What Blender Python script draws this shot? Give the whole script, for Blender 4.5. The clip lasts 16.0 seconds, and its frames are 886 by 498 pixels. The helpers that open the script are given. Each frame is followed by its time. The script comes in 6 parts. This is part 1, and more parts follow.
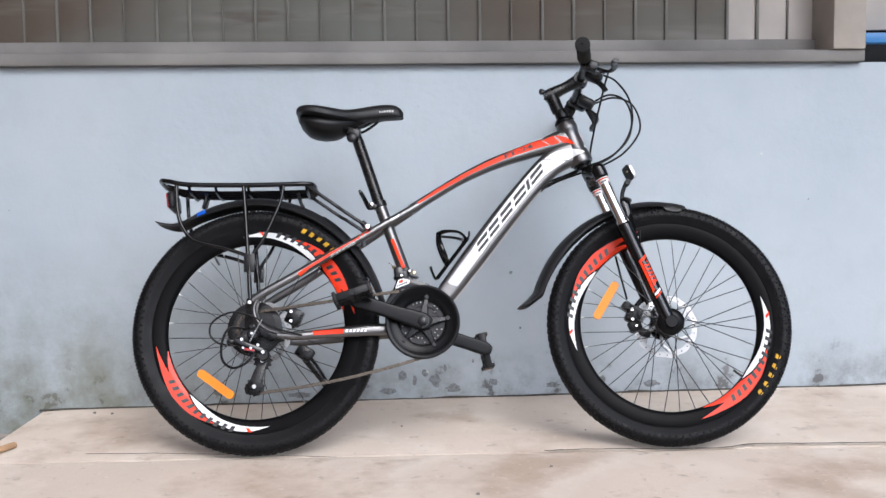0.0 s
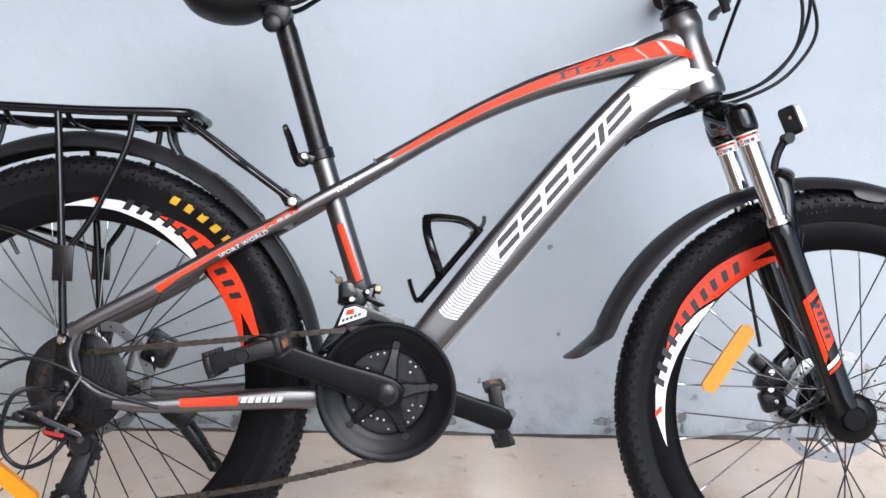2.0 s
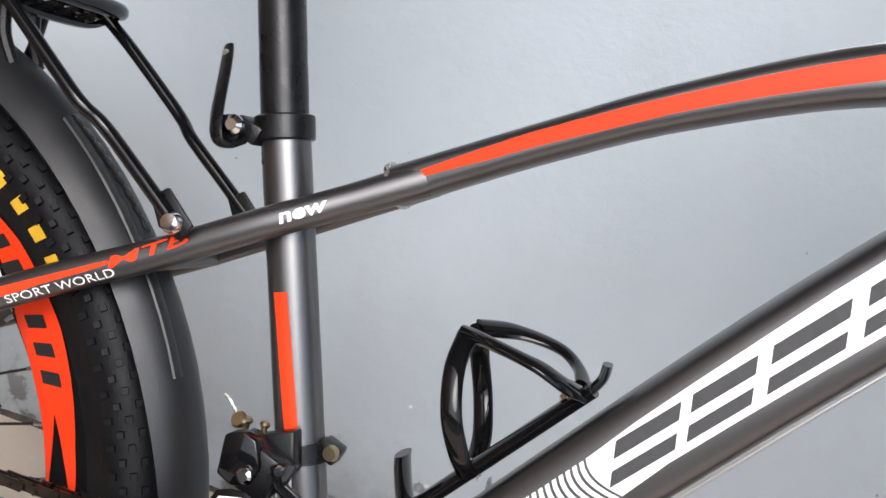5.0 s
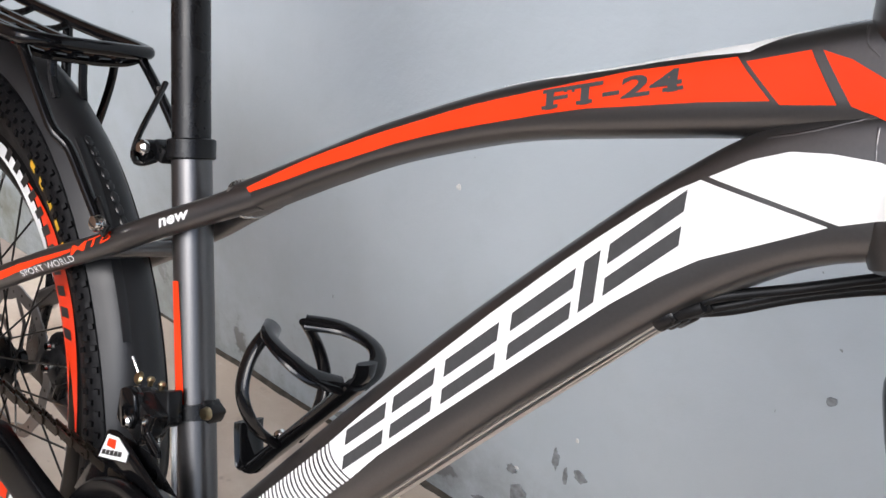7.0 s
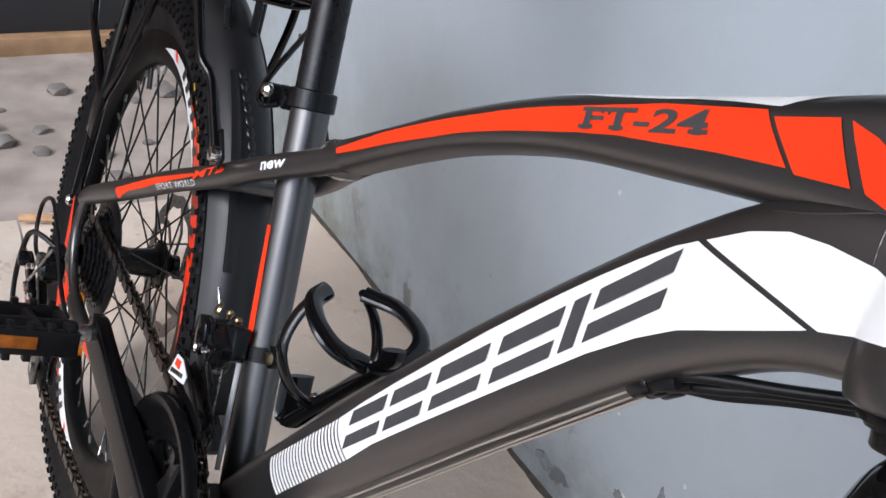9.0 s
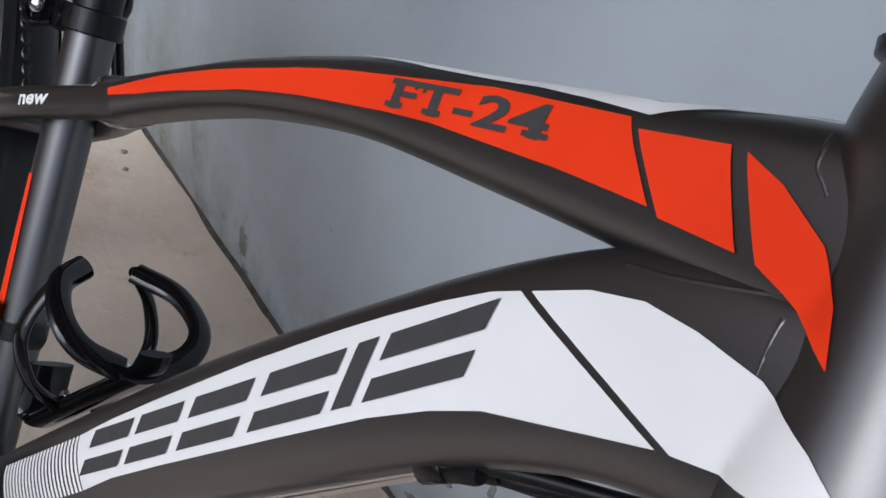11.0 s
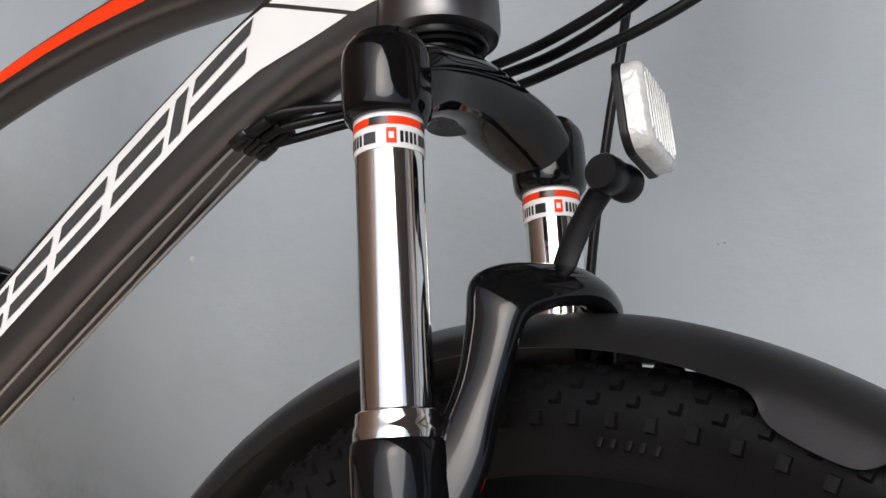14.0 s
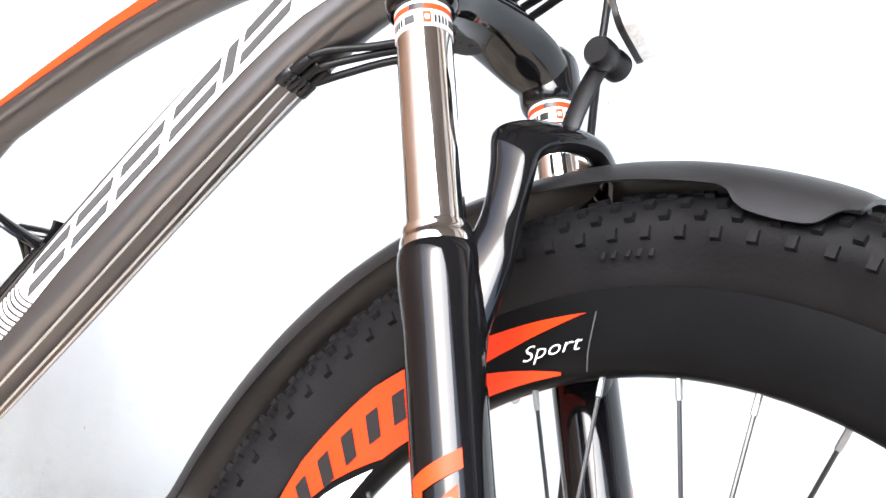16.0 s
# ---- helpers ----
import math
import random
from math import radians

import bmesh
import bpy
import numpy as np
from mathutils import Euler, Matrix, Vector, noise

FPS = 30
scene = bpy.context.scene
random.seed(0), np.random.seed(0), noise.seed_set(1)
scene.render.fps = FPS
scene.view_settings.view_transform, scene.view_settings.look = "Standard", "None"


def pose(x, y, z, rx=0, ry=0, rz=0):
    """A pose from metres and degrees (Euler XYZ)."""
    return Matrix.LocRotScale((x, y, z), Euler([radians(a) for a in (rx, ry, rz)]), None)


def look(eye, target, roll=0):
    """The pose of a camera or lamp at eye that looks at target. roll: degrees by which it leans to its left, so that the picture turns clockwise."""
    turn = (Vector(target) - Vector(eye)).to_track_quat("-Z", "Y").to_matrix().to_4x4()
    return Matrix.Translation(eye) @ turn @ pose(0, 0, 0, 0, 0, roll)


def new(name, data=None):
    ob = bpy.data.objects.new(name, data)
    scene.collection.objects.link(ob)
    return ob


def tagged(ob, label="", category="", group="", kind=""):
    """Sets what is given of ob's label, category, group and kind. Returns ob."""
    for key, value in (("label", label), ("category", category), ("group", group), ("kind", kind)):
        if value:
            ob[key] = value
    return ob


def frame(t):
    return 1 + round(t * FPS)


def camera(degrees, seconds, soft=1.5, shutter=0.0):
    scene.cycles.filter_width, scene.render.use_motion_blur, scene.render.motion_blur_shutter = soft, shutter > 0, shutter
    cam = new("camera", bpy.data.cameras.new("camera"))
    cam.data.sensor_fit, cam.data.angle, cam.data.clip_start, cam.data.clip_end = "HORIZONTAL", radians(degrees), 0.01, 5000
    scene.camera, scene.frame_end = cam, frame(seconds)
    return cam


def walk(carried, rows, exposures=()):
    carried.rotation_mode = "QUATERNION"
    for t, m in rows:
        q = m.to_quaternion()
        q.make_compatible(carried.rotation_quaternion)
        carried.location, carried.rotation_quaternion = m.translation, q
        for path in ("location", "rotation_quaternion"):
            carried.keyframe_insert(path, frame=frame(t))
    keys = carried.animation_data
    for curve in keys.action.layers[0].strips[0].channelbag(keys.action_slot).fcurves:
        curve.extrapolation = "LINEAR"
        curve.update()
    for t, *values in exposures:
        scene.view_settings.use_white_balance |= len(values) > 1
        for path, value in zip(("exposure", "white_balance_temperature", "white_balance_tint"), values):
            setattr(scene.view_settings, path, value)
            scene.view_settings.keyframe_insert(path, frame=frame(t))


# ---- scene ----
cam = camera(47.81, 16.0)
EXPOSURES = [(0, 0.4, 5700, 10), (1, 0.43, 5700, 10), (2, 0.73, 5700, 10), (2.5, 0.42, 5750, 10), (3, 0.75, 5800, 10), (5.5, 0.73, 6000, 10), (6.5, 0.63, 5980, 10), (7, 0.5, 5950, 10), (8, 0.49, 5850, 10), (10.3, -0.07, 5500, 10), (11, -0.25, 5580, 10), (11.5, -0.40, 5750, 10), (12, -0.41, 5850, 10), (12.5, -0.54, 5900, 10), (13, 0.15, 6000, 10), (13.5, 0.66, 6100, 10), (14, 0.06, 6200, 10), (14.5, 1.18, 6200, 10), (15.0, 2.1, 6050, 10), (16, 2.08, 6050, 10)]
PATH = [
    (0, (0.4003, -2.3620, 0.7167), (0.4254, -1.3666, 0.6242), -0.74),
    (0.5, (0.4327, -2.1424, 0.8129), (0.4595, -1.1610, 0.6228), 0.85),
    (1, (0.4251, -1.8478, 0.8202), (0.4426, -0.8683, 0.6195), 2.59),
    (1.5, (0.4398, -1.4754, 0.8795), (0.4580, -0.5102, 0.6189), 2.56),
    (2, (0.4588, -1.1603, 0.8503), (0.4714, -0.1983, 0.5776), 2.46),
    (2.5, (0.4420, -0.8637, 0.7583), (0.4470, 0.1073, 0.5192), 3.14),
    (3, (0.4574, -0.6042, 0.7493), (0.4456, 0.3492, 0.4480), 3.48),
    (5.3, (0.6253, -0.3245, 0.7977), (0.3143, 0.5315, 0.3848), 11.00),
    (5.5, (0.6750, -0.3116, 0.8165), (0.3243, 0.5191, 0.3841), 10.09),
    (6, (0.8025, -0.3070, 0.8384), (0.3579, 0.4729, 0.3979), 7.29),
    (6.5, (0.8790, -0.2558, 0.8630), (0.3741, 0.4818, 0.4145), 5.77),
    (7, (0.9307, -0.1834, 0.8769), (0.3086, 0.4526, 0.4203), 1.83),
    (7.5, (0.9630, -0.1385, 0.8860), (0.2760, 0.4251, 0.4273), 0.86),
    (8, (0.9842, -0.1050, 0.8802), (0.2498, 0.3946, 0.4209), 2.69),
    (8.2, (0.9897, -0.0971, 0.8833), (0.2405, 0.3752, 0.4189), 3.33),
    (10.3, (0.9287, -0.0038, 0.8831), (0.2141, 0.4418, 0.3439), 12.97),
    (10.5, (0.9185, 0.0011, 0.8728), (0.2165, 0.4772, 0.3431), 14.62),
    (11, (0.8903, 0.0326, 0.8557), (0.2236, 0.5519, 0.3211), 15.50),
    (11.5, (0.9104, 0.0294, 0.8616), (0.2557, 0.5687, 0.3320), 13.98),
    (12, (0.9307, 0.0193, 0.8637), (0.2817, 0.5774, 0.3466), 9.78),
    (12.5, (0.9492, -0.0195, 0.8175), (0.2865, 0.5830, 0.3729), 10.39),
    (13, (1.0011, -0.1099, 0.7983), (0.4005, 0.6204, 0.4727), 7.71),
    (13.5, (1.0509, -0.1487, 0.7249), (0.4804, 0.6318, 0.4693), 7.59),
    (14, (1.1277, -0.1747, 0.6837), (0.5411, 0.6137, 0.4986), 5.04),
    (14.5, (1.1491, -0.2225, 0.6154), (0.5580, 0.5783, 0.5190), 4.99),
    (15, (1.1733, -0.2311, 0.5863), (0.5744, 0.5655, 0.5041), 4.32),
    (15.5, (1.1768, -0.2345, 0.5462), (0.5786, 0.5632, 0.4699), 4.69),
    (16, (1.1753, -0.2590, 0.5740), (0.5874, 0.5474, 0.5100), 4.57),
]
walk(cam, [(t, look(e, g, r)) for t, e, g, r in PATH], EXPOSURES)

# ---- world, sun, exposure ----
world = bpy.data.worlds.new("overcast_sky")
scene.world = world
world.use_nodes = True
_wn = world.node_tree
_sky = _wn.nodes.new("ShaderNodeTexSky")
_sky.sky_type = "NISHITA"
_sky.sun_disc = False
_sky.sun_elevation = radians(45)
_sky.sun_rotation = radians(165)
_sky.air_density, _sky.dust_density, _sky.ozone_density = 1.0, 4.0, 1.0
_wn.links.new(_sky.outputs["Color"], _wn.nodes["Background"].inputs["Color"])
_wn.nodes["Background"].inputs["Strength"].default_value = 0.15
sun = new("sun", bpy.data.lights.new("sun", "SUN"))
sun.data.energy, sun.data.angle, sun.data.color = 1.5, radians(40), (1.0, 0.98, 0.95)
sun.matrix_world = look((3.0, -5.0, 5.0), (0.4, 0.2, 0.2))


# ---- materials ----
def mat(name, color, rough=0.5, metal=0.0, coat=0.0, vary=0.0, scale=40.0, bump=0.0, bscale=200.0, spec=0.5, rvary=0.0):
    m = bpy.data.materials.new(name)
    m.use_nodes = True
    nt = m.node_tree
    p = nt.nodes["Principled BSDF"]
    p.inputs["Base Color"].default_value = (*color, 1)
    p.inputs["Roughness"].default_value = rough
    p.inputs["Metallic"].default_value = metal
    p.inputs["Coat Weight"].default_value = coat
    p.inputs["Coat Roughness"].default_value = 0.12
    p.inputs["Specular IOR Level"].default_value = spec
    co = nt.nodes.new("ShaderNodeTexCoord")
    if vary or rvary:
        n = nt.nodes.new("ShaderNodeTexNoise")
        n.inputs["Scale"].default_value = scale
        n.inputs["Detail"].default_value = 6
        nt.links.new(co.outputs["Object"], n.inputs["Vector"])
        if vary:
            r = nt.nodes.new("ShaderNodeMapRange")
            r.inputs["From Min"].default_value, r.inputs["From Max"].default_value = 0.3, 0.7
            r.inputs["To Min"].default_value, r.inputs["To Max"].default_value = 1 - vary, 1 + vary
            nt.links.new(n.outputs["Fac"], r.inputs["Value"])
            h = nt.nodes.new("ShaderNodeHueSaturation")
            h.inputs["Color"].default_value = (*color, 1)
            nt.links.new(r.outputs["Result"], h.inputs["Value"])
            nt.links.new(h.outputs["Color"], p.inputs["Base Color"])
        if rvary:
            r2 = nt.nodes.new("ShaderNodeMapRange")
            r2.inputs["From Min"].default_value, r2.inputs["From Max"].default_value = 0.3, 0.7
            r2.inputs["To Min"].default_value, r2.inputs["To Max"].default_value = max(rough - rvary, 0.02), rough + rvary
            nt.links.new(n.outputs["Fac"], r2.inputs["Value"])
            nt.links.new(r2.outputs["Result"], p.inputs["Roughness"])
    if bump:
        n2 = nt.nodes.new("ShaderNodeTexNoise")
        n2.inputs["Scale"].default_value = bscale
        n2.inputs["Detail"].default_value = 4
        nt.links.new(co.outputs["Object"], n2.inputs["Vector"])
        b = nt.nodes.new("ShaderNodeBump")
        b.inputs["Strength"].default_value = bump
        b.inputs["Distance"].default_value = 0.002
        nt.links.new(n2.outputs["Fac"], b.inputs["Height"])
        nt.links.new(b.outputs["Normal"], p.inputs["Normal"])
    return m


def amber_mat():
    """Moulded amber lens: rows of small prisms under a clear face."""
    m = mat("amber_reflector", (0.78, 0.22, 0.006), 0.32, 0.0, 0.15, spec=0.3)
    nt = m.node_tree
    p = nt.nodes["Principled BSDF"]
    co = nt.nodes.new("ShaderNodeTexCoord")
    v = nt.nodes.new("ShaderNodeTexVoronoi")
    v.inputs["Scale"].default_value = 420
    v.inputs["Randomness"].default_value = 0.15
    nt.links.new(co.outputs["Object"], v.inputs["Vector"])
    r = nt.nodes.new("ShaderNodeValToRGB")
    r.color_ramp.elements[0].color = (0.95, 0.36, 0.004, 1)
    r.color_ramp.elements[1].color = (0.66, 0.19, 0.001, 1)
    r.color_ramp.elements[1].position = 0.75
    nt.links.new(v.outputs["Distance"], r.inputs["Fac"])
    nt.links.new(r.outputs["Color"], p.inputs["Base Color"])
    b = nt.nodes.new("ShaderNodeBump")
    b.inputs["Strength"].default_value = 0.5
    b.inputs["Distance"].default_value = 0.001
    nt.links.new(v.outputs["Distance"], b.inputs["Height"])
    nt.links.new(b.outputs["Normal"], p.inputs["Normal"])
    return m


M_PAINT = mat("anthracite_paint", (0.150, 0.146, 0.145), 0.33, 0.92, 0.0, 0.03, 600)
M_GLOSS = mat("black_gloss_paint", (0.004, 0.004, 0.0045), 0.07, 0.0, 0.0, 0.1, 30, rvary=0.02, spec=0.38)
M_BLACK = mat("satin_black_metal", (0.007, 0.007, 0.0075), 0.30, 0.0, 0.0, 0.2, 60, 0.05, 600, rvary=0.08, spec=0.32)
M_PLASTIC = mat("black_plastic", (0.007, 0.007, 0.0077), 0.42, 0.0, 0.0, 0.15, 50, 0.08, 900, rvary=0.08, spec=0.24)
M_FENDER = mat("fender_plastic", (0.013, 0.013, 0.014), 0.38, 0.0, 0.0, 0.12, 25, 0.06, 700, rvary=0.08, spec=0.40)
M_RUBBER = mat("tyre_rubber", (0.0048, 0.0048, 0.0055), 0.52, 0.0, 0.0, 0.25, 30, 0.15, 400, rvary=0.1, spec=0.17)
M_GUARD = mat("dark_guard_plastic", (0.0045, 0.0045, 0.005), 0.26, 0.0, 0.0, 0.1, 40, spec=0.14)
M_CABLE = mat("cable_housing", (0.006, 0.006, 0.0065), 0.42, 0.0, 0.0, 0.1, 60, spec=0.25)
M_GRIP = mat("grip_rubber", (0.008, 0.008, 0.008), 0.7, 0.0, 0.0, 0.1, 80, 0.5, 500, spec=0.3)
M_LEATHER = mat("saddle_vinyl", (0.010, 0.010, 0.011), 0.42, 0.0, 0.0, 0.15, 40, 0.3, 500, rvary=0.1, spec=0.35)
M_RIM = mat("black_rim", (0.0045, 0.0045, 0.0048), 0.34, 0.0, 0.0, 0.12, 40, rvary=0.05, spec=0.05)
M_RIMRED = mat("glossy_orange_red_decal", (0.70, 0.034, 0.003), 0.40, 0.0, 0.2, 0.06, 25, rvary=0.05, spec=0.3)
M_RIMWHITE = mat("glossy_white_decal", (0.74, 0.74, 0.73), 0.35, 0.0, 0.3, 0.03, 20, rvary=0.05)
M_CHROME = mat("chrome", (0.80, 0.79, 0.77), 0.07, 1.0, 0.0, 0.04, 30, rvary=0.03)
M_STEEL = mat("bright_steel", (0.55, 0.54, 0.52), 0.28, 1.0, 0.0, 0.04, 200, rvary=0.06)
M_DISC = mat("brushed_disc", (0.30, 0.30, 0.30), 0.36, 1.0, 0.0, 0.05, 300, rvary=0.06)
M_SPOKE = mat("dark_spoke", (0.05, 0.05, 0.05), 0.3, 0.9, 0.0, 0.1, 100)
M_NIPPLE = mat("plated_nipple", (0.30, 0.30, 0.29), 0.35, 1.0, 0.0, 0.1, 100)
M_CHAIN = mat("oiled_chain", (0.072, 0.060, 0.048), 0.34, 0.95, 0.0, 0.25, 160, rvary=0.1)
M_GOLD = mat("brass_bolt", (0.46, 0.37, 0.22), 0.3, 1.0)
M_DARKSTEEL = mat("black_steel", (0.016, 0.016, 0.017), 0.35, 0.4, 0.0, 0.2, 90, spec=0.4)
M_WHITE = mat("white_decal", (0.84, 0.84, 0.83), 0.35, 0.0, 0.1, 0.03, 20, rvary=0.05)
M_RED = mat("orange_red_decal", (0.86, 0.046, 0.006), 0.45, 0.0, 0.0, 0.05, 25, rvary=0.05, spec=0.22)
M_INK = mat("charcoal_ink", (0.055, 0.055, 0.056), 0.55, 0.0, 0.0, 0.08, 200, spec=0.25)
M_INKBLACK = mat("black_ink", (0.012, 0.012, 0.013), 0.3)
M_YELLOW = mat("yellow_print", (0.62, 0.36, 0.015), 0.55, 0.0, 0.0, 0.15, 100)
M_AMBER = amber_mat()
# amber lens painted darker, as it returns little light at grazing views
M_PEDALLENS = mat("dimmed_orange_lens", (0.30, 0.090, 0.008), 0.35, 0.0, 0.1, 0.3, 120, 0.3, 350, spec=0.3)
M_REDLENS = mat("red_reflector", (0.35, 0.01, 0.01), 0.15, 0.0, 0.6, 0.2, 250, 0.5, 350)
M_CLEAR = mat("clear_ribbed_reflector", (0.72, 0.72, 0.70), 0.2, 0.25, 0.8, 0.12, 160, 0.5, 300)
M_BLUE = mat("blue_tape", (0.02, 0.15, 0.75), 0.4)
M_CABLEWIRE = mat("bare_cable", (0.60, 0.59, 0.57), 0.40, 1.0)
M_GREYLETTER = mat("silver_print", (0.62, 0.62, 0.60), 0.35)


def wall_mat():
    m = bpy.data.materials.new("painted_render")
    m.use_nodes = True
    nt = m.node_tree
    p = nt.nodes["Principled BSDF"]
    p.inputs["Roughness"].default_value = 0.55
    co = nt.nodes.new("ShaderNodeTexCoord")

    def noise_node(scale, detail=5, rough=0.55):
        n = nt.nodes.new("ShaderNodeTexNoise")
        n.inputs["Scale"].default_value, n.inputs["Detail"].default_value, n.inputs["Roughness"].default_value = scale, detail, rough
        nt.links.new(co.outputs["Object"], n.inputs["Vector"])
        return n

    def ramp(src, a, b, lo=0.0, hi=1.0):
        r = nt.nodes.new("ShaderNodeMapRange")
        r.inputs["From Min"].default_value, r.inputs["From Max"].default_value = a, b
        r.inputs["To Min"].default_value, r.inputs["To Max"].default_value = lo, hi
        nt.links.new(src, r.inputs["Value"])
        return r.outputs["Result"]

    def mix(fac, a, b):
        x = nt.nodes.new("ShaderNodeMix")
        x.data_type = "RGBA"
        if isinstance(fac, float):
            x.inputs["Factor"].default_value = fac
        else:
            nt.links.new(fac, x.inputs["Factor"])
        for s, v in ((x.inputs["A"], a), (x.inputs["B"], b)):
            if isinstance(v, tuple):
                s.default_value = (*v, 1)
            else:
                nt.links.new(v, s)
        return x.outputs["Result"]

    def mul(a, b):
        x = nt.nodes.new("ShaderNodeMath")
        x.operation = "MULTIPLY"
        nt.links.new(a, x.inputs[0])
        nt.links.new(b, x.inputs[1])
        return x.outputs[0]

    sep = nt.nodes.new("ShaderNodeSeparateXYZ")
    nt.links.new(co.outputs["Object"], sep.inputs[0])
    low = ramp(sep.outputs["Z"], 0.02, 0.16, 1.0, 0.0)
    base = mix(ramp(noise_node(1.6, 6).outputs["Fac"], 0.35, 0.7), (0.40, 0.455, 0.50), (0.46, 0.51, 0.55))
    base = mix(ramp(noise_node(9, 8, 0.65).outputs["Fac"], 0.5, 0.75, 0.0, 0.35), base, (0.36, 0.40, 0.42))
    grime = mul(low, ramp(noise_node(7, 8, 0.7).outputs["Fac"], 0.42, 0.62))
    base = mix(grime, base, (0.24, 0.26, 0.27))
    chips = mul(low, ramp(noise_node(14, 5, 0.6).outputs["Fac"], 0.60, 0.64))
    base = mix(chips, base, (0.13, 0.135, 0.14))
    specks = ramp(noise_node(60, 3).outputs["Fac"], 0.735, 0.76)
    base = mix(specks, base, (0.22, 0.24, 0.25))
    # greenish staining, strengthened to darken the wall towards its lower left
    moss_x = ramp(sep.outputs["X"], -0.6, 0.10, 1.0, 0.0)
    moss = mul(mul(moss_x, ramp(sep.outputs["Z"], 0.0, 0.50, 1.0, 0.0)), ramp(noise_node(5, 7, 0.7).outputs["Fac"], 0.36, 0.66))
    base = mix(moss, base, (0.17, 0.18, 0.13))
    nt.links.new(base, p.inputs["Base Color"])
    b = nt.nodes.new("ShaderNodeBump")
    b.inputs["Strength"].default_value, b.inputs["Distance"].default_value = 0.35, 0.004
    hsum = nt.nodes.new("ShaderNodeMath")
    hsum.operation = "SUBTRACT"
    nt.links.new(noise_node(35, 6, 0.6).outputs["Fac"], hsum.inputs[0])
    nt.links.new(chips, hsum.inputs[1])
    nt.links.new(hsum.outputs[0], b.inputs["Height"])
    nt.links.new(b.outputs["Normal"], p.inputs["Normal"])
    return m


def floor_mat():
    m = bpy.data.materials.new("worn_concrete")
    m.use_nodes = True
    nt = m.node_tree
    p = nt.nodes["Principled BSDF"]
    p.inputs["Roughness"].default_value = 0.8
    co = nt.nodes.new("ShaderNodeTexCoord")

    def noise_node(scale, detail=6, rough=0.6):
        n = nt.nodes.new("ShaderNodeTexNoise")
        n.inputs["Scale"].default_value, n.inputs["Detail"].default_value, n.inputs["Roughness"].default_value = scale, detail, rough
        nt.links.new(co.outputs["Object"], n.inputs["Vector"])
        return n.outputs["Fac"]

    last = None
    layers = (((0.66, 0.56, 0.465), 1.5, 0.30, 0.70, 1.0), ((0.73, 0.65, 0.56), 4.0, 0.48, 0.66, 0.7), ((0.45, 0.345, 0.255), 2.2, 0.53, 0.66, 0.85),
              ((0.36, 0.28, 0.215), 9.0, 0.60, 0.74, 0.6), ((0.30, 0.24, 0.19), 22.0, 0.62, 0.72, 0.6), ((0.72, 0.65, 0.58), 45.0, 0.60, 0.70, 0.5), ((0.13, 0.10, 0.08), 70.0, 0.70, 0.73, 0.85))
    for color, scale, a, b, top in layers:
        r = nt.nodes.new("ShaderNodeMapRange")
        r.inputs["From Min"].default_value, r.inputs["From Max"].default_value, r.inputs["To Max"].default_value = a, b, top
        nt.links.new(noise_node(scale), r.inputs["Value"])
        x = nt.nodes.new("ShaderNodeMix")
        x.data_type = "RGBA"
        nt.links.new(r.outputs["Result"], x.inputs["Factor"])
        if last is None:
            x.inputs["A"].default_value = (0.60, 0.51, 0.42, 1)
        else:
            nt.links.new(last, x.inputs["A"])
        x.inputs["B"].default_value = (*color, 1)
        last = x.outputs["Result"]
    nt.links.new(last, p.inputs["Base Color"])
    b = nt.nodes.new("ShaderNodeBump")
    b.inputs["Strength"].default_value, b.inputs["Distance"].default_value = 0.5, 0.006
    nt.links.new(noise_node(28, 8, 0.7), b.inputs["Height"])
    nt.links.new(b.outputs["Normal"], p.inputs["Normal"])
    return m


def dusty_glass():
    """Grimed panes: greenish dust, brown patches, and long level streaks with reflected light painted in."""
    m = mat("dusty_brown_glass", (0.15, 0.13, 0.11), 0.42)
    nt = m.node_tree
    p = nt.nodes["Principled BSDF"]
    co = nt.nodes.new("ShaderNodeTexCoord")
    last = None
    for color, stretch, scale, a, b in (((0.118, 0.094, 0.074), (0.5, 1, 1.1), 1.7, 0.42, 0.60), ((0.225, 0.215, 0.195), (0.35, 1, 4.0), 3.0, 0.55, 0.72), ((0.080, 0.062, 0.050), (0.5, 1, 3.0), 5.0, 0.58, 0.74)):
        mp = nt.nodes.new("ShaderNodeMapping")
        mp.inputs["Scale"].default_value = stretch
        nt.links.new(co.outputs["Object"], mp.inputs["Vector"])
        n = nt.nodes.new("ShaderNodeTexNoise")
        n.inputs["Scale"].default_value, n.inputs["Detail"].default_value = scale, 6
        nt.links.new(mp.outputs["Vector"], n.inputs["Vector"])
        r = nt.nodes.new("ShaderNodeMapRange")
        r.inputs["From Min"].default_value, r.inputs["From Max"].default_value = a, b
        nt.links.new(n.outputs["Fac"], r.inputs["Value"])
        x = nt.nodes.new("ShaderNodeMix")
        x.data_type = "RGBA"
        nt.links.new(r.outputs["Result"], x.inputs["Factor"])
        if last is None:
            x.inputs["A"].default_value = (0.160, 0.163, 0.143, 1)
        else:
            nt.links.new(last, x.inputs["A"])
        x.inputs["B"].default_value = (*color, 1)
        last = x.outputs["Result"]
    nt.links.new(last, p.inputs["Base Color"])
    return m


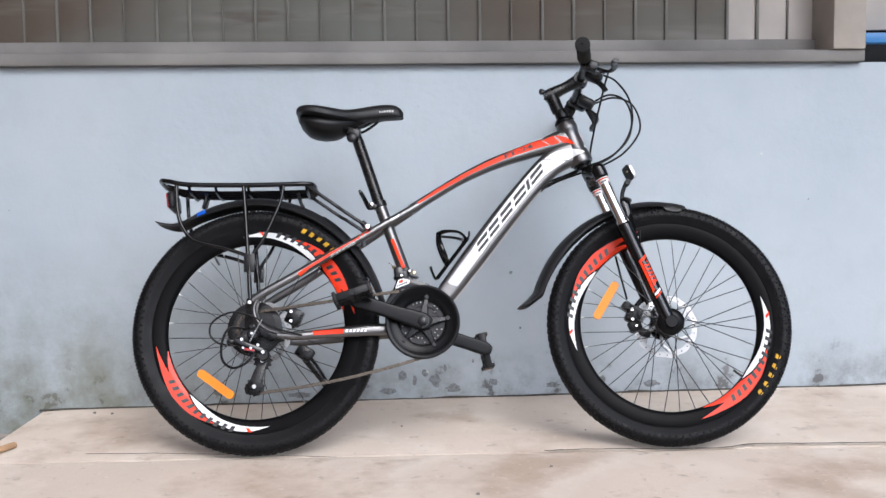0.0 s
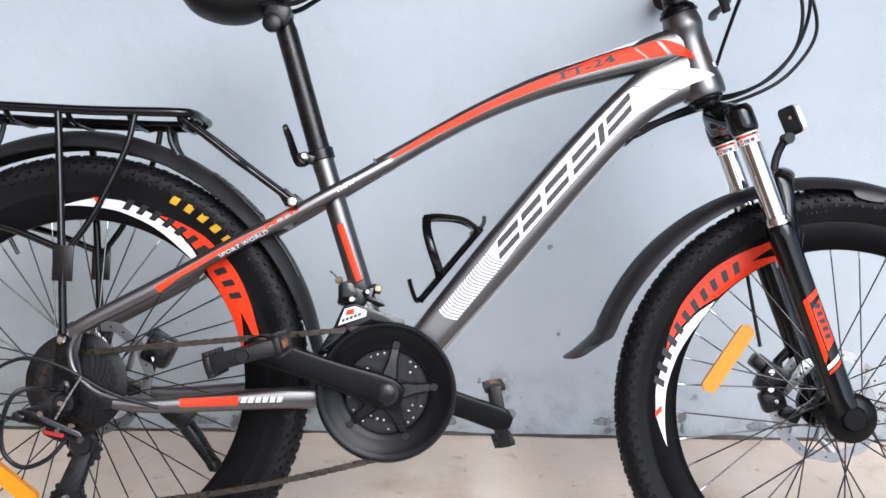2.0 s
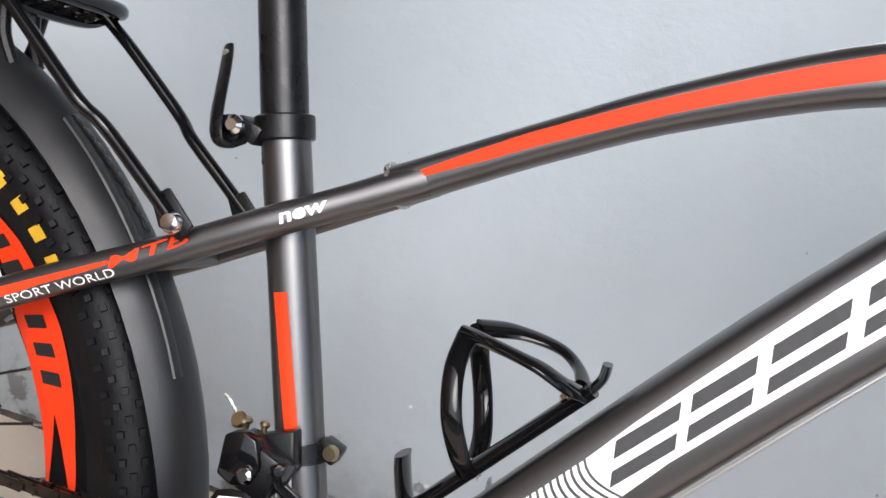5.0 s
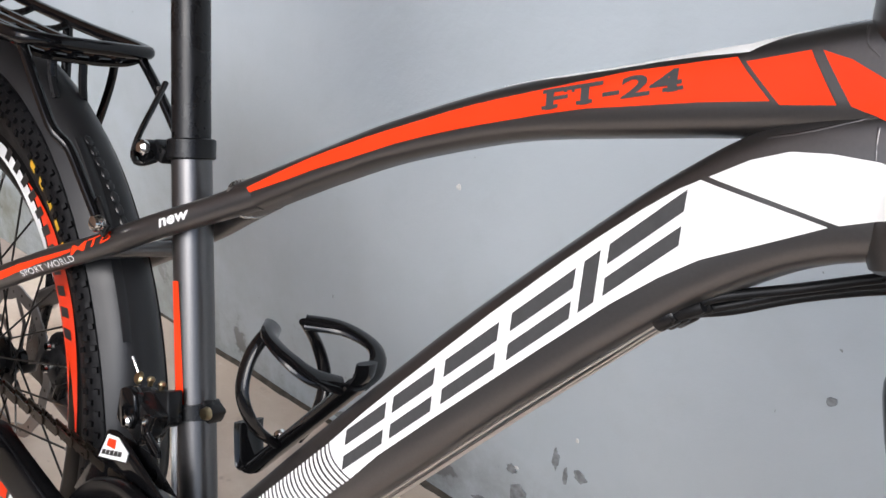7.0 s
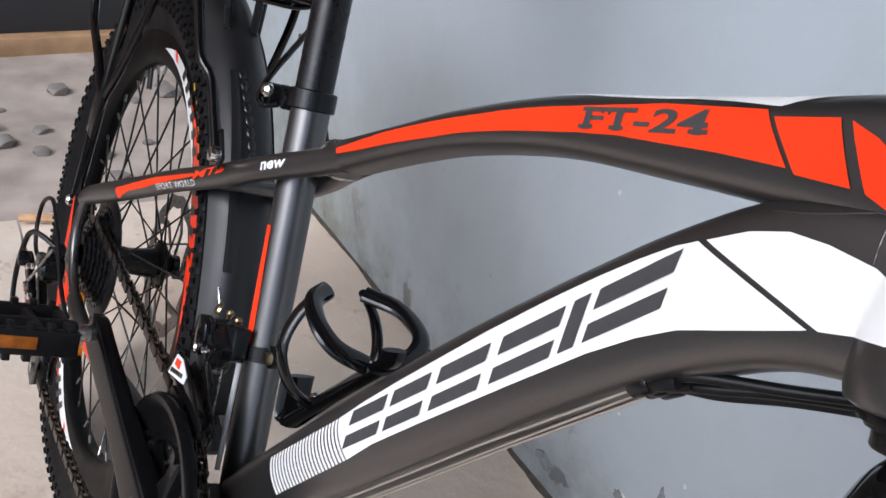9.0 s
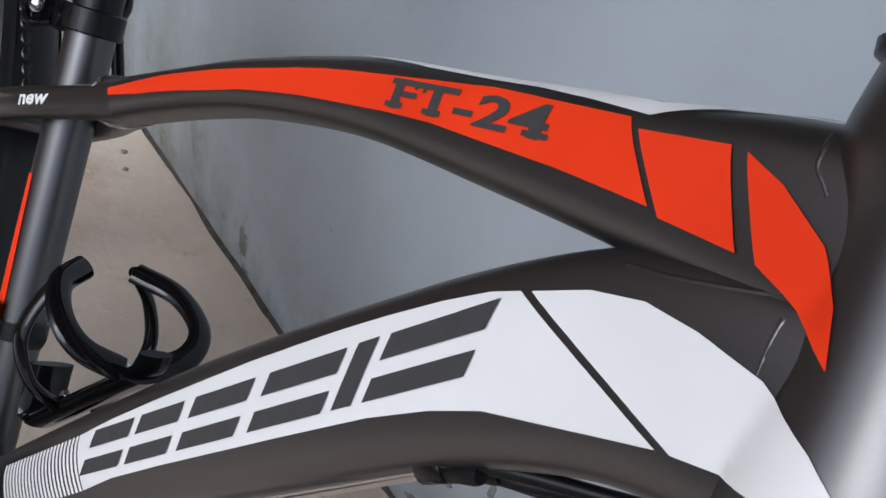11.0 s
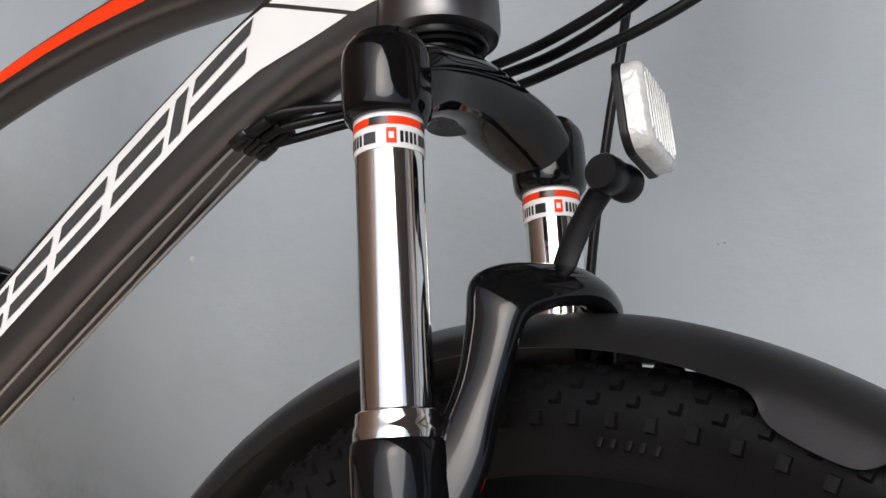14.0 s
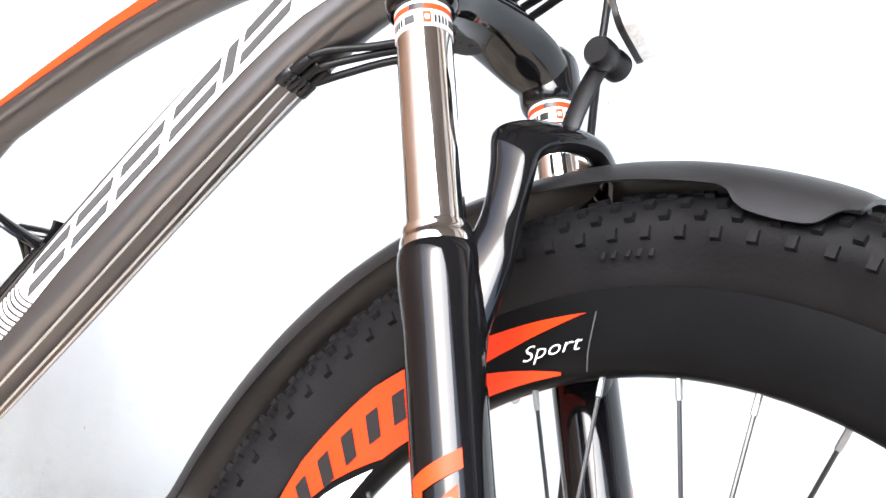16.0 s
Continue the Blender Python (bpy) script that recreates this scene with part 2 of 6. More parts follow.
M_WALL = wall_mat()
M_FLOOR = floor_mat()
M_LEDGE = mat("weathered_ledge", (0.22, 0.20, 0.18), 0.8, 0, 0, 0.25, 9, 0.4, 60)
M_CHIP = mat("bare_grey_render", (0.20, 0.215, 0.225), 0.85, 0, 0, 0.35, 120, 0.5, 300)
M_DIRT = mat("damp_dirt", (0.075, 0.065, 0.052), 0.9, 0, 0, 0.4, 60, 0.6, 200)
M_PLASTER = mat("fresh_plaster_chip", (0.62, 0.62, 0.60), 0.8, 0, 0, 0.2, 200)
M_SILL = mat("dusty_sill", (0.215, 0.205, 0.195), 0.8, 0, 0, 0.40, 2.2, 0.4, 60)
M_MUNTIN = mat("grey_green_bar", (0.185, 0.178, 0.158), 0.6, 0, 0, 0.35, 4)
M_BEIGE = mat("beige_frame", (0.42, 0.38, 0.33), 0.6, 0, 0, 0.15, 6, 0.2, 60)
M_BROWNGLASS = dusty_glass()
M_PALEPANE = mat("pale_dusty_pane", (0.55, 0.51, 0.47), 0.45, 0, 0, 0.12, 6)
M_BLUEFRAME = mat("blue_painted_frame", (0.07, 0.24, 0.55), 0.4, 0, 0, 0.1, 20)
M_DARKGAP = mat("dark_recess", (0.03, 0.03, 0.032), 0.7)
M_ORANGE = mat("orange_tan_panel", (0.27, 0.155, 0.095), 0.6, 0, 0, 0.08, 3, 0.1, 80)
# for the unseen front wall, pale so that tubes and chrome reflect more
M_YARDWALL = mat("unseen_wall_render", (0.55, 0.55, 0.53), 0.8, 0, 0, 0.2, 3, 0.2, 40)
M_GRAVEL = mat("pale_rubble_floor", (0.36, 0.31, 0.27), 0.9, 0, 0, 0.25, 9.0, 0.4, 40)
M_WOOD = mat("bare_timber", (0.45, 0.28, 0.15), 0.65, 0, 0, 0.25, 14, 0.3, 80)
# unseen ground, kept dark so that little light bounces up under the tubes
M_DARKGROUND = mat("dark_unseen_ground", (0.13, 0.115, 0.10), 0.9, 0, 0, 0.25, 2.0, 0.4, 20)


# ---- mesh helpers ----
def smooth(bm, angle=40):
    for f in bm.faces:
        f.smooth = True
    for e in bm.edges:
        if len(e.link_faces) == 2 and e.calc_face_angle(0) > radians(angle):
            e.smooth = False


def part(name, bm, material, parent, label="", angle=40):
    bmesh.ops.recalc_face_normals(bm, faces=bm.faces[:])
    smooth(bm, angle)
    me = bpy.data.meshes.new(name)
    bm.to_mesh(me)
    bm.free()
    me.materials.append(material)
    ob = new(name, me)
    ob.parent = parent
    if label:
        ob["label"] = label
    return ob


def again(name, ob, parent, m, label=""):
    """Another part on the mesh of ob."""
    o = new(name, ob.data)
    o.parent = parent
    o.matrix_basis = m
    if label:
        o["label"] = label
    return o


def V(*a):
    return Vector(a)


def spline(pts, n=6, closed=False):
    """Catmull-Rom through rows of numbers."""
    P = [np.array(p, float) for p in pts]
    out = []
    k = len(P)
    for i in range(k if closed else k - 1):
        p0 = P[i - 1] if (i > 0 or closed) else 2 * P[0] - P[1]
        p1, p2 = P[i], P[(i + 1) % k]
        p3 = P[(i + 2) % k] if (i + 2 < k or closed) else 2 * P[-1] - P[-2]
        for j in range(n):
            t = j / n
            out.append(0.5 * (2 * p1 + (p2 - p0) * t + (2 * p0 - 5 * p1 + 4 * p2 - p3) * t * t + (3 * p1 - p0 - 3 * p2 + p3) * t ** 3))
    if not closed:
        out.append(P[-1])
    return out


def rings(bm, loops, closed=False, cap=True):
    vs = [[bm.verts.new(p) for p in loop] for loop in loops]
    k = len(vs)
    for i in range(k if closed else k - 1):
        a, b = vs[i], vs[(i + 1) % k]
        m = len(a)
        for j in range(m):
            bm.faces.new((a[j], a[(j + 1) % m], b[(j + 1) % m], b[j]))
    if cap and not closed:
        bm.faces.new(vs[0][::-1])
        bm.faces.new(vs[-1])
    return vs


def sweep(bm, pts, r, n=10, closed=False, flat=None, ref=None, cap=True):
    """A round rod along pts; r one radius or one per point; flat: (a, b) half sizes along ref and across."""
    P = [Vector(p) for p in pts]
    k = len(P)
    loops = []
    up = Vector(ref) if ref else None
    for i in range(k):
        a = P[i - 1] if (i > 0 or closed) else P[i]
        b = P[(i + 1) % k] if (i < k - 1 or closed) else P[i]
        t = (b - a).normalized()
        if up is None:
            up = t.orthogonal().normalized()
        u = up - t * up.dot(t)
        if u.length < 1e-6:
            u = t.orthogonal()
        u.normalize()
        if ref is None:
            up = u
        w = t.cross(u)
        rr = r[i] if isinstance(r, (list, tuple)) else r
        ra, rb = (rr, rr) if flat is None else flat if not isinstance(flat, list) else flat[i]
        loops.append([P[i] + u * (ra * math.cos(2 * math.pi * j / n)) + w * (rb * math.sin(2 * math.pi * j / n)) for j in range(n)])
    rings(bm, loops, closed, cap)
    return bm


def rod(pts, r, n=10, steps=6, **k):
    return sweep(bmesh.new(), spline(pts, steps) if len(pts) > 2 else pts, r, n, **k)


def loft(rows, n=28, steps=6, power=2.4):
    """A frame tube in the bike's plane: rows of x, z, half height, half width[, y]."""
    rows = [tuple(r) + (0.0,) * (5 - len(r)) for r in rows]
    S = spline(rows, steps) if len(rows) > 2 else [np.array(r, float) for r in rows]
    bm = bmesh.new()
    loops = []
    for i, s in enumerate(S):
        a, b = S[max(i - 1, 0)], S[min(i + 1, len(S) - 1)]
        t = Vector((b[0] - a[0], b[4] - a[4], b[1] - a[1])).normalized()
        side = Vector((0, 1, 0))
        side = (side - t * side.dot(t)).normalized()
        up = side.cross(t)
        c = Vector((s[0], s[4], s[1]))
        loop = []
        for j in range(n):
            q = 2 * math.pi * j / n
            cu, su = math.cos(q), math.sin(q)
            loop.append(c + up * (s[2] * math.copysign(abs(cu) ** (2 / power), cu)) + side * (s[3] * math.copysign(abs(su) ** (2 / power), su)))
        loops.append(loop)
    rings(bm, loops)
    return bm


def lathe(bm, profile, n=48, center=(0, 0, 0), axis="y", closed=False, a0=0.0, a1=360.0):
    """Turns rows of (radius, along) about an axis through center."""
    c = Vector(center)
    full = a1 - a0 >= 359.9
    loops = []
    for i in range(n if full else n + 1):
        q = radians(a0 + (a1 - a0) * i / n)
        loop = []
        for r, y in profile:
            if axis == "y":
                loop.append(c + Vector((r * math.cos(q), y, r * math.sin(q))))
            elif axis == "x":
                loop.append(c + Vector((y, r * math.cos(q), r * math.sin(q))))
            else:
                loop.append(c + Vector((r * math.cos(q), r * math.sin(q), y)))
        loops.append(loop)
    vs = [[bm.verts.new(p) for p in loop] for loop in loops]
    m = len(profile)
    for i in range(len(vs) if full else len(vs) - 1):
        a, b = vs[i], vs[(i + 1) % len(vs)]
        for j in range(m if closed else m - 1):
            bm.faces.new((a[j], a[(j + 1) % m], b[(j + 1) % m], b[j]))
    if not full and closed:
        bm.faces.new(vs[0])
        bm.faces.new(vs[-1][::-1])
    bmesh.ops.remove_doubles(bm, verts=bm.verts[:], dist=1e-6)
    return bm


def along(bm, a, b):
    """Moves what was turned about z so that z runs from a towards b."""
    a, b = Vector(a), Vector(b)
    q = (b - a).to_track_quat("Z", "Y").to_matrix().to_4x4()
    bmesh.ops.transform(bm, matrix=Matrix.Translation(a) @ q, verts=bm.verts[:])
    return bm


def turned(profile, a, b, n=28):
    """A lathe body: rows of (radius, distance from a) along a to b."""
    return along(lathe(bmesh.new(), [(0.0001, profile[0][1])] + list(profile) + [(0.0001, profile[-1][1])], n, axis="z"), a, b)


def block(size, at=(0, 0, 0), bevel=0.0, m=None, seg=2):
    bm = bmesh.new()
    bmesh.ops.create_cube(bm, size=1)
    bmesh.ops.scale(bm, vec=size, verts=bm.verts[:])
    if bevel:
        bmesh.ops.bevel(bm, geom=bm.edges[:], offset=bevel, segments=seg, affect="EDGES", profile=0.5)
    if m is not None:
        bmesh.ops.transform(bm, matrix=m, verts=bm.verts[:])
    bmesh.ops.translate(bm, vec=at, verts=bm.verts[:])
    return bm


def plate(poly, y0, y1, bevel=0.0):
    """A plate in the bike's plane from y0 to y1."""
    bm = bmesh.new()
    f = bm.faces.new([bm.verts.new((x, y0, z)) for x, z in poly])
    r = bmesh.ops.extrude_face_region(bm, geom=[f])
    bmesh.ops.translate(bm, vec=(0, y1 - y0, 0), verts=[v for v in r["geom"] if isinstance(v, bmesh.types.BMVert)])
    if bevel:
        bmesh.ops.bevel(bm, geom=bm.edges[:], offset=bevel, segments=2, affect="EDGES", profile=0.5)
    return bm


def refine(bm, size):
    bmesh.ops.triangulate(bm, faces=bm.faces[:])
    for _ in range(5):
        long_edges = [e for e in bm.edges if e.calc_length() > size]
        if not long_edges:
            break
        bmesh.ops.subdivide_edges(bm, edges=long_edges, cuts=1)
        bmesh.ops.triangulate(bm, faces=bm.faces[:])


def lay(bm, tree, lift=0.0006, side=-1):
    """Lays a flat shape in the bike's plane onto the outside of the tubes in tree."""
    d = []
    for v in bm.verts:
        h = tree.ray_cast(Vector((v.co.x, side * 0.4, v.co.z)), Vector((0, -side, 0)))
        if h[0] is None:
            d.append(v)
        else:
            v.co = h[0] + (h[1] if h[1].y * side > 0 else -h[1]) * lift
    bmesh.ops.delete(bm, geom=d, context="VERTS")
    return bm


def flat_shape(polys, size=0.006):
    bm = bmesh.new()
    for poly in polys:
        bm.faces.new([bm.verts.new((x, 0, z)) for x, z in poly])
    refine(bm, size)
    return bm


def letters(text, origin, along_dir, height, shear=0.0, width=1.0, bold=0.0):
    """Written words as a flat shape in the bike's plane, with the built-in font."""
    cu = bpy.data.curves.new("words", "FONT")
    cu.body = text
    cu.offset = bold
    cu.resolution_u = 3
    ob = bpy.data.objects.new("words", cu)
    scene.collection.objects.link(ob)
    me = bpy.data.meshes.new_from_object(ob.evaluated_get(bpy.context.evaluated_depsgraph_get()))
    bpy.data.objects.remove(ob)
    bm = bmesh.new()
    bm.from_mesh(me)
    bpy.data.meshes.remove(me)
    a = Vector((along_dir[0], along_dir[1])).normalized()
    up = Vector((-a.y, a.x))
    for v in bm.verts:
        s, h = (v.co.x * width + v.co.y * shear) * height / 0.7, v.co.y * height / 0.7
        v.co = (origin[0] + a.x * s + up.x * h, 0, origin[1] + a.y * s + up.y * h)
    return bm


def tree_of(*obs):
    from mathutils.bvhtree import BVHTree
    bm = bmesh.new()
    for o in obs:
        bm.from_mesh(o.data)
    t = BVHTree.FromBMesh(bm)
    bm.free()
    return t


# ---- ground and walls ----
LEAN = 17.10
WALL_TURN = 2.774
WALL_AT = 0.536


def wall_pose():
    return pose(0, WALL_AT, 0, 0, 0, WALL_TURN)


def structure(name, bm, material, label, m=None, angle=40):
    ob = part(name, bm, material, None, label, angle)
    ob["kind"] = "structure"
    if m is not None:
        ob.matrix_world = m
    return ob


def slab(x0, x1, y0, y1, z0, z1, step=0.06, rough=0.002, seed=0):
    """A cast slab with a slightly uneven edge and face."""
    bm = bmesh.new()
    nx, ny = max(int((x1 - x0) / step), 1), max(int((y1 - y0) / step), 1)
    grid = [[None] * (ny + 1) for _ in range(nx + 1)]
    for i in range(nx + 1):
        for j in range(ny + 1):
            x, y = x0 + (x1 - x0) * i / nx, y0 + (y1 - y0) * j / ny
            e = noise.noise(Vector((x * 7, seed, 1))) * 0.006 + noise.noise(Vector((x * 31, seed, 4))) * 0.003 - (0.006 * min(max((x - 0.6) / 0.2, 0), 1) if j == ny else 0) if j in (0, ny) else 0
            z = z1 + noise.noise(Vector((x * 5, y * 5, seed))) * rough
            if i in (0, nx) or j in (0, ny):
                z -= 0.004
            grid[i][j] = bm.verts.new((x, y + e, z))
    for i in range(nx):
        for j in range(ny):
            bm.faces.new((grid[i][j], grid[i + 1][j], grid[i + 1][j + 1], grid[i][j + 1]))
    edge = [e for e in bm.edges if e.is_boundary]
    r = bmesh.ops.extrude_edge_only(bm, edges=edge)
    for v in r["geom"]:
        if isinstance(v, bmesh.types.BMVert):
            v.co.z = z0
    return bm


# out of view round the slabs; its dark colour lowers the bounce from below
structure("ground", block((80, 80, 0.2), (0, -30, -0.17), 0), M_DARKGROUND, "unseen ground round the concrete strip, dark to cut bounce light")
structure("pavement", slab(-0.69, 3.4, 0.011, 0.80, -0.10, 0.0, seed=3.0), M_FLOOR, "worn beige concrete slab along the wall")
structure("pavement_outer", slab(-0.68, 3.4, -0.95, 0.004, -0.10, -0.001, seed=8.0), M_FLOOR, "worn beige concrete slab with dirt stains")
structure("pavement_low", slab(-1.79, -0.70, -0.95, 0.80, -0.10, -0.067, rough=0.003, seed=5.0), M_GRAVEL, "pale dusty rubble floor beside the concrete slab")
WALL = structure("wall_back", block((9.0, 0.2, 1.10), (0.8, 0.1, 0.43), 0.004), M_WALL, "pale blue painted rendered wall with flaking base", wall_pose())


def dirt_line():
    """Dirt gathered where the slab meets the wall, wider in places."""
    bm = bmesh.new()
    rows = []
    for i in range(220):
        x = -0.70 + i * 0.0165
        w = 0.004 + 0.010 * max(noise.noise(Vector((x * 6, 2, 0))) + 0.25, 0) + 0.003 * abs(noise.noise(Vector((x * 40, 7, 0))))
        h = 0.003 + 0.006 * max(noise.noise(Vector((x * 9, 5, 0))) + 0.2, 0)
        rows.append([bm.verts.new((x, 0.002, h)), bm.verts.new((x, -w * 0.4, h * 0.5)), bm.verts.new((x, -w, 0.0006)), bm.verts.new((x, 0.002, -0.004))])
    for a, b in zip(rows, rows[1:]):
        for j in range(4):
            bm.faces.new((a[j], b[j], b[(j + 1) % 4], a[(j + 1) % 4]))
    structure("trim_dirt", bm, M_DIRT, "dark dirt and moss gathered along the foot of the wall", wall_pose())


dirt_line()


def crack(name, pts, width, seed):
    bm = bmesh.new()
    rows = []
    for x, y in spline(pts, 26):
        w = width * (0.35 + 0.9 * abs(noise.noise(Vector((x * 17, seed, 0)))) + 0.5 * abs(noise.noise(Vector((x * 60, seed, 3)))))
        o = 0.004 * noise.noise(Vector((x * 22, seed, 9)))
        rows.append([bm.verts.new((x, y + o - w, 0.0022)), bm.verts.new((x, y + o, 0.0032)), bm.verts.new((x, y + o + w, 0.0022))])
    for a, b in zip(rows, rows[1:]):
        for j in range(2):
            bm.faces.new((a[j], b[j], b[j + 1], a[j + 1]))
    structure(name, bm, M_DIRT, "dark dirt-filled crack in the concrete")


crack("trim_crack", [(0.70, 0.002), (0.857, 0.006), (0.966, -0.003), (1.122, -0.004), (1.218, 0.022), (1.371, 0.018), (1.60, 0.010)], 0.0055, 1.0)
crack("trim_crack", [(-0.42, 0.050), (-0.276, 0.045), (-0.136, 0.030), (0.02, 0.012), (0.198, -0.020)], 0.0018, 2.0)


def chip(x, z, w, h, seed, material):
    """A flake of lost paint on the wall with a ragged edge."""
    random.seed(seed)
    bm = bmesh.new()
    n = 14
    ring, lip = [], []
    for i in range(n):
        q = 2 * math.pi * i / n
        r = 0.65 + 0.45 * random.random()
        ring.append(bm.verts.new((x + w / 2 * r * math.cos(q), -0.0012, z + h / 2 * r * math.sin(q))))
        lip.append(bm.verts.new((x + w / 2 * r * 1.12 * math.cos(q), 0.0006, z + h / 2 * r * 1.12 * math.sin(q))))
    bm.faces.new(ring)
    for i in range(n):
        bm.faces.new((ring[i], ring[(i + 1) % n], lip[(i + 1) % n], lip[i]))
    part("paint_chip", bm, material, WALL)


for k, (x, z, w, h) in enumerate(((0.398, 0.152, 0.010, 0.030), (0.413, 0.136, 0.007, 0.024), (0.433, 0.145, 0.020, 0.018), (0.416, 0.077, 0.022, 0.022), (0.674, 0.372, 0.012, 0.010), (0.349, 0.072, 0.030, 0.036), (0.446, 0.054, 0.034, 0.042),
                                  (0.304, 0.026, 0.060, 0.020), (0.338, 0.103, 0.016, 0.014), (0.500, 0.030, 0.050, 0.026), (0.62, 0.045, 0.030, 0.020), (0.702, 0.206, 0.008, 0.008), (0.80, 0.030, 0.040, 0.018), (0.20, 0.040, 0.036, 0.022), (1.10, 0.026, 0.050, 0.020),
                                  (0.386, 0.055, 0.014, 0.030), (0.476, 0.090, 0.010, 0.022), (0.05, 0.022, 0.070, 0.018), (0.56, 0.110, 0.008, 0.012))):
    chip(x, z, w, h, k + 40, M_CHIP)
for k, (x, z, w, h) in enumerate(((0.238, 0.437, 0.007, 0.008), (0.424, 0.192, 0.004, 0.006), (0.423, 0.080, 0.008, 0.007), (1.430, 0.712, 0.008, 0.008), (0.345, 0.109, 0.006, 0.005), (0.31, 0.20, 0.004, 0.004))):
    chip(x, z, w, h, k + 90, M_PLASTER)


def window_band():
    w = structure("window_1", block((9.0, 0.05, 2.2), (0.8, 0.15, 2.08), 0), M_DARKGAP, "long dusty brown window band above the wall", wall_pose())
    part("window_sill", block((4.9, 0.235, 0.035), (-0.72, 0.09, 0.9975), 0.006), M_SILL, w, "weathered projecting concrete sill")
    x = -3.085
    k = 0
    random.seed(5)
    pale = 0
    while x < 1.60:
        wd = 0.0945
        pale = x > 1.35
        part("pane", block((wd - 0.003, 0.012, 1.8), (x + wd / 2, 0.112, 1.915), 0.001), M_PALEPANE if pale else M_BROWNGLASS, w)
        part("glazing_bar", block((0.009 if k % 3 else 0.005, 0.018, 1.8), (x + wd, 0.106, 1.915), 0.002), M_MUNTIN, w)
        x += wd
        k += 1
    part("lower_rail", block((4.75, 0.05, 0.042), (-0.72, 0.105, 1.036), 0.004), M_SILL, w, "dusty pale lower rail")
    part("window_frame", block((0.10, 0.18, 1.8), (1.675, 0.05, 1.915), 0.006), M_BEIGE, w, "beige weathered end post")
    part("side_frame", block((1.6, 0.05, 0.03), (2.545, 0.03, 1.052), 0.003), M_BLUEFRAME, w, "blue painted lower rail")
    part("side_pane", block((1.6, 0.012, 1.7), (2.545, 0.06, 1.93), 0.002), M_PALEPANE, w, "white panel behind the blue rail")
    return w


window_band()
# added sheet above the view, cuts the skylight from straight overhead
structure("roof_eave", block((14.0, 1.75, 0.06), (0.8, -0.2, 2.75), 0.01), M_LEDGE, "unseen grey sheet added to block the sky overhead")
# real panel; its unseen height and length are stretched to shade the left end
structure("wall_end", block((0.12, 6.4, 4.2), (-1.80, -2.78, 2.22), 0.004), M_ORANGE, "orange-tan painted panel closing the passage")
# added out of view: low and pale to brighten level reflections in the tubes
structure("wall_front", block((16.0, 0.2, 1.2), (0.8, -5.6, 0.53), 0.004), M_YARDWALL, "unseen low pale wall added to shape reflections")
structure("baseboard", block((0.02, 6.4, 0.21), (-1.728, -2.78, 0.033), 0.003), M_DARKGAP, "black skirting board at the foot of the panel")
structure("trim", block((0.05, 3.6, 0.05), (-1.70, -1.38, -0.046), 0.004), M_WOOD, "bare timber strip on the slab")

# ---- the bicycle ----
bike = tagged(new("bicycle"), "grey and orange-red mountain bicycle with rear rack leaning on the wall", "bicycle")
bike.matrix_world = pose(0, 0, 0.001, -LEAN, 0, 0)
R_TYRE, BASE = 0.305, 1.021
BB = (0.409, 0.312)


# head tube: axis ends, and radius by height along it
HEAD_LOW, HEAD_TOP = V(0.8270, 0, 0.7205), V(0.7835, 0, 0.8430)
HEAD_ROWS = [(0.0025, 0.0288), (0.0060, 0.0298), (0.0120, 0.0300), (0.0200, 0.0297), (0.0280, 0.0286), (0.0360, 0.0270), (0.0440, 0.0256), (0.0520, 0.0245), (0.0600, 0.0237), (0.0680, 0.0232), (0.0760, 0.0230),
             (0.0820, 0.0232), (0.0870, 0.0238), (0.0920, 0.0249), (0.0965, 0.0262), (0.1000, 0.0270), (0.1040, 0.0272), (0.1085, 0.0265), (0.1140, 0.0253), (0.1185, 0.0243)]


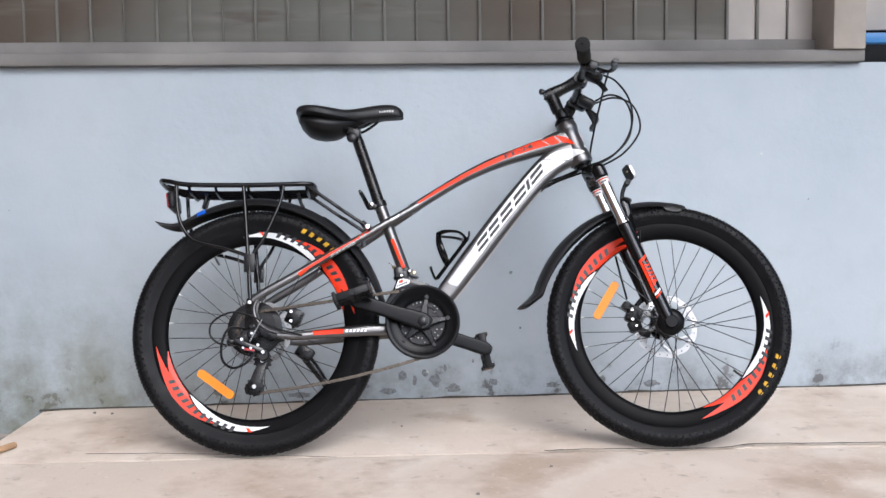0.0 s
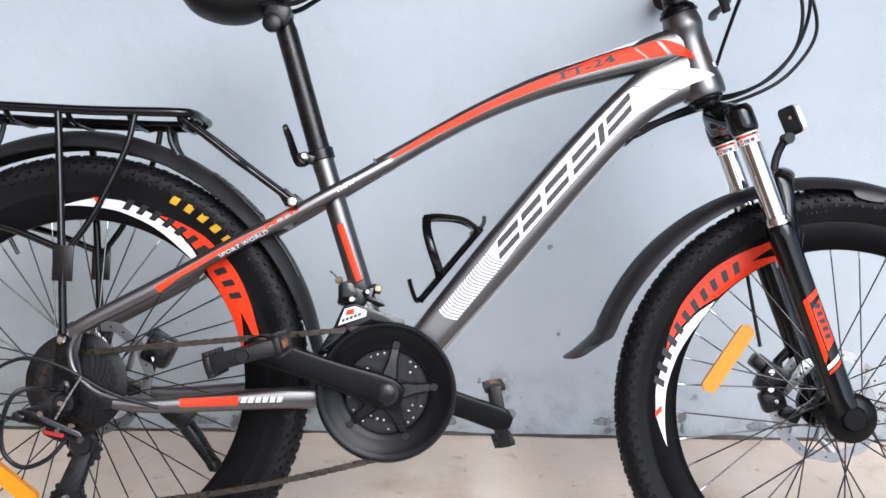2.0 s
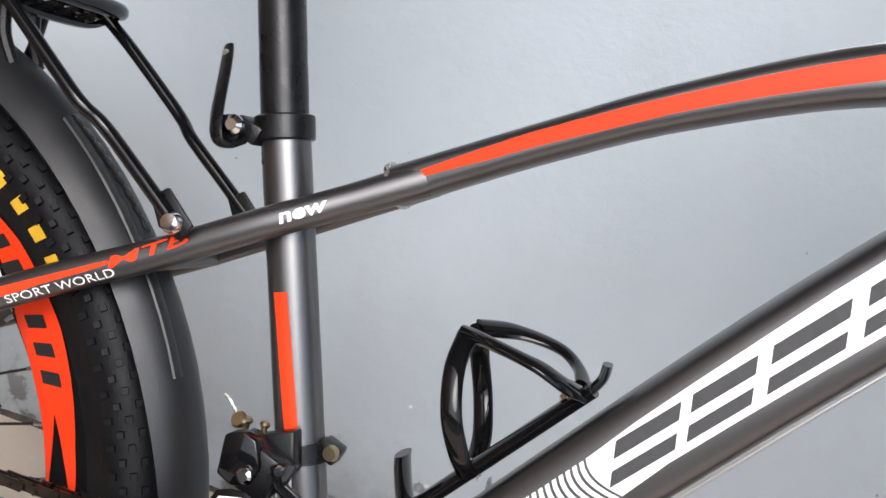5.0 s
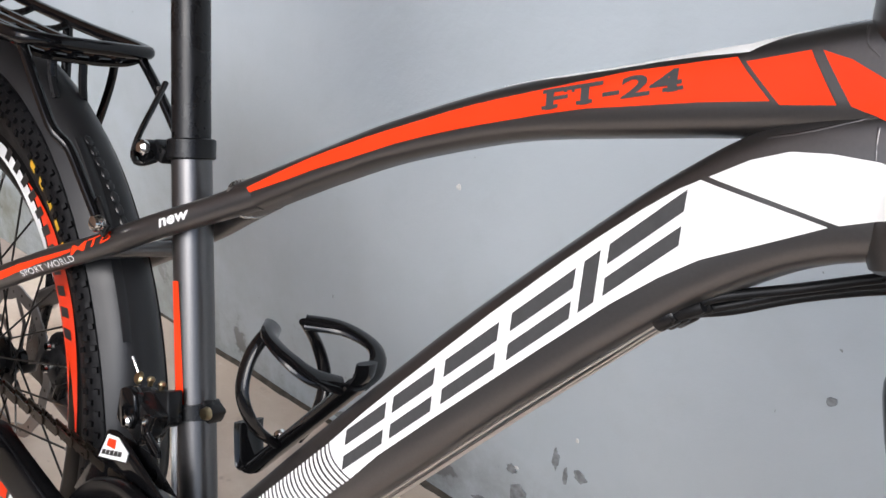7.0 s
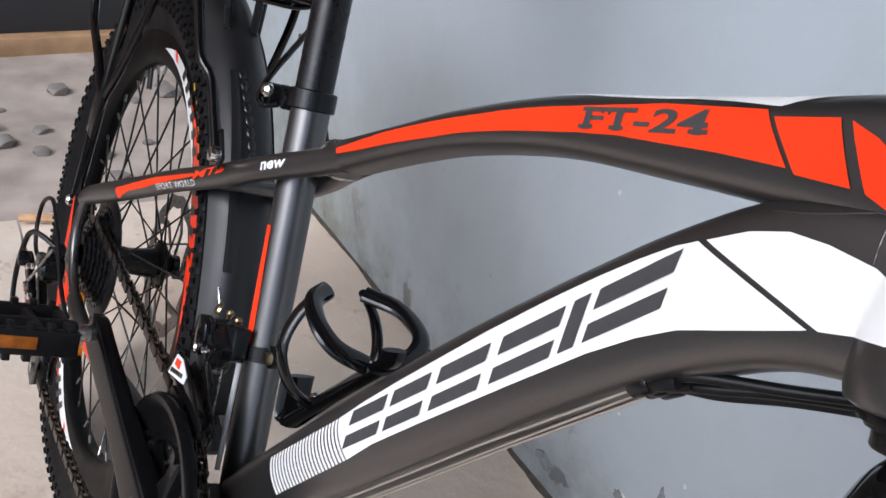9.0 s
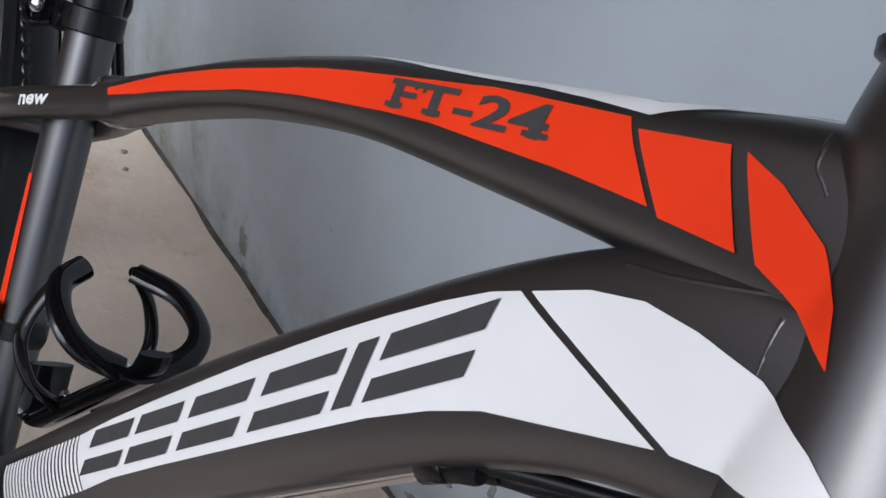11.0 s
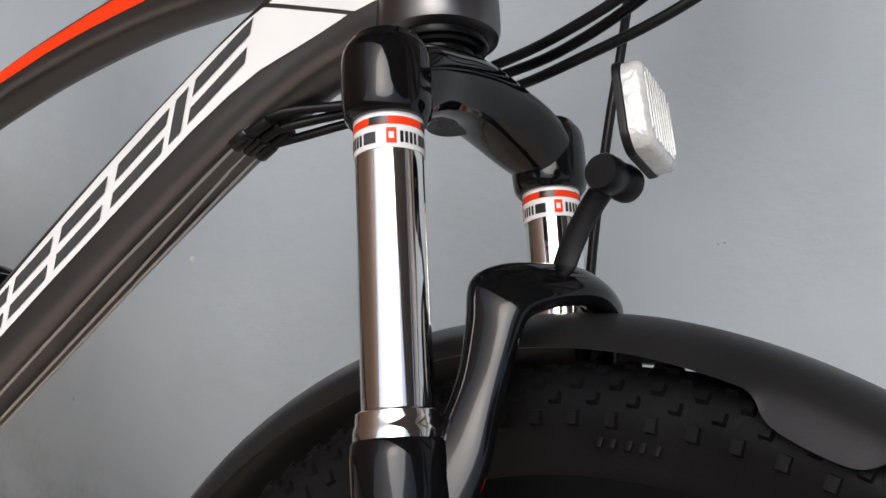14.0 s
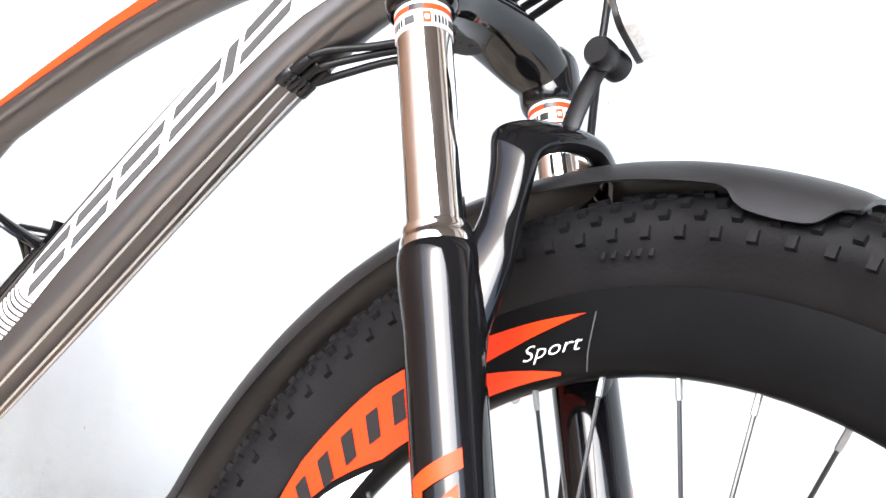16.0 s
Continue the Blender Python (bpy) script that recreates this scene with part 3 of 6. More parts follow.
def frame_tubes():
    dt = part("down_tube", loft([(0.425, 0.335, 0.021, 0.0205), (0.467, 0.388, 0.0250, 0.0215), (0.545, 0.488, 0.0285, 0.0222), (0.625, 0.590, 0.0295, 0.0222), (0.695, 0.6725, 0.0296, 0.0220),
                                 (0.732, 0.7105, 0.0308, 0.0215), (0.762, 0.7340, 0.0322, 0.0212), (0.795, 0.7490, 0.0320, 0.0215), (0.822, 0.756, 0.0300, 0.0215)], 40, 8, 3.6), M_PAINT, bike, "dark grey hydroformed down tube with white panel")
    tt = part("top_tube", loft([(0.385, 0.608, 0.0125, 0.0165), (0.409, 0.6235, 0.0118, 0.0160), (0.465, 0.658, 0.0115, 0.0160), (0.5215, 0.6905, 0.0125, 0.0165), (0.5975, 0.7265, 0.0150, 0.0172), (0.6735, 0.7530, 0.0180, 0.0180),
                                (0.734, 0.7738, 0.0218, 0.0185), (0.770, 0.7855, 0.0252, 0.0195), (0.805, 0.795, 0.0265, 0.0205)], 40, 8, 3.0), M_PAINT, bike, "dark grey curved top tube with orange-red flash")
    st = part("seat_tube", turned([(0.0152, 0), (0.0152, 0.320)], (0.4130, 0, 0.312), (0.3065, 0, 0.6180)), M_PAINT, bike)
    head = part("head_tube", turned([(0.0160, 0), (0.0255, 0.0006)] + [(r, h) for h, r in HEAD_ROWS] + [(0.0236, 0.1200), (0.0160, 0.1206)], HEAD_LOW, HEAD_TOP, 56), M_PAINT, bike, "dark grey flared head tube")
    stays = []
    for s in (-1, 1):
        rows = [(-0.002, 0.372, 0.0095, 0.0085, s * 0.064), (0.030, 0.392, 0.0100, 0.0085, s * 0.064), (0.115, 0.441, 0.0103, 0.0088, s * 0.058), (0.200, 0.494, 0.0100, 0.0088, s * 0.046), (0.262, 0.530, 0.0098, 0.0088, s * 0.036),
                (0.320, 0.566, 0.0096, 0.0088, s * 0.0285), (0.362, 0.592, 0.0098, 0.0095, s * 0.0165), (0.402, 0.6175, 0.0108, 0.0105, s * 0.006)]
        stays.append(part("seat_stay", loft(rows, 20, 6, 2.1), M_PAINT, bike))
        rows = [(0.388, 0.302, 0.013, 0.009, s * 0.026), (0.330, 0.299, 0.0145, 0.009, s * 0.036), (0.260, 0.296, 0.0145, 0.0088, s * 0.045), (0.170, 0.288, 0.0115, 0.0085, s * 0.058), (0.105, 0.283, 0.0095, 0.0080, s * 0.064), (0.060, 0.285, 0.0080, 0.0075, s * 0.0655)]
        cs = part("chain_stay", loft(rows, 20, 6, 2.3), M_PAINT, bike)
        stays.append(cs)
        part("dropout", plate([(0.075, 0.283), (0.045, 0.275), (0.020, 0.285), (-0.018, 0.285), (-0.020, 0.318), (-0.016, 0.375), (0.002, 0.388), (0.018, 0.380), (0.012, 0.345), (0.018, 0.318), (0.048, 0.296)], s * 0.062, s * 0.0665, 0.0012), M_BLACK, bike)
        # curved lug loop joining stay and chain stay
        part("dropout_loop", rod([(0.014, s * 0.066, 0.380), (0.002, s * 0.066, 0.352), (0.010, s * 0.066, 0.322), (0.036, s * 0.066, 0.300), (0.075, s * 0.066, 0.287)], 0.0048, 10), M_PAINT, bike)
    part("stay_bridge", turned([(0.0065, 0), (0.0065, 0.076)], (0.262, -0.038, 0.526), (0.262, 0.038, 0.526), 14), M_PAINT, bike)
    part("bottom_bracket", turned([(0.0205, 0), (0.0215, 0.002), (0.0215, 0.071), (0.0205, 0.073)], (BB[0], -0.0365, BB[1]), (BB[0], 0.0365, BB[1])), M_PAINT, bike)
    d = Vector((0.842, 0, 0.539))
    u = Vector((-0.539, 0, 0.842))
    c = Vector((0.384, 0, 0.6085))
    part("weld_bead", sweep(bmesh.new(), [c + u * (0.0128 * math.copysign(abs(math.cos(q)) ** 0.80, math.cos(q))) + Vector((0, 0.0168 * math.copysign(abs(math.sin(q)) ** 0.80, math.sin(q)), 0)) for q in [2 * math.pi * k / 40 for k in range(40)]], 0.0019, 7, True), M_STEEL, bike, "pale ground weld ring")
    return dt, tt, st, head, stays


DT, TT, ST, HEAD, STAYS = frame_tubes()
T_FRAME = tree_of(DT, TT, HEAD)
T_DT, T_TT, T_ST, T_STAY, T_CS = tree_of(DT), tree_of(TT), tree_of(ST), tree_of(STAYS[0]), tree_of(STAYS[1])


# foot and end serifs of the model lettering: along from, to, height from, to
SERIFS = ((-0.0008, 0.0092, 0.0, 0.0018), (-0.0006, 0.0030, 0.0078, 0.0096), (0.0128, 0.0146, 0.0070, 0.0096), (0.0175, 0.0192, 0.0064, 0.0096), (0.0205, 0.0300, 0.0, 0.0018),
          (0.0690, 0.0798, 0.0, 0.0018))


def decals():
    # white panel of the down tube, in two fields with a dark joint
    axis_o, axis_d, axis_n = Vector((0.625, 0.590)), Vector((0.6298, 0.7768)), Vector((0.7768, -0.6298))

    def on_tube(s, off):
        p = axis_o + axis_d * s + axis_n * off
        return (p.x, p.y)

    d, up, start = Vector((0.633, 0.774)), Vector((-0.774, 0.633)), Vector((0.549, 0.483))

    def on_panel(e, h):
        p = start + d * e + up * h
        return (p.x, p.y)

    end = [(0.5353, 0.4985), (0.5373, 0.4950), (0.5401, 0.4921), (0.5434, 0.4900), (0.5476, 0.4884), (0.5532, 0.4871), (0.5594, 0.4862)]
    upper = [end[0]] + [on_panel(e, h) for e, h in ((0.037, 0.0232), (0.076, 0.0250), (0.115, 0.0262), (0.159, 0.0275), (0.214, 0.0275), (0.240, 0.0268), (0.267, 0.0254), (0.287, 0.0234), (0.299, 0.0208))]
    lower = [(0.7835, 0.7263), (0.770, 0.7188), (0.757, 0.7100), (0.7335, 0.6935)] + [on_panel(e, h) for e, h in ((0.258, -0.0062), (0.228, -0.0040), (0.177, -0.0034), (0.090, -0.0030), (0.040, -0.0034))] + end[:0:-1]
    part("white_panel", lay(flat_shape([upper + lower]), T_FRAME), M_WHITE, DT, "white painted panel")
    front = [(0.7255, 0.7300), (0.742, 0.7428), (0.758, 0.7512), (0.775, 0.7552), (0.795, 0.7575), (0.815, 0.7545), (0.832, 0.7485), (0.815, 0.7400), (0.800, 0.7345), (0.7875, 0.7283)]
    part("white_flash", lay(flat_shape([front]), T_FRAME), M_WHITE, DT, "white pointed flash onto the head tube")
    # fine white lines at the lower end follow the bowed end of the panel
    for k in range(22):
        row_a = [(x - 0.609 * (0.0016 + k * 0.0046), z - 0.793 * (0.0016 + k * 0.0046)) for x, z in end]
        row_b = [(x - 0.609 * 0.0028, z - 0.793 * 0.0028) for x, z in row_a]
        part("white_line", lay(flat_shape([row_a + row_b[::-1]], 0.008), T_DT, 0.0005), M_WHITE, DT)
    # dark slanted marks on the panel, plain shapes only
    for a, b in ((0.005, 0.046), (0.053, 0.092), (0.101, 0.146), (0.156, 0.203), (0.209, 0.220), (0.226, 0.274)):
        for h0, h1 in ((0.0010, 0.0205),) if b - a < 0.02 else ((0.0010, 0.0078), (0.0128, 0.0203)):
            q = [on_panel(e + h * 0.88, h) for e, h in ((a, h0), (b, h0), (b, h1), (a, h1))]
            part("dark_mark", lay(flat_shape([q], 0.005), T_DT, 0.0011), M_INK, DT)
    # top tube flash in three fields
    f1 = [(0.3995, 0.6215), (0.4300, 0.6424), (0.4538, 0.6578), (0.4775, 0.6718), (0.5000, 0.6847), (0.5214, 0.6962), (0.5418, 0.7068), (0.5612, 0.7170), (0.5800, 0.7262), (0.5980, 0.7343), (0.6190, 0.7435), (0.6670, 0.7645), (0.7195, 0.7835), (0.7255, 0.7790), (0.7335, 0.7740), (0.7410, 0.7690),
          (0.7080, 0.7600), (0.6760, 0.7500), (0.6500, 0.7420), (0.6250, 0.7325), (0.6043, 0.7240), (0.5862, 0.7165), (0.5673, 0.7083), (0.5476, 0.6992), (0.5270, 0.6891), (0.5058, 0.6774), (0.4833, 0.6651), (0.4596, 0.6520), (0.4348, 0.6372), (0.4030, 0.6192)]
    f2 = [(0.7245, 0.7825), (0.7515, 0.7935), (0.7695, 0.7745), (0.7455, 0.7685)]
    f3 = [(0.7565, 0.7945), (0.770, 0.7935), (0.787, 0.7885), (0.798, 0.7800), (0.8060, 0.7690), (0.795, 0.7720), (0.785, 0.7745), (0.7755, 0.7755)]
    for f in (f1, f2, f3):
        part("red_flash", lay(flat_shape([f]), T_FRAME), M_RED, TT, "orange-red painted flash")
    w = lay(letters("FT-24", (0.6252, 0.7348), (0.0816, 0.0319), 0.0096, 0.10, 2.40, 0.026), T_TT, 0.0011)
    part("lettering", w, M_INK, TT, "charcoal serif model lettering")
    a, u = Vector((0.0816, 0.0319)).normalized(), Vector((-0.0319, 0.0816)).normalized()
    for e0, e1, h0, h1 in SERIFS:
        q = [Vector((0.6252, 0.7348)) + a * (e + h * 0.10) + u * h for e, h in ((e0, h0), (e1, h0), (e1, h1), (e0, h1))]
        part("serif", lay(flat_shape([[(p.x, p.y) for p in q]], 0.004), T_TT, 0.00115), M_INK, TT)
    # white line along the upper side

    def lay_top(poly):
        bm = bmesh.new()
        bm.faces.new([bm.verts.new((x, y, 0)) for x, y in poly])
        refine(bm, 0.005)
        for v in bm.verts:
            h = T_TT.ray_cast(Vector((v.co.x, v.co.y, 1.0)), Vector((0, 0, -1)))
            v.co = h[0] + Vector((0, 0, 0.0007)) if h[0] is not None else Vector((v.co.x, v.co.y, 0.79))
        return bm

    for k in (-1, 1):
        part("white_pinstripe", lay_top([(0.590, k * 0.0108), (0.630, k * 0.0130), (0.680, k * 0.0130), (0.7235, k * 0.0160), (0.7215, k * 0.0116), (0.700, k * 0.0086), (0.680, k * 0.0084), (0.630, k * 0.0104), (0.590, k * 0.0098)]), M_WHITE, TT)
        part("white_pinstripe", lay_top([(0.7235, k * 0.0160), (0.740, k * 0.0108), (0.768, k * 0.0040), (0.768, k * 0.0026), (0.736, k * 0.0080), (0.7215, k * 0.0116)]), M_WHITE, TT)
    # pale weld beads at the head tube
    random.seed(3)

    def bead(pts, tree):
        P = []
        for x, z in spline(pts, 7):
            h = tree.ray_cast(Vector((x, -0.4, z)), Vector((0, 1, 0)))
            P.append(h[0] + Vector((0, 0.0012, 0)) if h[0] is not None else Vector((x, -0.019, z)))
        return sweep(bmesh.new(), P, [0.0013 + 0.0001 * random.random() for _ in P], 9)

    part("weld_bead", bead([(0.7700, 0.8075), (0.7715, 0.8040), (0.7735, 0.8004), (0.7772, 0.7985), (0.7800, 0.7968)], T_FRAME), M_PAINT, HEAD, "grey weld bead round the top tube")
    part("weld_bead", bead([(0.7890, 0.7700), (0.7905, 0.7640), (0.7922, 0.7585), (0.7928, 0.7560)], T_FRAME), M_PAINT, HEAD, "grey weld bead round the down tube")
    part("weld_bead", bead([(0.7450, 0.7535), (0.7600, 0.7600), (0.7770, 0.7690), (0.7880, 0.7755)], T_FRAME), M_PAINT, HEAD, "grey weld bead between the tubes")
    # seat tube stripe
    part("red_stripe", lay(flat_shape([[(0.3322, 0.5270), (0.3402, 0.5300), (0.3735, 0.4430), (0.3655, 0.4405)]]), T_ST), M_RED, ST)
    # stay stripes and words
    part("red_stripe", lay(flat_shape([[(0.106, 0.4360), (0.112, 0.4290), (0.1355, 0.4490), (0.1600, 0.4645), (0.1816, 0.4792), (0.2050, 0.4950), (0.2275, 0.5090), (0.2410, 0.5180), (0.2400, 0.5200), (0.2200, 0.5085), (0.1795, 0.4850), (0.1500, 0.4655)]]), T_STAY), M_RED, STAYS[0])
    part("lettering", lay(letters("MTB", (0.2400, 0.5142), (0.056, 0.0375), 0.0064, 0.55, 3.0, 0.012), T_STAY), M_RED, STAYS[0], "orange-red slanted capitals")
    part("lettering", lay(letters("SPORT WORLD", (0.1852, 0.4765), (0.0590, 0.0350), 0.0046, 0.0, 1.55), T_STAY), M_WHITE, STAYS[0], "small white capitals")
    part("lettering", lay(letters("new", (0.3325, 0.5700), (0.84, 0.54), 0.0078, 0.25, 1.45, 0.03), T_STAY), M_WHITE, STAYS[0], "white lower-case word")
    # chain stay stripe
    part("red_stripe", lay(flat_shape([[(0.1460, 0.2835), (0.1440, 0.2935), (0.2190, 0.2995), (0.2180, 0.2875)]]), T_CS), M_RED, STAYS[1])
    for k in range(6):
        x = 0.2215 + k * 0.0090
        part("white_mark", lay(flat_shape([[(x, 0.2905 + k * 0.0003), (x + 0.0063, 0.2908 + k * 0.0003), (x + 0.0083, 0.2978 + k * 0.0003), (x + 0.0020, 0.2975 + k * 0.0003)]], 0.005), T_CS), M_WHITE, STAYS[1])
    # head tube badge and marks wrap the front of the tube
    axis = (HEAD_TOP - HEAD_LOW).normalized()
    base = HEAD_LOW
    fwd = Vector((0, 1, 0)).cross(axis).normalized()
    if fwd.x < 0:
        fwd = -fwd

    def radius(s):
        return float(np.interp(s, [r[0] for r in HEAD_ROWS], [r[1] for r in HEAD_ROWS]))

    def wrap(pts, size=0.004):
        bm = bmesh.new()
        bm.faces.new([bm.verts.new((a / 30.0 * 0.0115, 0, s)) for a, s in pts])
        refine(bm, size)
        for v in bm.verts:
            q, s = radians(v.co.x / 0.0115 * 30.0), v.co.z
            r = radius(s) + 0.0007
            v.co = base + axis * s + (fwd * math.cos(q) + Vector((0, 1, 0)) * math.sin(q)) * r
        return bm

    for q in ([(-32, 0.0680), (-25, 0.0750), (-12, 0.0790), (7, 0.0810), (2, 0.0750), (-10, 0.0720), (-17, 0.0660), (-15, 0.0590), (-8, 0.0490), (-18, 0.0540), (-28, 0.0600)],
              [(32, 0.0680), (25, 0.0750), (12, 0.0790), (8, 0.0795), (3, 0.0740), (10, 0.0720), (17, 0.0660), (15, 0.0590), (8, 0.0490), (18, 0.0540), (28, 0.0600)]):
        part("red_badge", wrap(q), M_RED, HEAD, "orange-red curved head badge")
    part("red_badge", wrap([(-10, 0.0680), (0, 0.0700), (10, 0.0680), (5, 0.0620), (0, 0.0530), (-5, 0.0620)]), M_RED, HEAD, "orange-red pointed centre of the badge")
    for k in range(6):
        a = -52 + k * 17.5
        part("white_mark", wrap([(a, 0.0365), (a + 13, 0.0365), (a + 16, 0.0432), (a + 3, 0.0432)]), M_WHITE, HEAD)


decals()


def seat_group():
    top, bot = V(0.243, 0, 0.815), V(0.3055, 0, 0.6200)
    part("seatpost", turned([(0.0147, 0), (0.0147, 0.196), (0.0135, 0.204), (0.0128, 0.222)], bot + (bot - top).normalized() * 0.02, top), M_BLACK, bike, "black satin seatpost")
    d = (top - bot).normalized()
    c = part("seat_clamp", turned([(0.0172, 0), (0.0184, 0.001), (0.0184, 0.0145), (0.0172, 0.0155)], bot - d * 0.006, bot + d * 0.02), M_BLACK, bike, "black quick-release seat clamp")
    part("clamp_lug", block((0.018, 0.022, 0.012), (0.2895, -0.008, 0.6150), 0.002, pose(0, 0, 0, 0, 17, 0)), M_BLACK, c)
    part("pivot", turned([(0.0075, 0), (0.0085, 0.001), (0.0085, 0.013), (0.0075, 0.014)], (0.2815, -0.027, 0.6130), (0.2815, 1, 0.6130), 18), M_BLACK, c)
    part("clamp_nut", turned([(0.0052, 0), (0.0060, 0.001), (0.0060, 0.004), (0.0035, 0.0065)], (0.2865, -0.0265, 0.6165), (0.2865, -0.1, 0.6165), 18), M_CHROME, c, "bright acorn nut")
    pts = [(0.2900, -0.0190, 0.6085), (0.2862, -0.0265, 0.6045), (0.2815, -0.0305, 0.6045), (0.2772, -0.0305, 0.6100), (0.2725, -0.0260, 0.6200), (0.2670, -0.0180, 0.6330), (0.2615, -0.0095, 0.6450), (0.2570, -0.0030, 0.6535), (0.2538, 0.0016, 0.6601)]
    wide = [0.0034, 0.0048, 0.0058, 0.0062, 0.0062, 0.0058, 0.0055, 0.0052, 0.0040]
    P = spline(pts, 4)
    flat = [(float(np.interp(k, np.linspace(0, len(P) - 1, 9), wide)), 0.0024) for k in range(len(P))]
    bm = sweep(bmesh.new(), P, 0.004, 12, flat=flat, ref=(0.83, -0.52, 0.19))
    part("quick_release_lever", bm, M_BLACK, c, "black curved cam lever")
    part("lever_slot", turned([(0.0022, 0), (0.0022, 0.0022)], (0.2562, -0.0035, 0.6560), (0.2510, -0.1, 0.6160), 10), M_STEEL, c)
    # saddle: lofted shell
    rows = [(0.094, 0.866, 0.030, 0.006), (0.100, 0.8675, 0.060, 0.014), (0.120, 0.8680, 0.074, 0.022), (0.150, 0.8645, 0.078, 0.026), (0.185, 0.8600, 0.070, 0.026), (0.220, 0.8590, 0.052, 0.025), (0.255, 0.8640, 0.037, 0.028),
            (0.295, 0.8725, 0.027, 0.029), (0.330, 0.8755, 0.023, 0.028), (0.350, 0.8735, 0.020, 0.025), (0.362, 0.8680, 0.014, 0.017), (0.368, 0.8630, 0.006, 0.008)]
    bm = bmesh.new()
    loops = []
    for x, z, w, h in [tuple(r) for r in spline(rows, 4)]:
        loop = []
        for j in range(24):
            q = 2 * math.pi * j / 24
            cy, sz = math.cos(q), math.sin(q)
            zz = h * (0.42 * abs(sz) ** 0.8 if sz > 0 else -0.95 * abs(sz) ** 0.7)
            loop.append((x, w * math.copysign(abs(cy) ** 0.75, cy), z + zz - 0.010 * (abs(cy) ** 3)))
        loops.append(loop)
    rings(bm, loops)
    sad = part("saddle", bm, M_LEATHER, bike, "black padded vinyl saddle")
    rows = [(0.106, 0.842, 0.040, 0.014), (0.126, 0.832, 0.055, 0.024), (0.160, 0.827, 0.058, 0.030), (0.195, 0.827, 0.048, 0.029), (0.222, 0.834, 0.034, 0.024), (0.250, 0.845, 0.022, 0.016), (0.280, 0.855, 0.012, 0.010)]
    bm = bmesh.new()
    rings(bm, [[(x, w * math.cos(2 * math.pi * j / 20), z + h * math.sin(2 * math.pi * j / 20)) for j in range(20)] for x, z, w, h in [tuple(r) for r in spline(rows, 4)]])
    part("saddle_base", bm, M_PLASTIC, sad, "black moulded underside bumper")
    for s in (-1, 1):
        part("saddle_rail", rod([(0.15, s * 0.022, 0.835), (0.185, s * 0.022, 0.822), (0.25, s * 0.021, 0.820), (0.285, s * 0.015, 0.835), (0.315, s * 0.008, 0.858)], 0.0036, 8), M_BLACK, sad)
    part("saddle_clamp", block((0.034, 0.050, 0.030), (0.240, 0, 0.808), 0.006, pose(0, 0, 0, 0, 12, 0)), M_BLACK, sad)
    part("clamp_bolt", turned([(0.012, 0), (0.013, 0.002), (0.013, 0.008), (0.010, 0.010)], (0.236, -0.024, 0.793), (0.236, -0.05, 0.793), 16), M_BLACK, sad)
    for k in range(6):
        x = 0.306 + k * 0.0065
        part("white_mark", plate([(x, 0.8590 + k * 0.0006), (x + 0.0036, 0.8590 + k * 0.0006), (x + 0.0043, 0.8635 + k * 0.0006), (x + 0.0007, 0.8635 + k * 0.0006)], -0.0262 + k * 0.0007, -0.0215), M_GREYLETTER, sad)


seat_group()

# the bars and front wheel are turned a little to the right
TURN = 4.0


def steer_matrix():
    p, a = Vector((0.8300, 0, 0.7205)), Vector((-0.0380, 0, 0.1225)).normalized()
    return Matrix.Translation(p) @ Matrix.Rotation(radians(-TURN), 4, a) @ Matrix.Translation(-p)


STEER = V(-0.0380, 0, 0.1225).normalized()
FORK = V(0.398, 0, -1.0).normalized()


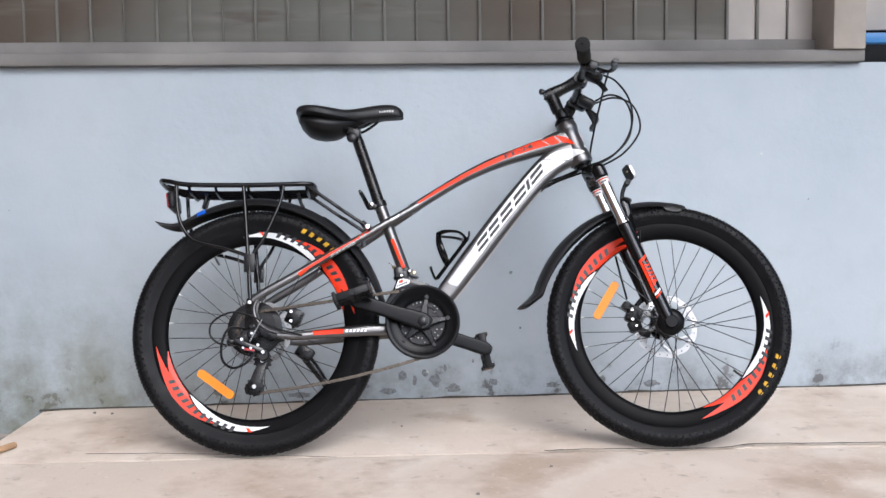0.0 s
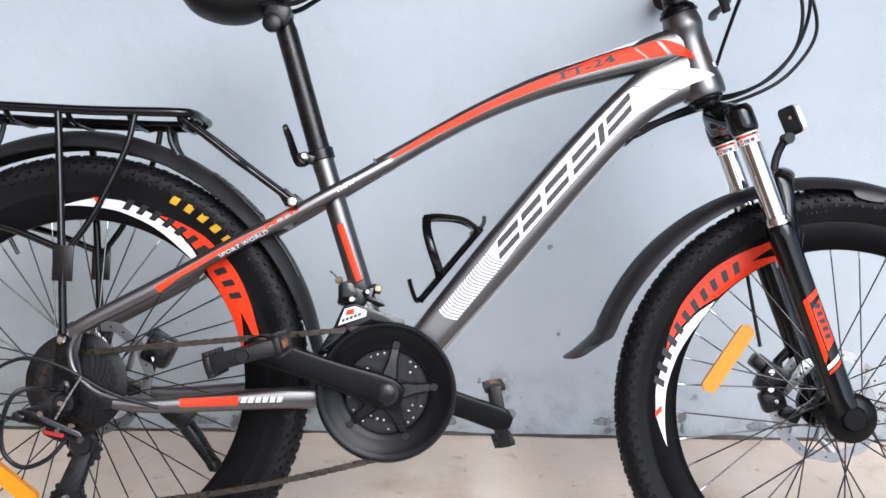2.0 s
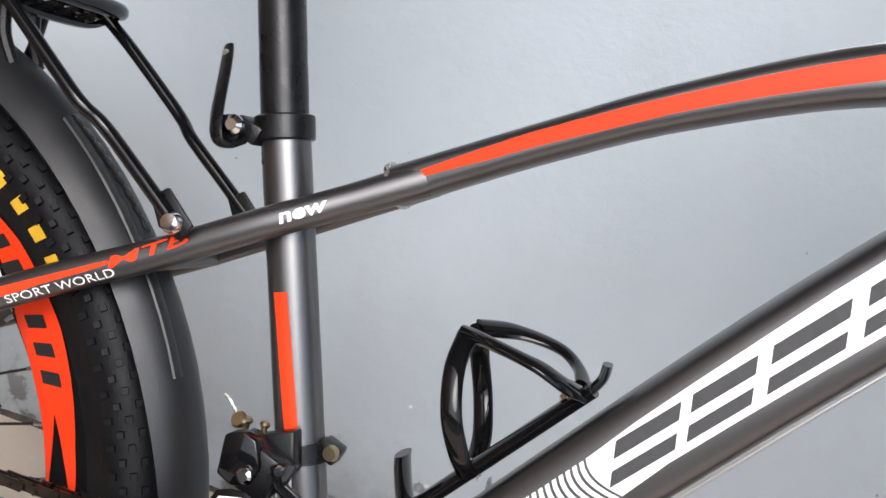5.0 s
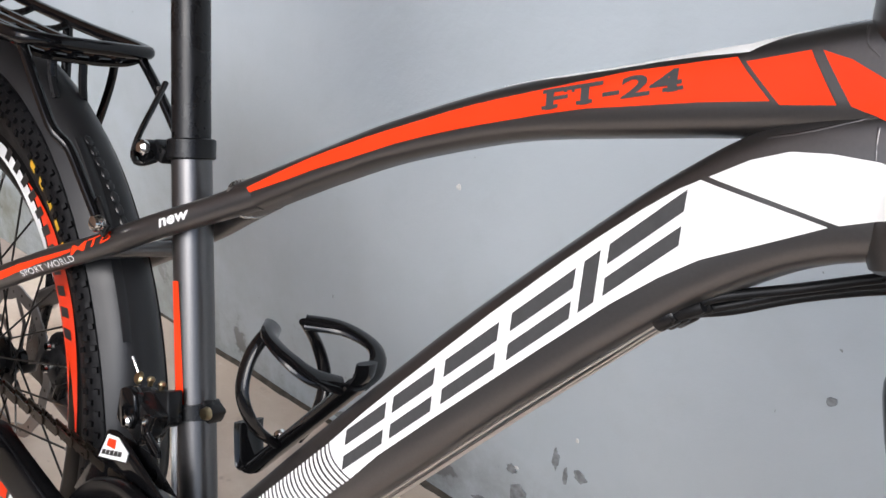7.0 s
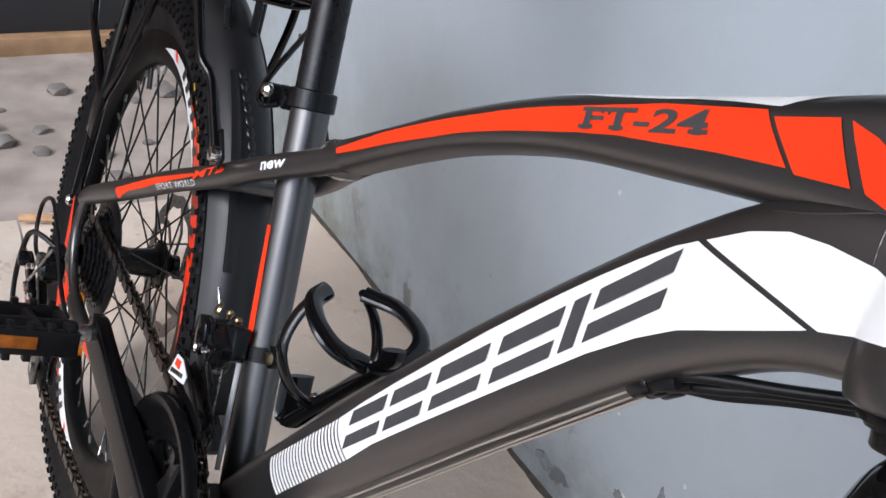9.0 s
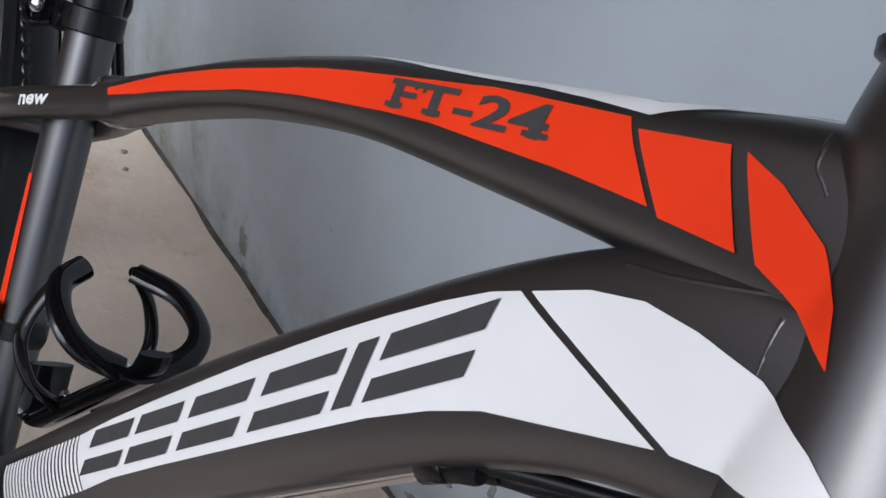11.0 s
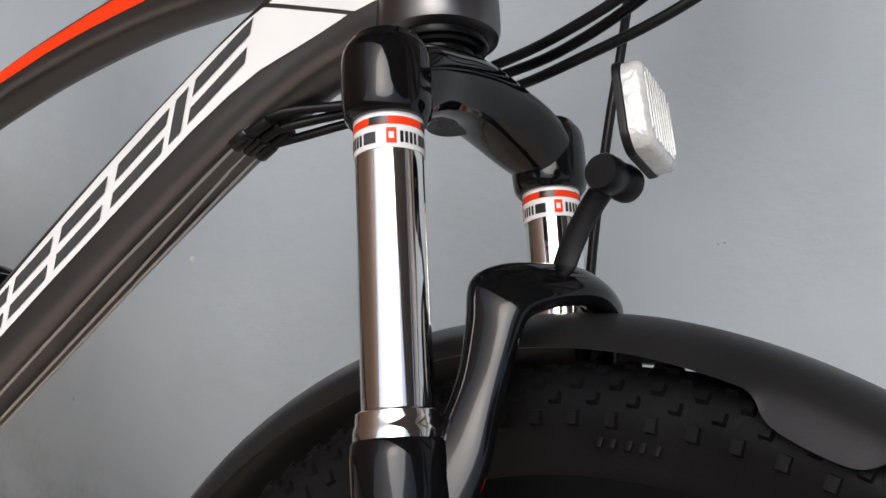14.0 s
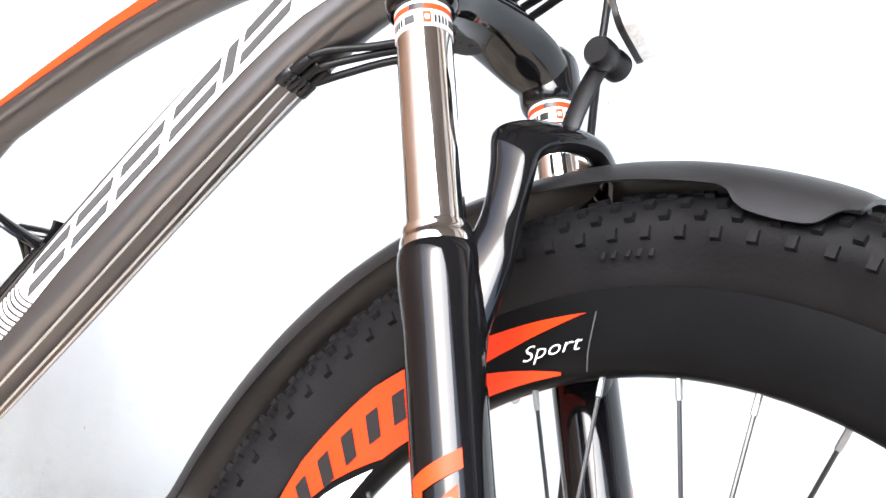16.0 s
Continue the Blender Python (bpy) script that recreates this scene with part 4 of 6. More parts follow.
def fork_group():
    crown_c = V(0.840, 0, 0.702)
    up = (HEAD_TOP - HEAD_LOW).normalized()
    bm = turned([(0.0170, 0), (0.0178, 0.001), (0.0178, 0.0060), (0.0205, 0.0070), (0.0212, 0.0085), (0.0235, 0.0092), (0.0240, 0.0105), (0.0240, 0.0125)], HEAD_LOW - up * 0.0122, HEAD_LOW + up, 40)
    part("headset_cup", bm, M_GUARD, bike, "black stepped lower headset cup")
    part("headset_cup", turned([(0.0245, 0), (0.0262, 0.0008), (0.0265, 0.0040), (0.0240, 0.0055), (0.0236, 0.0090), (0.0205, 0.0120), (0.0170, 0.0140)], HEAD_LOW + up * 0.1200, HEAD_LOW + up, 40), M_GUARD, bike, "black upper headset cup")
    cr = part("fork_crown", loft_y([(-0.064, 0.863, 0.683, 0.015, 0.014), (-0.045, 0.858, 0.690, 0.018, 0.0175), (-0.022, 0.850, 0.697, 0.021, 0.0165), (0, 0.847, 0.700, 0.023, 0.0160), (0.022, 0.850, 0.697, 0.021, 0.0165), (0.045, 0.858, 0.690, 0.018, 0.0175), (0.064, 0.863, 0.683, 0.015, 0.014)]), M_GLOSS, bike, "gloss black forged fork crown")
    part("steerer_socket", turned([(0.0125, 0), (0.0135, 0.002), (0.0135, 0.02)], crown_c + V(0.008, 0, -0.019), crown_c, 24), M_BLACK, cr)
    for s in (-1, 1):
        topc = V(0.8672, s * 0.0620, 0.6700)
        part("crown_cap", turned([(0.0160, -0.003), (0.0176, -0.001), (0.0184, 0.003), (0.0187, 0.008), (0.0188, 0.016), (0.0187, 0.023), (0.0181, 0.0275), (0.0168, 0.0305), (0.0150, 0.0320), (0.0146, 0.0335), (0.0136, 0.0345), (0.0090, 0.0348), (0.0085, 0.0335)], topc, topc - FORK, 48), M_GLOSS, cr, "gloss black stanchion clamp")
        st = part("stanchion", turned([(0.0139, 0), (0.0139, 0.142)], topc - FORK * 0.006, topc + FORK, 40), M_CHROME, bike, "polished chrome fork stanchion")
        # ring label in bands
        for a, b, m in ((0.002, 0.0050, M_WHITE), (0.0050, 0.0085, M_RED), (0.0085, 0.0180, M_WHITE)):
            bm = lathe(bmesh.new(), [(0.0140, a), (0.01430, a), (0.01430, b), (0.0140, b)], 40, axis="z")
            part("label_band", along(bm, topc, topc + FORK), m, st)
        side = V(0, 1, 0)
        fw = FORK.cross(side)
        if fw.x < 0:
            fw = -fw

        def tag(a0, a1, z0, z1, m):
            bm = bmesh.new()
            lo = [[topc + FORK * z + (fw * math.cos(radians(a0 + (a1 - a0) * i / 6)) - side * math.sin(radians(a0 + (a1 - a0) * i / 6))) * 0.01450 for i in range(7)] for z in (z0, z1)]
            vs = [[bm.verts.new(p) for p in row] for row in lo]
            for i in range(6):
                bm.faces.new((vs[0][i], vs[0][i + 1], vs[1][i + 1], vs[1][i]))
            part("label_mark", bm, m, st)
        for base in (-95, 0, 95, 190):
            tag(base + 52, base + 82, 0.0050, 0.0082, M_INKBLACK)
            tag(base + 38, base + 54, 0.0100, 0.0165, M_RED)
            tag(base + 42, base + 50, 0.0118, 0.0145, M_WHITE)
            for k in range(4):
                tag(base + 2 + k * 8.2, base + 7.5 + k * 8.2, 0.0112, 0.0160, M_INKBLACK)
            tag(base - 24, base - 2, 0.0112, 0.0160, M_INK if s < 0 else M_INKBLACK)
        leg_top = topc + FORK * 0.118
        part("wiper_seal", turned([(0.0146, 0), (0.0160, 0.001), (0.0164, 0.0035), (0.0164, 0.0055), (0.0170, 0.0065), (0.0174, 0.0085), (0.0174, 0.012)], leg_top, leg_top + FORK, 36), M_CHROME, st, "bright chromed dust seal ring")
        length = 0.269
        leg = part("fork_leg", turned([(0.0166, 0.010), (0.0184, 0.0125), (0.0190, 0.018), (0.0188, 0.030), (0.0176, 0.050), (0.0172, 0.110), (0.0172, 0.180), (0.0172, length - 0.02), (0.0178, length - 0.004), (0.0150, length + 0.016)],
                                      leg_top, leg_top + FORK, 36), M_GLOSS, bike, "gloss black lower fork leg")
        part("axle_boss", turned([(0.030, 0), (0.033, 0.003), (0.033, 0.016), (0.026, 0.022), (0.017, 0.024), (0.014, 0.030)], (1.016, s * 0.050, 0.303), (1.016, s * 0.09, 0.303), 32), M_GUARD, leg, "black axle end cap")
        # side sticker on the leg
        for a0, a1, z0, z1, m, skew in ((40, 118, 0.103, 0.111, M_RED, 0), (98, 118, 0.111, 0.190, M_RED, 0), (48, 92, 0.117, 0.174, M_RED, 0), (50, 116, 0.192, 0.198, M_WHITE, 0), (50, 116, 0.200, 0.204, M_RED, 0)):
            bm = bmesh.new()
            n = 8
            lo = []
            for z in np.linspace(z0, z1, 5):
                lo.append([leg_top + FORK * (z + (i / n) * 0.010) + (fw * math.cos(radians(a0 + (a1 - a0) * i / n)) + s * side * math.sin(radians(a0 + (a1 - a0) * i / n))) * 0.0180 for i in range(n + 1)])
            vs = [[bm.verts.new(p) for p in row] for row in lo]
            for j in range(4):
                for i in range(n):
                    bm.faces.new((vs[j][i], vs[j][i + 1], vs[j + 1][i + 1], vs[j + 1][i]))
            part("sticker", bm, m, leg)
        for k in range(5):
            bm = bmesh.new()
            z0 = 0.122 + k * 0.0102
            vs = [[bm.verts.new(leg_top + FORK * z + (fw * math.cos(radians(a)) + s * side * math.sin(radians(a))) * 0.0184) for a in (56, 65, 74, 84)] for z in (z0, z0 + 0.006)]
            for i in range(3):
                bm.faces.new((vs[0][i], vs[0][i + 1], vs[1][i + 1], vs[1][i]))
            part("sticker_mark", bm, M_INKBLACK, leg)
    # arch
    # broad blades rise from the legs and meet over the tyre
    rear_edge = [(0.928, 0.0625, 0.528), (0.9195, 0.0615, 0.547), (0.9215, 0.0560, 0.562), (0.9200, 0.0500, 0.580), (0.9150, 0.0465, 0.600), (0.9105, 0.0450, 0.6150), (0.9130, 0.0370, 0.6225), (0.9200, 0.0250, 0.6265), (0.9260, 0.0, 0.6290)]
    front_edge = [(0.938, 0.0560, 0.516), (0.9395, 0.0545, 0.532), (0.9390, 0.0500, 0.553), (0.9350, 0.0460, 0.574), (0.9330, 0.0430, 0.594), (0.9320, 0.0390, 0.608), (0.9360, 0.0310, 0.6150), (0.9395, 0.0200, 0.6195), (0.9415, 0.0, 0.6220)]

    def both(rows, extra):
        rows = [(x + 0.003 + extra, max(y - 0.004, 0.0), z - 0.002) for x, y, z in rows]
        return spline([(x, -y, z) for x, y, z in rows] + rows[::-1][1:], 5)

    A, B = [Vector(p) for p in both(rear_edge, -0.001)], [Vector(p) for p in both(front_edge, 0.004)]
    loops = []
    for i in range(len(A)):
        c, a = (A[i] + B[i]) / 2, (B[i] - A[i]) / 2
        k0, k1 = max(i - 1, 0), min(i + 1, len(A) - 1)
        t = ((A[k1] + B[k1]) - (A[k0] + B[k0])).normalized()
        b = t.cross(a).normalized() * 0.0062
        loops.append([c + a * (math.copysign(abs(math.cos(q)) ** 0.8, math.cos(q))) + b * (math.copysign(abs(math.sin(q)) ** 0.8, math.sin(q))) for q in [2 * math.pi * j / 20 for j in range(20)]])
    bm = bmesh.new()
    rings(bm, loops)
    arch = part("fork_arch", bm, M_GLOSS, bike, "gloss black fork brace arch", 70)
    for s in (-1, 1):
        # foot of the blade running down the front of the leg
        part("arch_foot", rod([(0.921, s * 0.0600, 0.553), (0.931, s * 0.0600, 0.540), (0.939, s * 0.0570, 0.520), (0.9415, s * 0.0550, 0.496)], 0.008, 14, 6, flat=(0.0085, 0.0075), ref=(0, 1, 0)), M_GLOSS, arch)



def loft_y(rows, n=24, steps=5):
    """A body across the bike: rows of y, x, z, half x, half z."""
    bm = bmesh.new()
    S = spline(rows, steps)
    rings(bm, [[(s[1] + s[3] * math.copysign(abs(math.cos(q)) ** 0.75, math.cos(q)), s[0], s[2] + s[4] * math.copysign(abs(math.sin(q)) ** 0.75, math.sin(q))) for q in [2 * math.pi * j / n for j in range(n)]] for s in S])
    return bm


fork_group()


def wheel(name, x, turn, rear):
    rim = [(0.2165, -0.0030), (0.2180, -0.0075), (0.2260, -0.0108), (0.2420, -0.0128), (0.2530, -0.0132), (0.2600, -0.0118), (0.2600, 0.0118), (0.2530, 0.0132), (0.2420, 0.0128), (0.2260, 0.0108), (0.2180, 0.0075), (0.2165, 0.0030)]
    w = part(name, lathe(bmesh.new(), rim, 120, closed=True), M_RIM, bike, "black deep-section alloy rim with orange-red and white decals", 50)
    # the front wheel sits a little askew in the fork
    w.matrix_basis = pose(x, -0.004, R_TYRE) if rear else pose(x, 0.0034, R_TYRE - 0.0006, 0, 0, -1.62) @ pose(0, 0, 0, -1.50, 0, 0)
    low = 0.0 if rear else 0.0024
    prof = [(0.2522 + low * 0.8, -0.0122), (0.2535 + low * 0.8, -0.0142), (0.2600, -0.0158), (0.2680, -0.0202), (0.2770, -0.0232), (0.2840, -0.0238), (0.2905, -0.0222), (0.2960, -0.0185), (0.2995, -0.0125), (0.3012, -0.0060), (0.3016, 0.0)]
    prof = [(r - low if r > 0.27 else r, y) for r, y in prof]
    prof = prof + [(r, -y) for r, y in prof[::-1][1:]]
    part("tyre", lathe(bmesh.new(), prof, 128), M_RUBBER, w, "black knobbly rubber tyre")
    # tread blocks, one mesh
    tread = bmesh.new()
    rows = [(0.2788, 0.0236, 104, 0.0054, 0.0068, 0.0017), (0.2862, 0.0234, 104, 0.0052, 0.0050, 0.0026), (0.2918, 0.0212, 104, 0.0054, 0.0050, 0.0026), (0.2968, 0.0170, 104, 0.0056, 0.0048, 0.0024), (0.2998, 0.0106, 104, 0.0062, 0.0046, 0.0022), (0.3012, 0.0036, 104, 0.0064, 0.0046, 0.0020)]
    for k, (r, y, cnt, lx, ly, hgt) in enumerate(rows):
        for s in ((-1, 1) if y else (1,)):
            tilt = math.atan2(y * 1.0, r - 0.2775) if y else 0.0
            for i in range(cnt):
                q = 2 * math.pi * (i + 0.5 * (k % 2) + (0.25 if s > 0 else 0)) / cnt
                rad = Vector((math.cos(q), 0, math.sin(q)))
                tan = Vector((-math.sin(q), 0, math.cos(q)))
                nrm = (rad * math.cos(tilt) + Vector((0, s, 0)) * math.sin(tilt)).normalized()
                sid = tan.cross(nrm)
                c = rad * (r - low) + Vector((0, s * y, 0))
                vs = []
                for hh, sc in ((-0.002, 1.0), (hgt, 0.78)):
                    vs += [tread.verts.new(c + nrm * hh + tan * (a * lx / 2 * sc) + sid * (b * ly / 2 * sc)) for a, b in ((-1, -1), (1, -1), (1, 1), (-1, 1))]
                for f in ((4, 5, 6, 7), (0, 1, 5, 4), (1, 2, 6, 5), (2, 3, 7, 6), (3, 0, 4, 7)):
                    tread.faces.new([vs[i2] for i2 in f])
    # moulded size mark on the side wall, worn past reading
    for q in () if rear else (101.6, 100.4, 98.9, 97.7, 96.4):
        q = radians(q)
        bm = block((0.0068, 0.0014, 0.0026), (0, 0, 0), 0.0004, pose(0.2690 * math.cos(q), -0.0206, 0.2690 * math.sin(q), 0, -math.degrees(q), 0) @ pose(0, 0, 0, 0, 0, 20))
        part("sidewall_mark", bm, M_RUBBER, w)
    tr = part("tread_block", tread, M_RUBBER, w)
    tr["kind"] = "stuff"

    def polar(pts, r_lo=0.2180, r_hi=0.2535, lift=0.0006, s=-1, a_off=0.0):
        b2 = bmesh.new()
        b2.faces.new([b2.verts.new((a * 0.0042, 0, p * 0.0385)) for a, p in pts])
        refine(b2, 0.006)
        for v in b2.verts:
            a, r = radians(a_off + turn + v.co.x / 0.0042), r_lo + (r_hi - r_lo) * v.co.z / 0.0385
            yy = float(np.interp(r, [0.2180, 0.2260, 0.2420, 0.2530, 0.2600, 0.2680, 0.2770, 0.2840], [0.0075, 0.0108, 0.0128, 0.0142, 0.0158, 0.0202, 0.0232, 0.0238]))
            v.co = (r * math.cos(a), s * (yy + lift), r * math.sin(a))
        return b2

    red = [(18.0, 0.845), (30, 1.0), (44, 1.0), (54, 0.86), (60, 0.72), (52, 0.62), (42, 0.36), (34, 0.06), (24, 0.0), (18.0, 0.0)]
    prongs = ([(0.1, 0.74), (5.2, 0.75), (12.6, 0.77), (18.1, 0.845), (18.1, 0.37), (10.0, 0.50), (4.0, 0.635)], [(4.3, 0.0), (4.3, 0.04), (9.3, 0.16), (18.1, 0.375), (18.1, 0.0)])
    white = [(36, 0.04), (44, 0.32), (54, 0.57), (62, 0.69), (72, 0.81), (80, 0.77), (91, 0.51), (82, 0.45), (72, 0.40), (60, 0.26), (48, 0.05), (42, 0.0)]
    for s in (-1, 1):
        for o in (0, 180):
            for shape in (red, *prongs):
                part("rim_decal", polar(shape, s=s, a_off=o), M_RIMRED, w, "orange-red rim sticker")
            part("rim_decal", polar(white, s=s, a_off=o), M_RIMWHITE, w, "white rim sticker")
            for k in range(11):
                a = 23 + k * 4.6
                h = 0.26 + 0.025 * k
                part("rim_mark", polar([(a, h), (a + 2.2, h + 0.01), (a + 0.8, h + 0.42), (a - 1.4, h + 0.41)], s=s, a_off=o, lift=0.0012), M_INKBLACK, w)
            for a, b, p, q2 in ((77, 79, 0.55, 0.80),):
                part("rim_mark", polar([(a, p), (b, p), (b + 2, q2), (a + 2, q2)], s=s, a_off=o, lift=0.0012), M_RED, w)
    # yellow tyre print in plain bars
    for i in range(5):
        a = (66 if rear else -18) - turn - i * (4.6 if rear else 5.2)
        part("tyre_mark", polar([(a, 0.0), (a - 2.2, 0.0), (a - 2.9, 1.0), (a - 0.7, 1.0)], 0.2660, 0.2775, 0.0006, -1), M_YELLOW, w)
    if not rear:
        # small written word between the prongs
        bm = letters("Sport", (0, 0), (1, 0), 0.0072, 0.45, 1.42, -0.010)
        for v in bm.verts:
            a = radians(turn + 8.9) - v.co.x / 0.2315
            r = 0.2262 + v.co.z + v.co.x * 0.03
            v.co = (r * math.cos(a), -0.0139, r * math.sin(a))
        part("lettering", bm, M_WHITE, w, "white brush-script word")
        part("seam_line", polar([(-1.3, 0.74), (-1.12, 0.74), (0.78, 0.0), (0.6, 0.0)]), M_INK, w)
        for a, b in ((-2.0, -2.9), (-3.4, -4.3), (-5.4, -6.4)):
            part("raised_mark", polar([(a, 0.0), (b, 0.0), (b, 1.0), (a, 1.0)], 0.2655, 0.2675, 0.0005, -1), M_RUBBER, w)
    # hub
    prof = [(0.009, -0.056), (0.012, -0.055), (0.012, -0.048), (0.019, -0.040), (0.027, -0.036), (0.027, -0.0325), (0.017, -0.029), (0.0145, 0.0), (0.017, 0.029), (0.027, 0.0325), (0.027, 0.036), (0.019, 0.040), (0.012, 0.048), (0.012, 0.055), (0.009, 0.056)]
    part("hub", lathe(bmesh.new(), [(0.0001, -0.056)] + prof + [(0.0001, 0.056)], 32), M_BLACK, w)
    # spokes
    kinds = []
    for s in (-1, 1):
        for lead in (-1, 1):
            a_h, a_r = radians(lead * 62), 0.0
            p0 = Vector((0.0245 * math.cos(a_h), s * (0.0335 + 0.002 * lead), 0.0245 * math.sin(a_h)))
            p1 = Vector((0.2150, s * 0.001, 0))
            kinds.append((p0, p1, s, lead))
    made = {}
    for i in range(36):
        ki = (i % 2) * 2 + ((i // 2) % 2)
        p0, p1, s, lead = kinds[ki]
        m = pose(0, 0, 0, 0, -(360 / 36) * i - 4, 0)
        if ki not in made:
            o = part("spoke", sweep(bmesh.new(), [p0, p1], 0.00105, 6), M_SPOKE, w)
            d = (p0 - p1).normalized()
            nip = part("nipple", sweep(bmesh.new(), [p1 - d * 0.003, p1 + d * 0.008], 0.0016, 6), M_NIPPLE, w, "dull silver nipple")
            o.matrix_basis, nip.matrix_basis = m, m
            made[ki] = (o, nip)
        else:
            again("spoke", made[ki][0], w, m)
            again("nipple", made[ki][1], w, m)
    # brake disc on the far side
    bm = bmesh.new()
    n = 72
    loops = []
    for i in range(n):
        q = 2 * math.pi * i / n
        wv = 0.0015 * math.sin(q * 12)
        loops.append([(r * math.cos(q), y, r * math.sin(q)) for r, y in ((0.066 + wv, 0.044), (0.080 + wv, 0.044), (0.080 + wv, 0.0458), (0.066 + wv, 0.0458))])
    rings(bm, loops, True)
    disc = part("brake_disc", bm, M_DISC, w, "drilled steel brake disc")
    for k in range(6):
        q = radians(60 * k)
        q2 = q + radians(38)
        part("disc_arm", sweep(bmesh.new(), [(0.022 * math.cos(q), 0.0449, 0.022 * math.sin(q)), (0.048 * math.cos(q + 0.28), 0.0449, 0.048 * math.sin(q + 0.28)), (0.068 * math.cos(q2), 0.0449, 0.068 * math.sin(q2))], 0.003, 8, flat=(0.0008, 0.0045), ref=(0, 1, 0)), M_DISC, w)
    for k in range(24):
        q = radians(15 * k)
        part("disc_hole", turned([(0.0017, 0), (0.0017, 0.0022)], (0.073 * math.cos(q), 0.0438, 0.073 * math.sin(q)), (0.073 * math.cos(q), 0.05, 0.073 * math.sin(q)), 8), M_INKBLACK, w)
    # valve
    q = radians(-38 if not rear else 120)
    part("valve", sweep(bmesh.new(), [(0.216 * math.cos(q), 0, 0.216 * math.sin(q)), (0.192 * math.cos(q), 0, 0.192 * math.sin(q))], 0.003, 8), M_BLACK, w)
    # spoke reflector
    a0, a1 = ((-0.137, 0.206), (-0.052, 0.143)) if rear else ((0.898, 0.412), (0.842, 0.322))
    pa, pb = V(a0[0] - x, -0.012, a0[1] - R_TYRE), V(a1[0] - x, -0.012, a1[1] - R_TYRE)
    bm = block((1, 0.012, 0.0205), (0, 0, 0))
    bmesh.ops.scale(bm, vec=((pb - pa).length, 1, 1), verts=bm.verts[:])
    bmesh.ops.bevel(bm, geom=[e for e in bm.edges if abs((e.verts[0].co - e.verts[1].co).normalized().y) > 0.9], offset=0.0088, segments=4, affect="EDGES", profile=0.5)
    ang = math.degrees(math.atan2(pb.z - pa.z, pb.x - pa.x))
    bmesh.ops.transform(bm, matrix=Matrix.Translation((pa + pb) / 2) @ pose(0, 0, 0, 0, -ang, 0), verts=bm.verts[:])
    part("reflector", bm, M_AMBER, w, "amber spoke reflector")
    return w


FW = wheel("front_wheel", BASE, 104.3, False)
RW = wheel("rear_wheel", 0.0, 8, True)


def cassette():
    for k in range(7):
        r = 0.024 + k * 0.0048
        y = -0.052 + k * 0.0034
        teeth = 14 + 3 * k
        bm = bmesh.new()
        loops = []
        n = teeth * 4
        for i in range(n):
            q = 2 * math.pi * i / n
            rr = r + (0.0022 if i % 4 in (0, 1) else -0.0012)
            loops.append([(p * math.cos(q), yy, p * math.sin(q)) for p, yy in ((r * 0.55, y - 0.0009), (rr, y - 0.0009), (rr, y + 0.0009), (r * 0.55, y + 0.0009))])
        rings(bm, loops, True)
        part("sprocket", bm, M_DARKSTEEL, RW)
    part("spoke_guard", lathe(bmesh.new(), [(0.016, -0.029), (0.066, -0.0265), (0.067, -0.0285), (0.060, -0.0310), (0.016, -0.031)], 48, closed=True), M_PLASTIC, RW, "black plastic spoke guard")
    part("axle_nut", turned([(0.009, 0), (0.009, 0.008), (0.005, 0.010), (0.005, 0.016)], (0, -0.068, 0), (0, -0.09, 0), 6), M_BLACK, RW)


cassette()


def chain_path():
    ring_r, y = 0.083, -0.056
    bb = V(BB[0], 0, BB[1])
    pts = []
    rs = 0.040
    # top run, round the ring, lower run, pulleys, round the sprocket
    for a in np.linspace(96, -84, 26):
        pts.append((bb.x + ring_r * math.cos(radians(a)), y, bb.z + ring_r * math.sin(radians(a))))
    for f in np.linspace(0.06, 1, 20):
        pts.append((bb.x + 0.009 + (0.020 - bb.x - 0.009) * f, y - 0.008 * f, bb.z - ring_r + (0.148 - bb.z + ring_r) * f - 0.010 * math.sin(math.pi * f)))
    pts += [(0.004, y - 0.008, 0.151), (-0.003, y - 0.008, 0.164), (0.004, y - 0.008, 0.180), (0.018, y - 0.006, 0.196), (0.034, y - 0.004, 0.214), (0.040, y - 0.002, 0.228), (0.034, y, 0.244), (0.018, y + 0.003, 0.254)]
    for a in np.linspace(-120, -268, 18):
        pts.append((rs * math.cos(radians(a)), -0.044, R_TYRE + rs * math.sin(radians(a))))
    a0, b0 = V(0.002, -0.044, R_TYRE + rs), V(bb.x - 0.012, y, bb.z + ring_r)
    for f in np.linspace(0.05, 0.97, 26):
        pts.append(tuple(a0.lerp(b0, f)))
    return pts


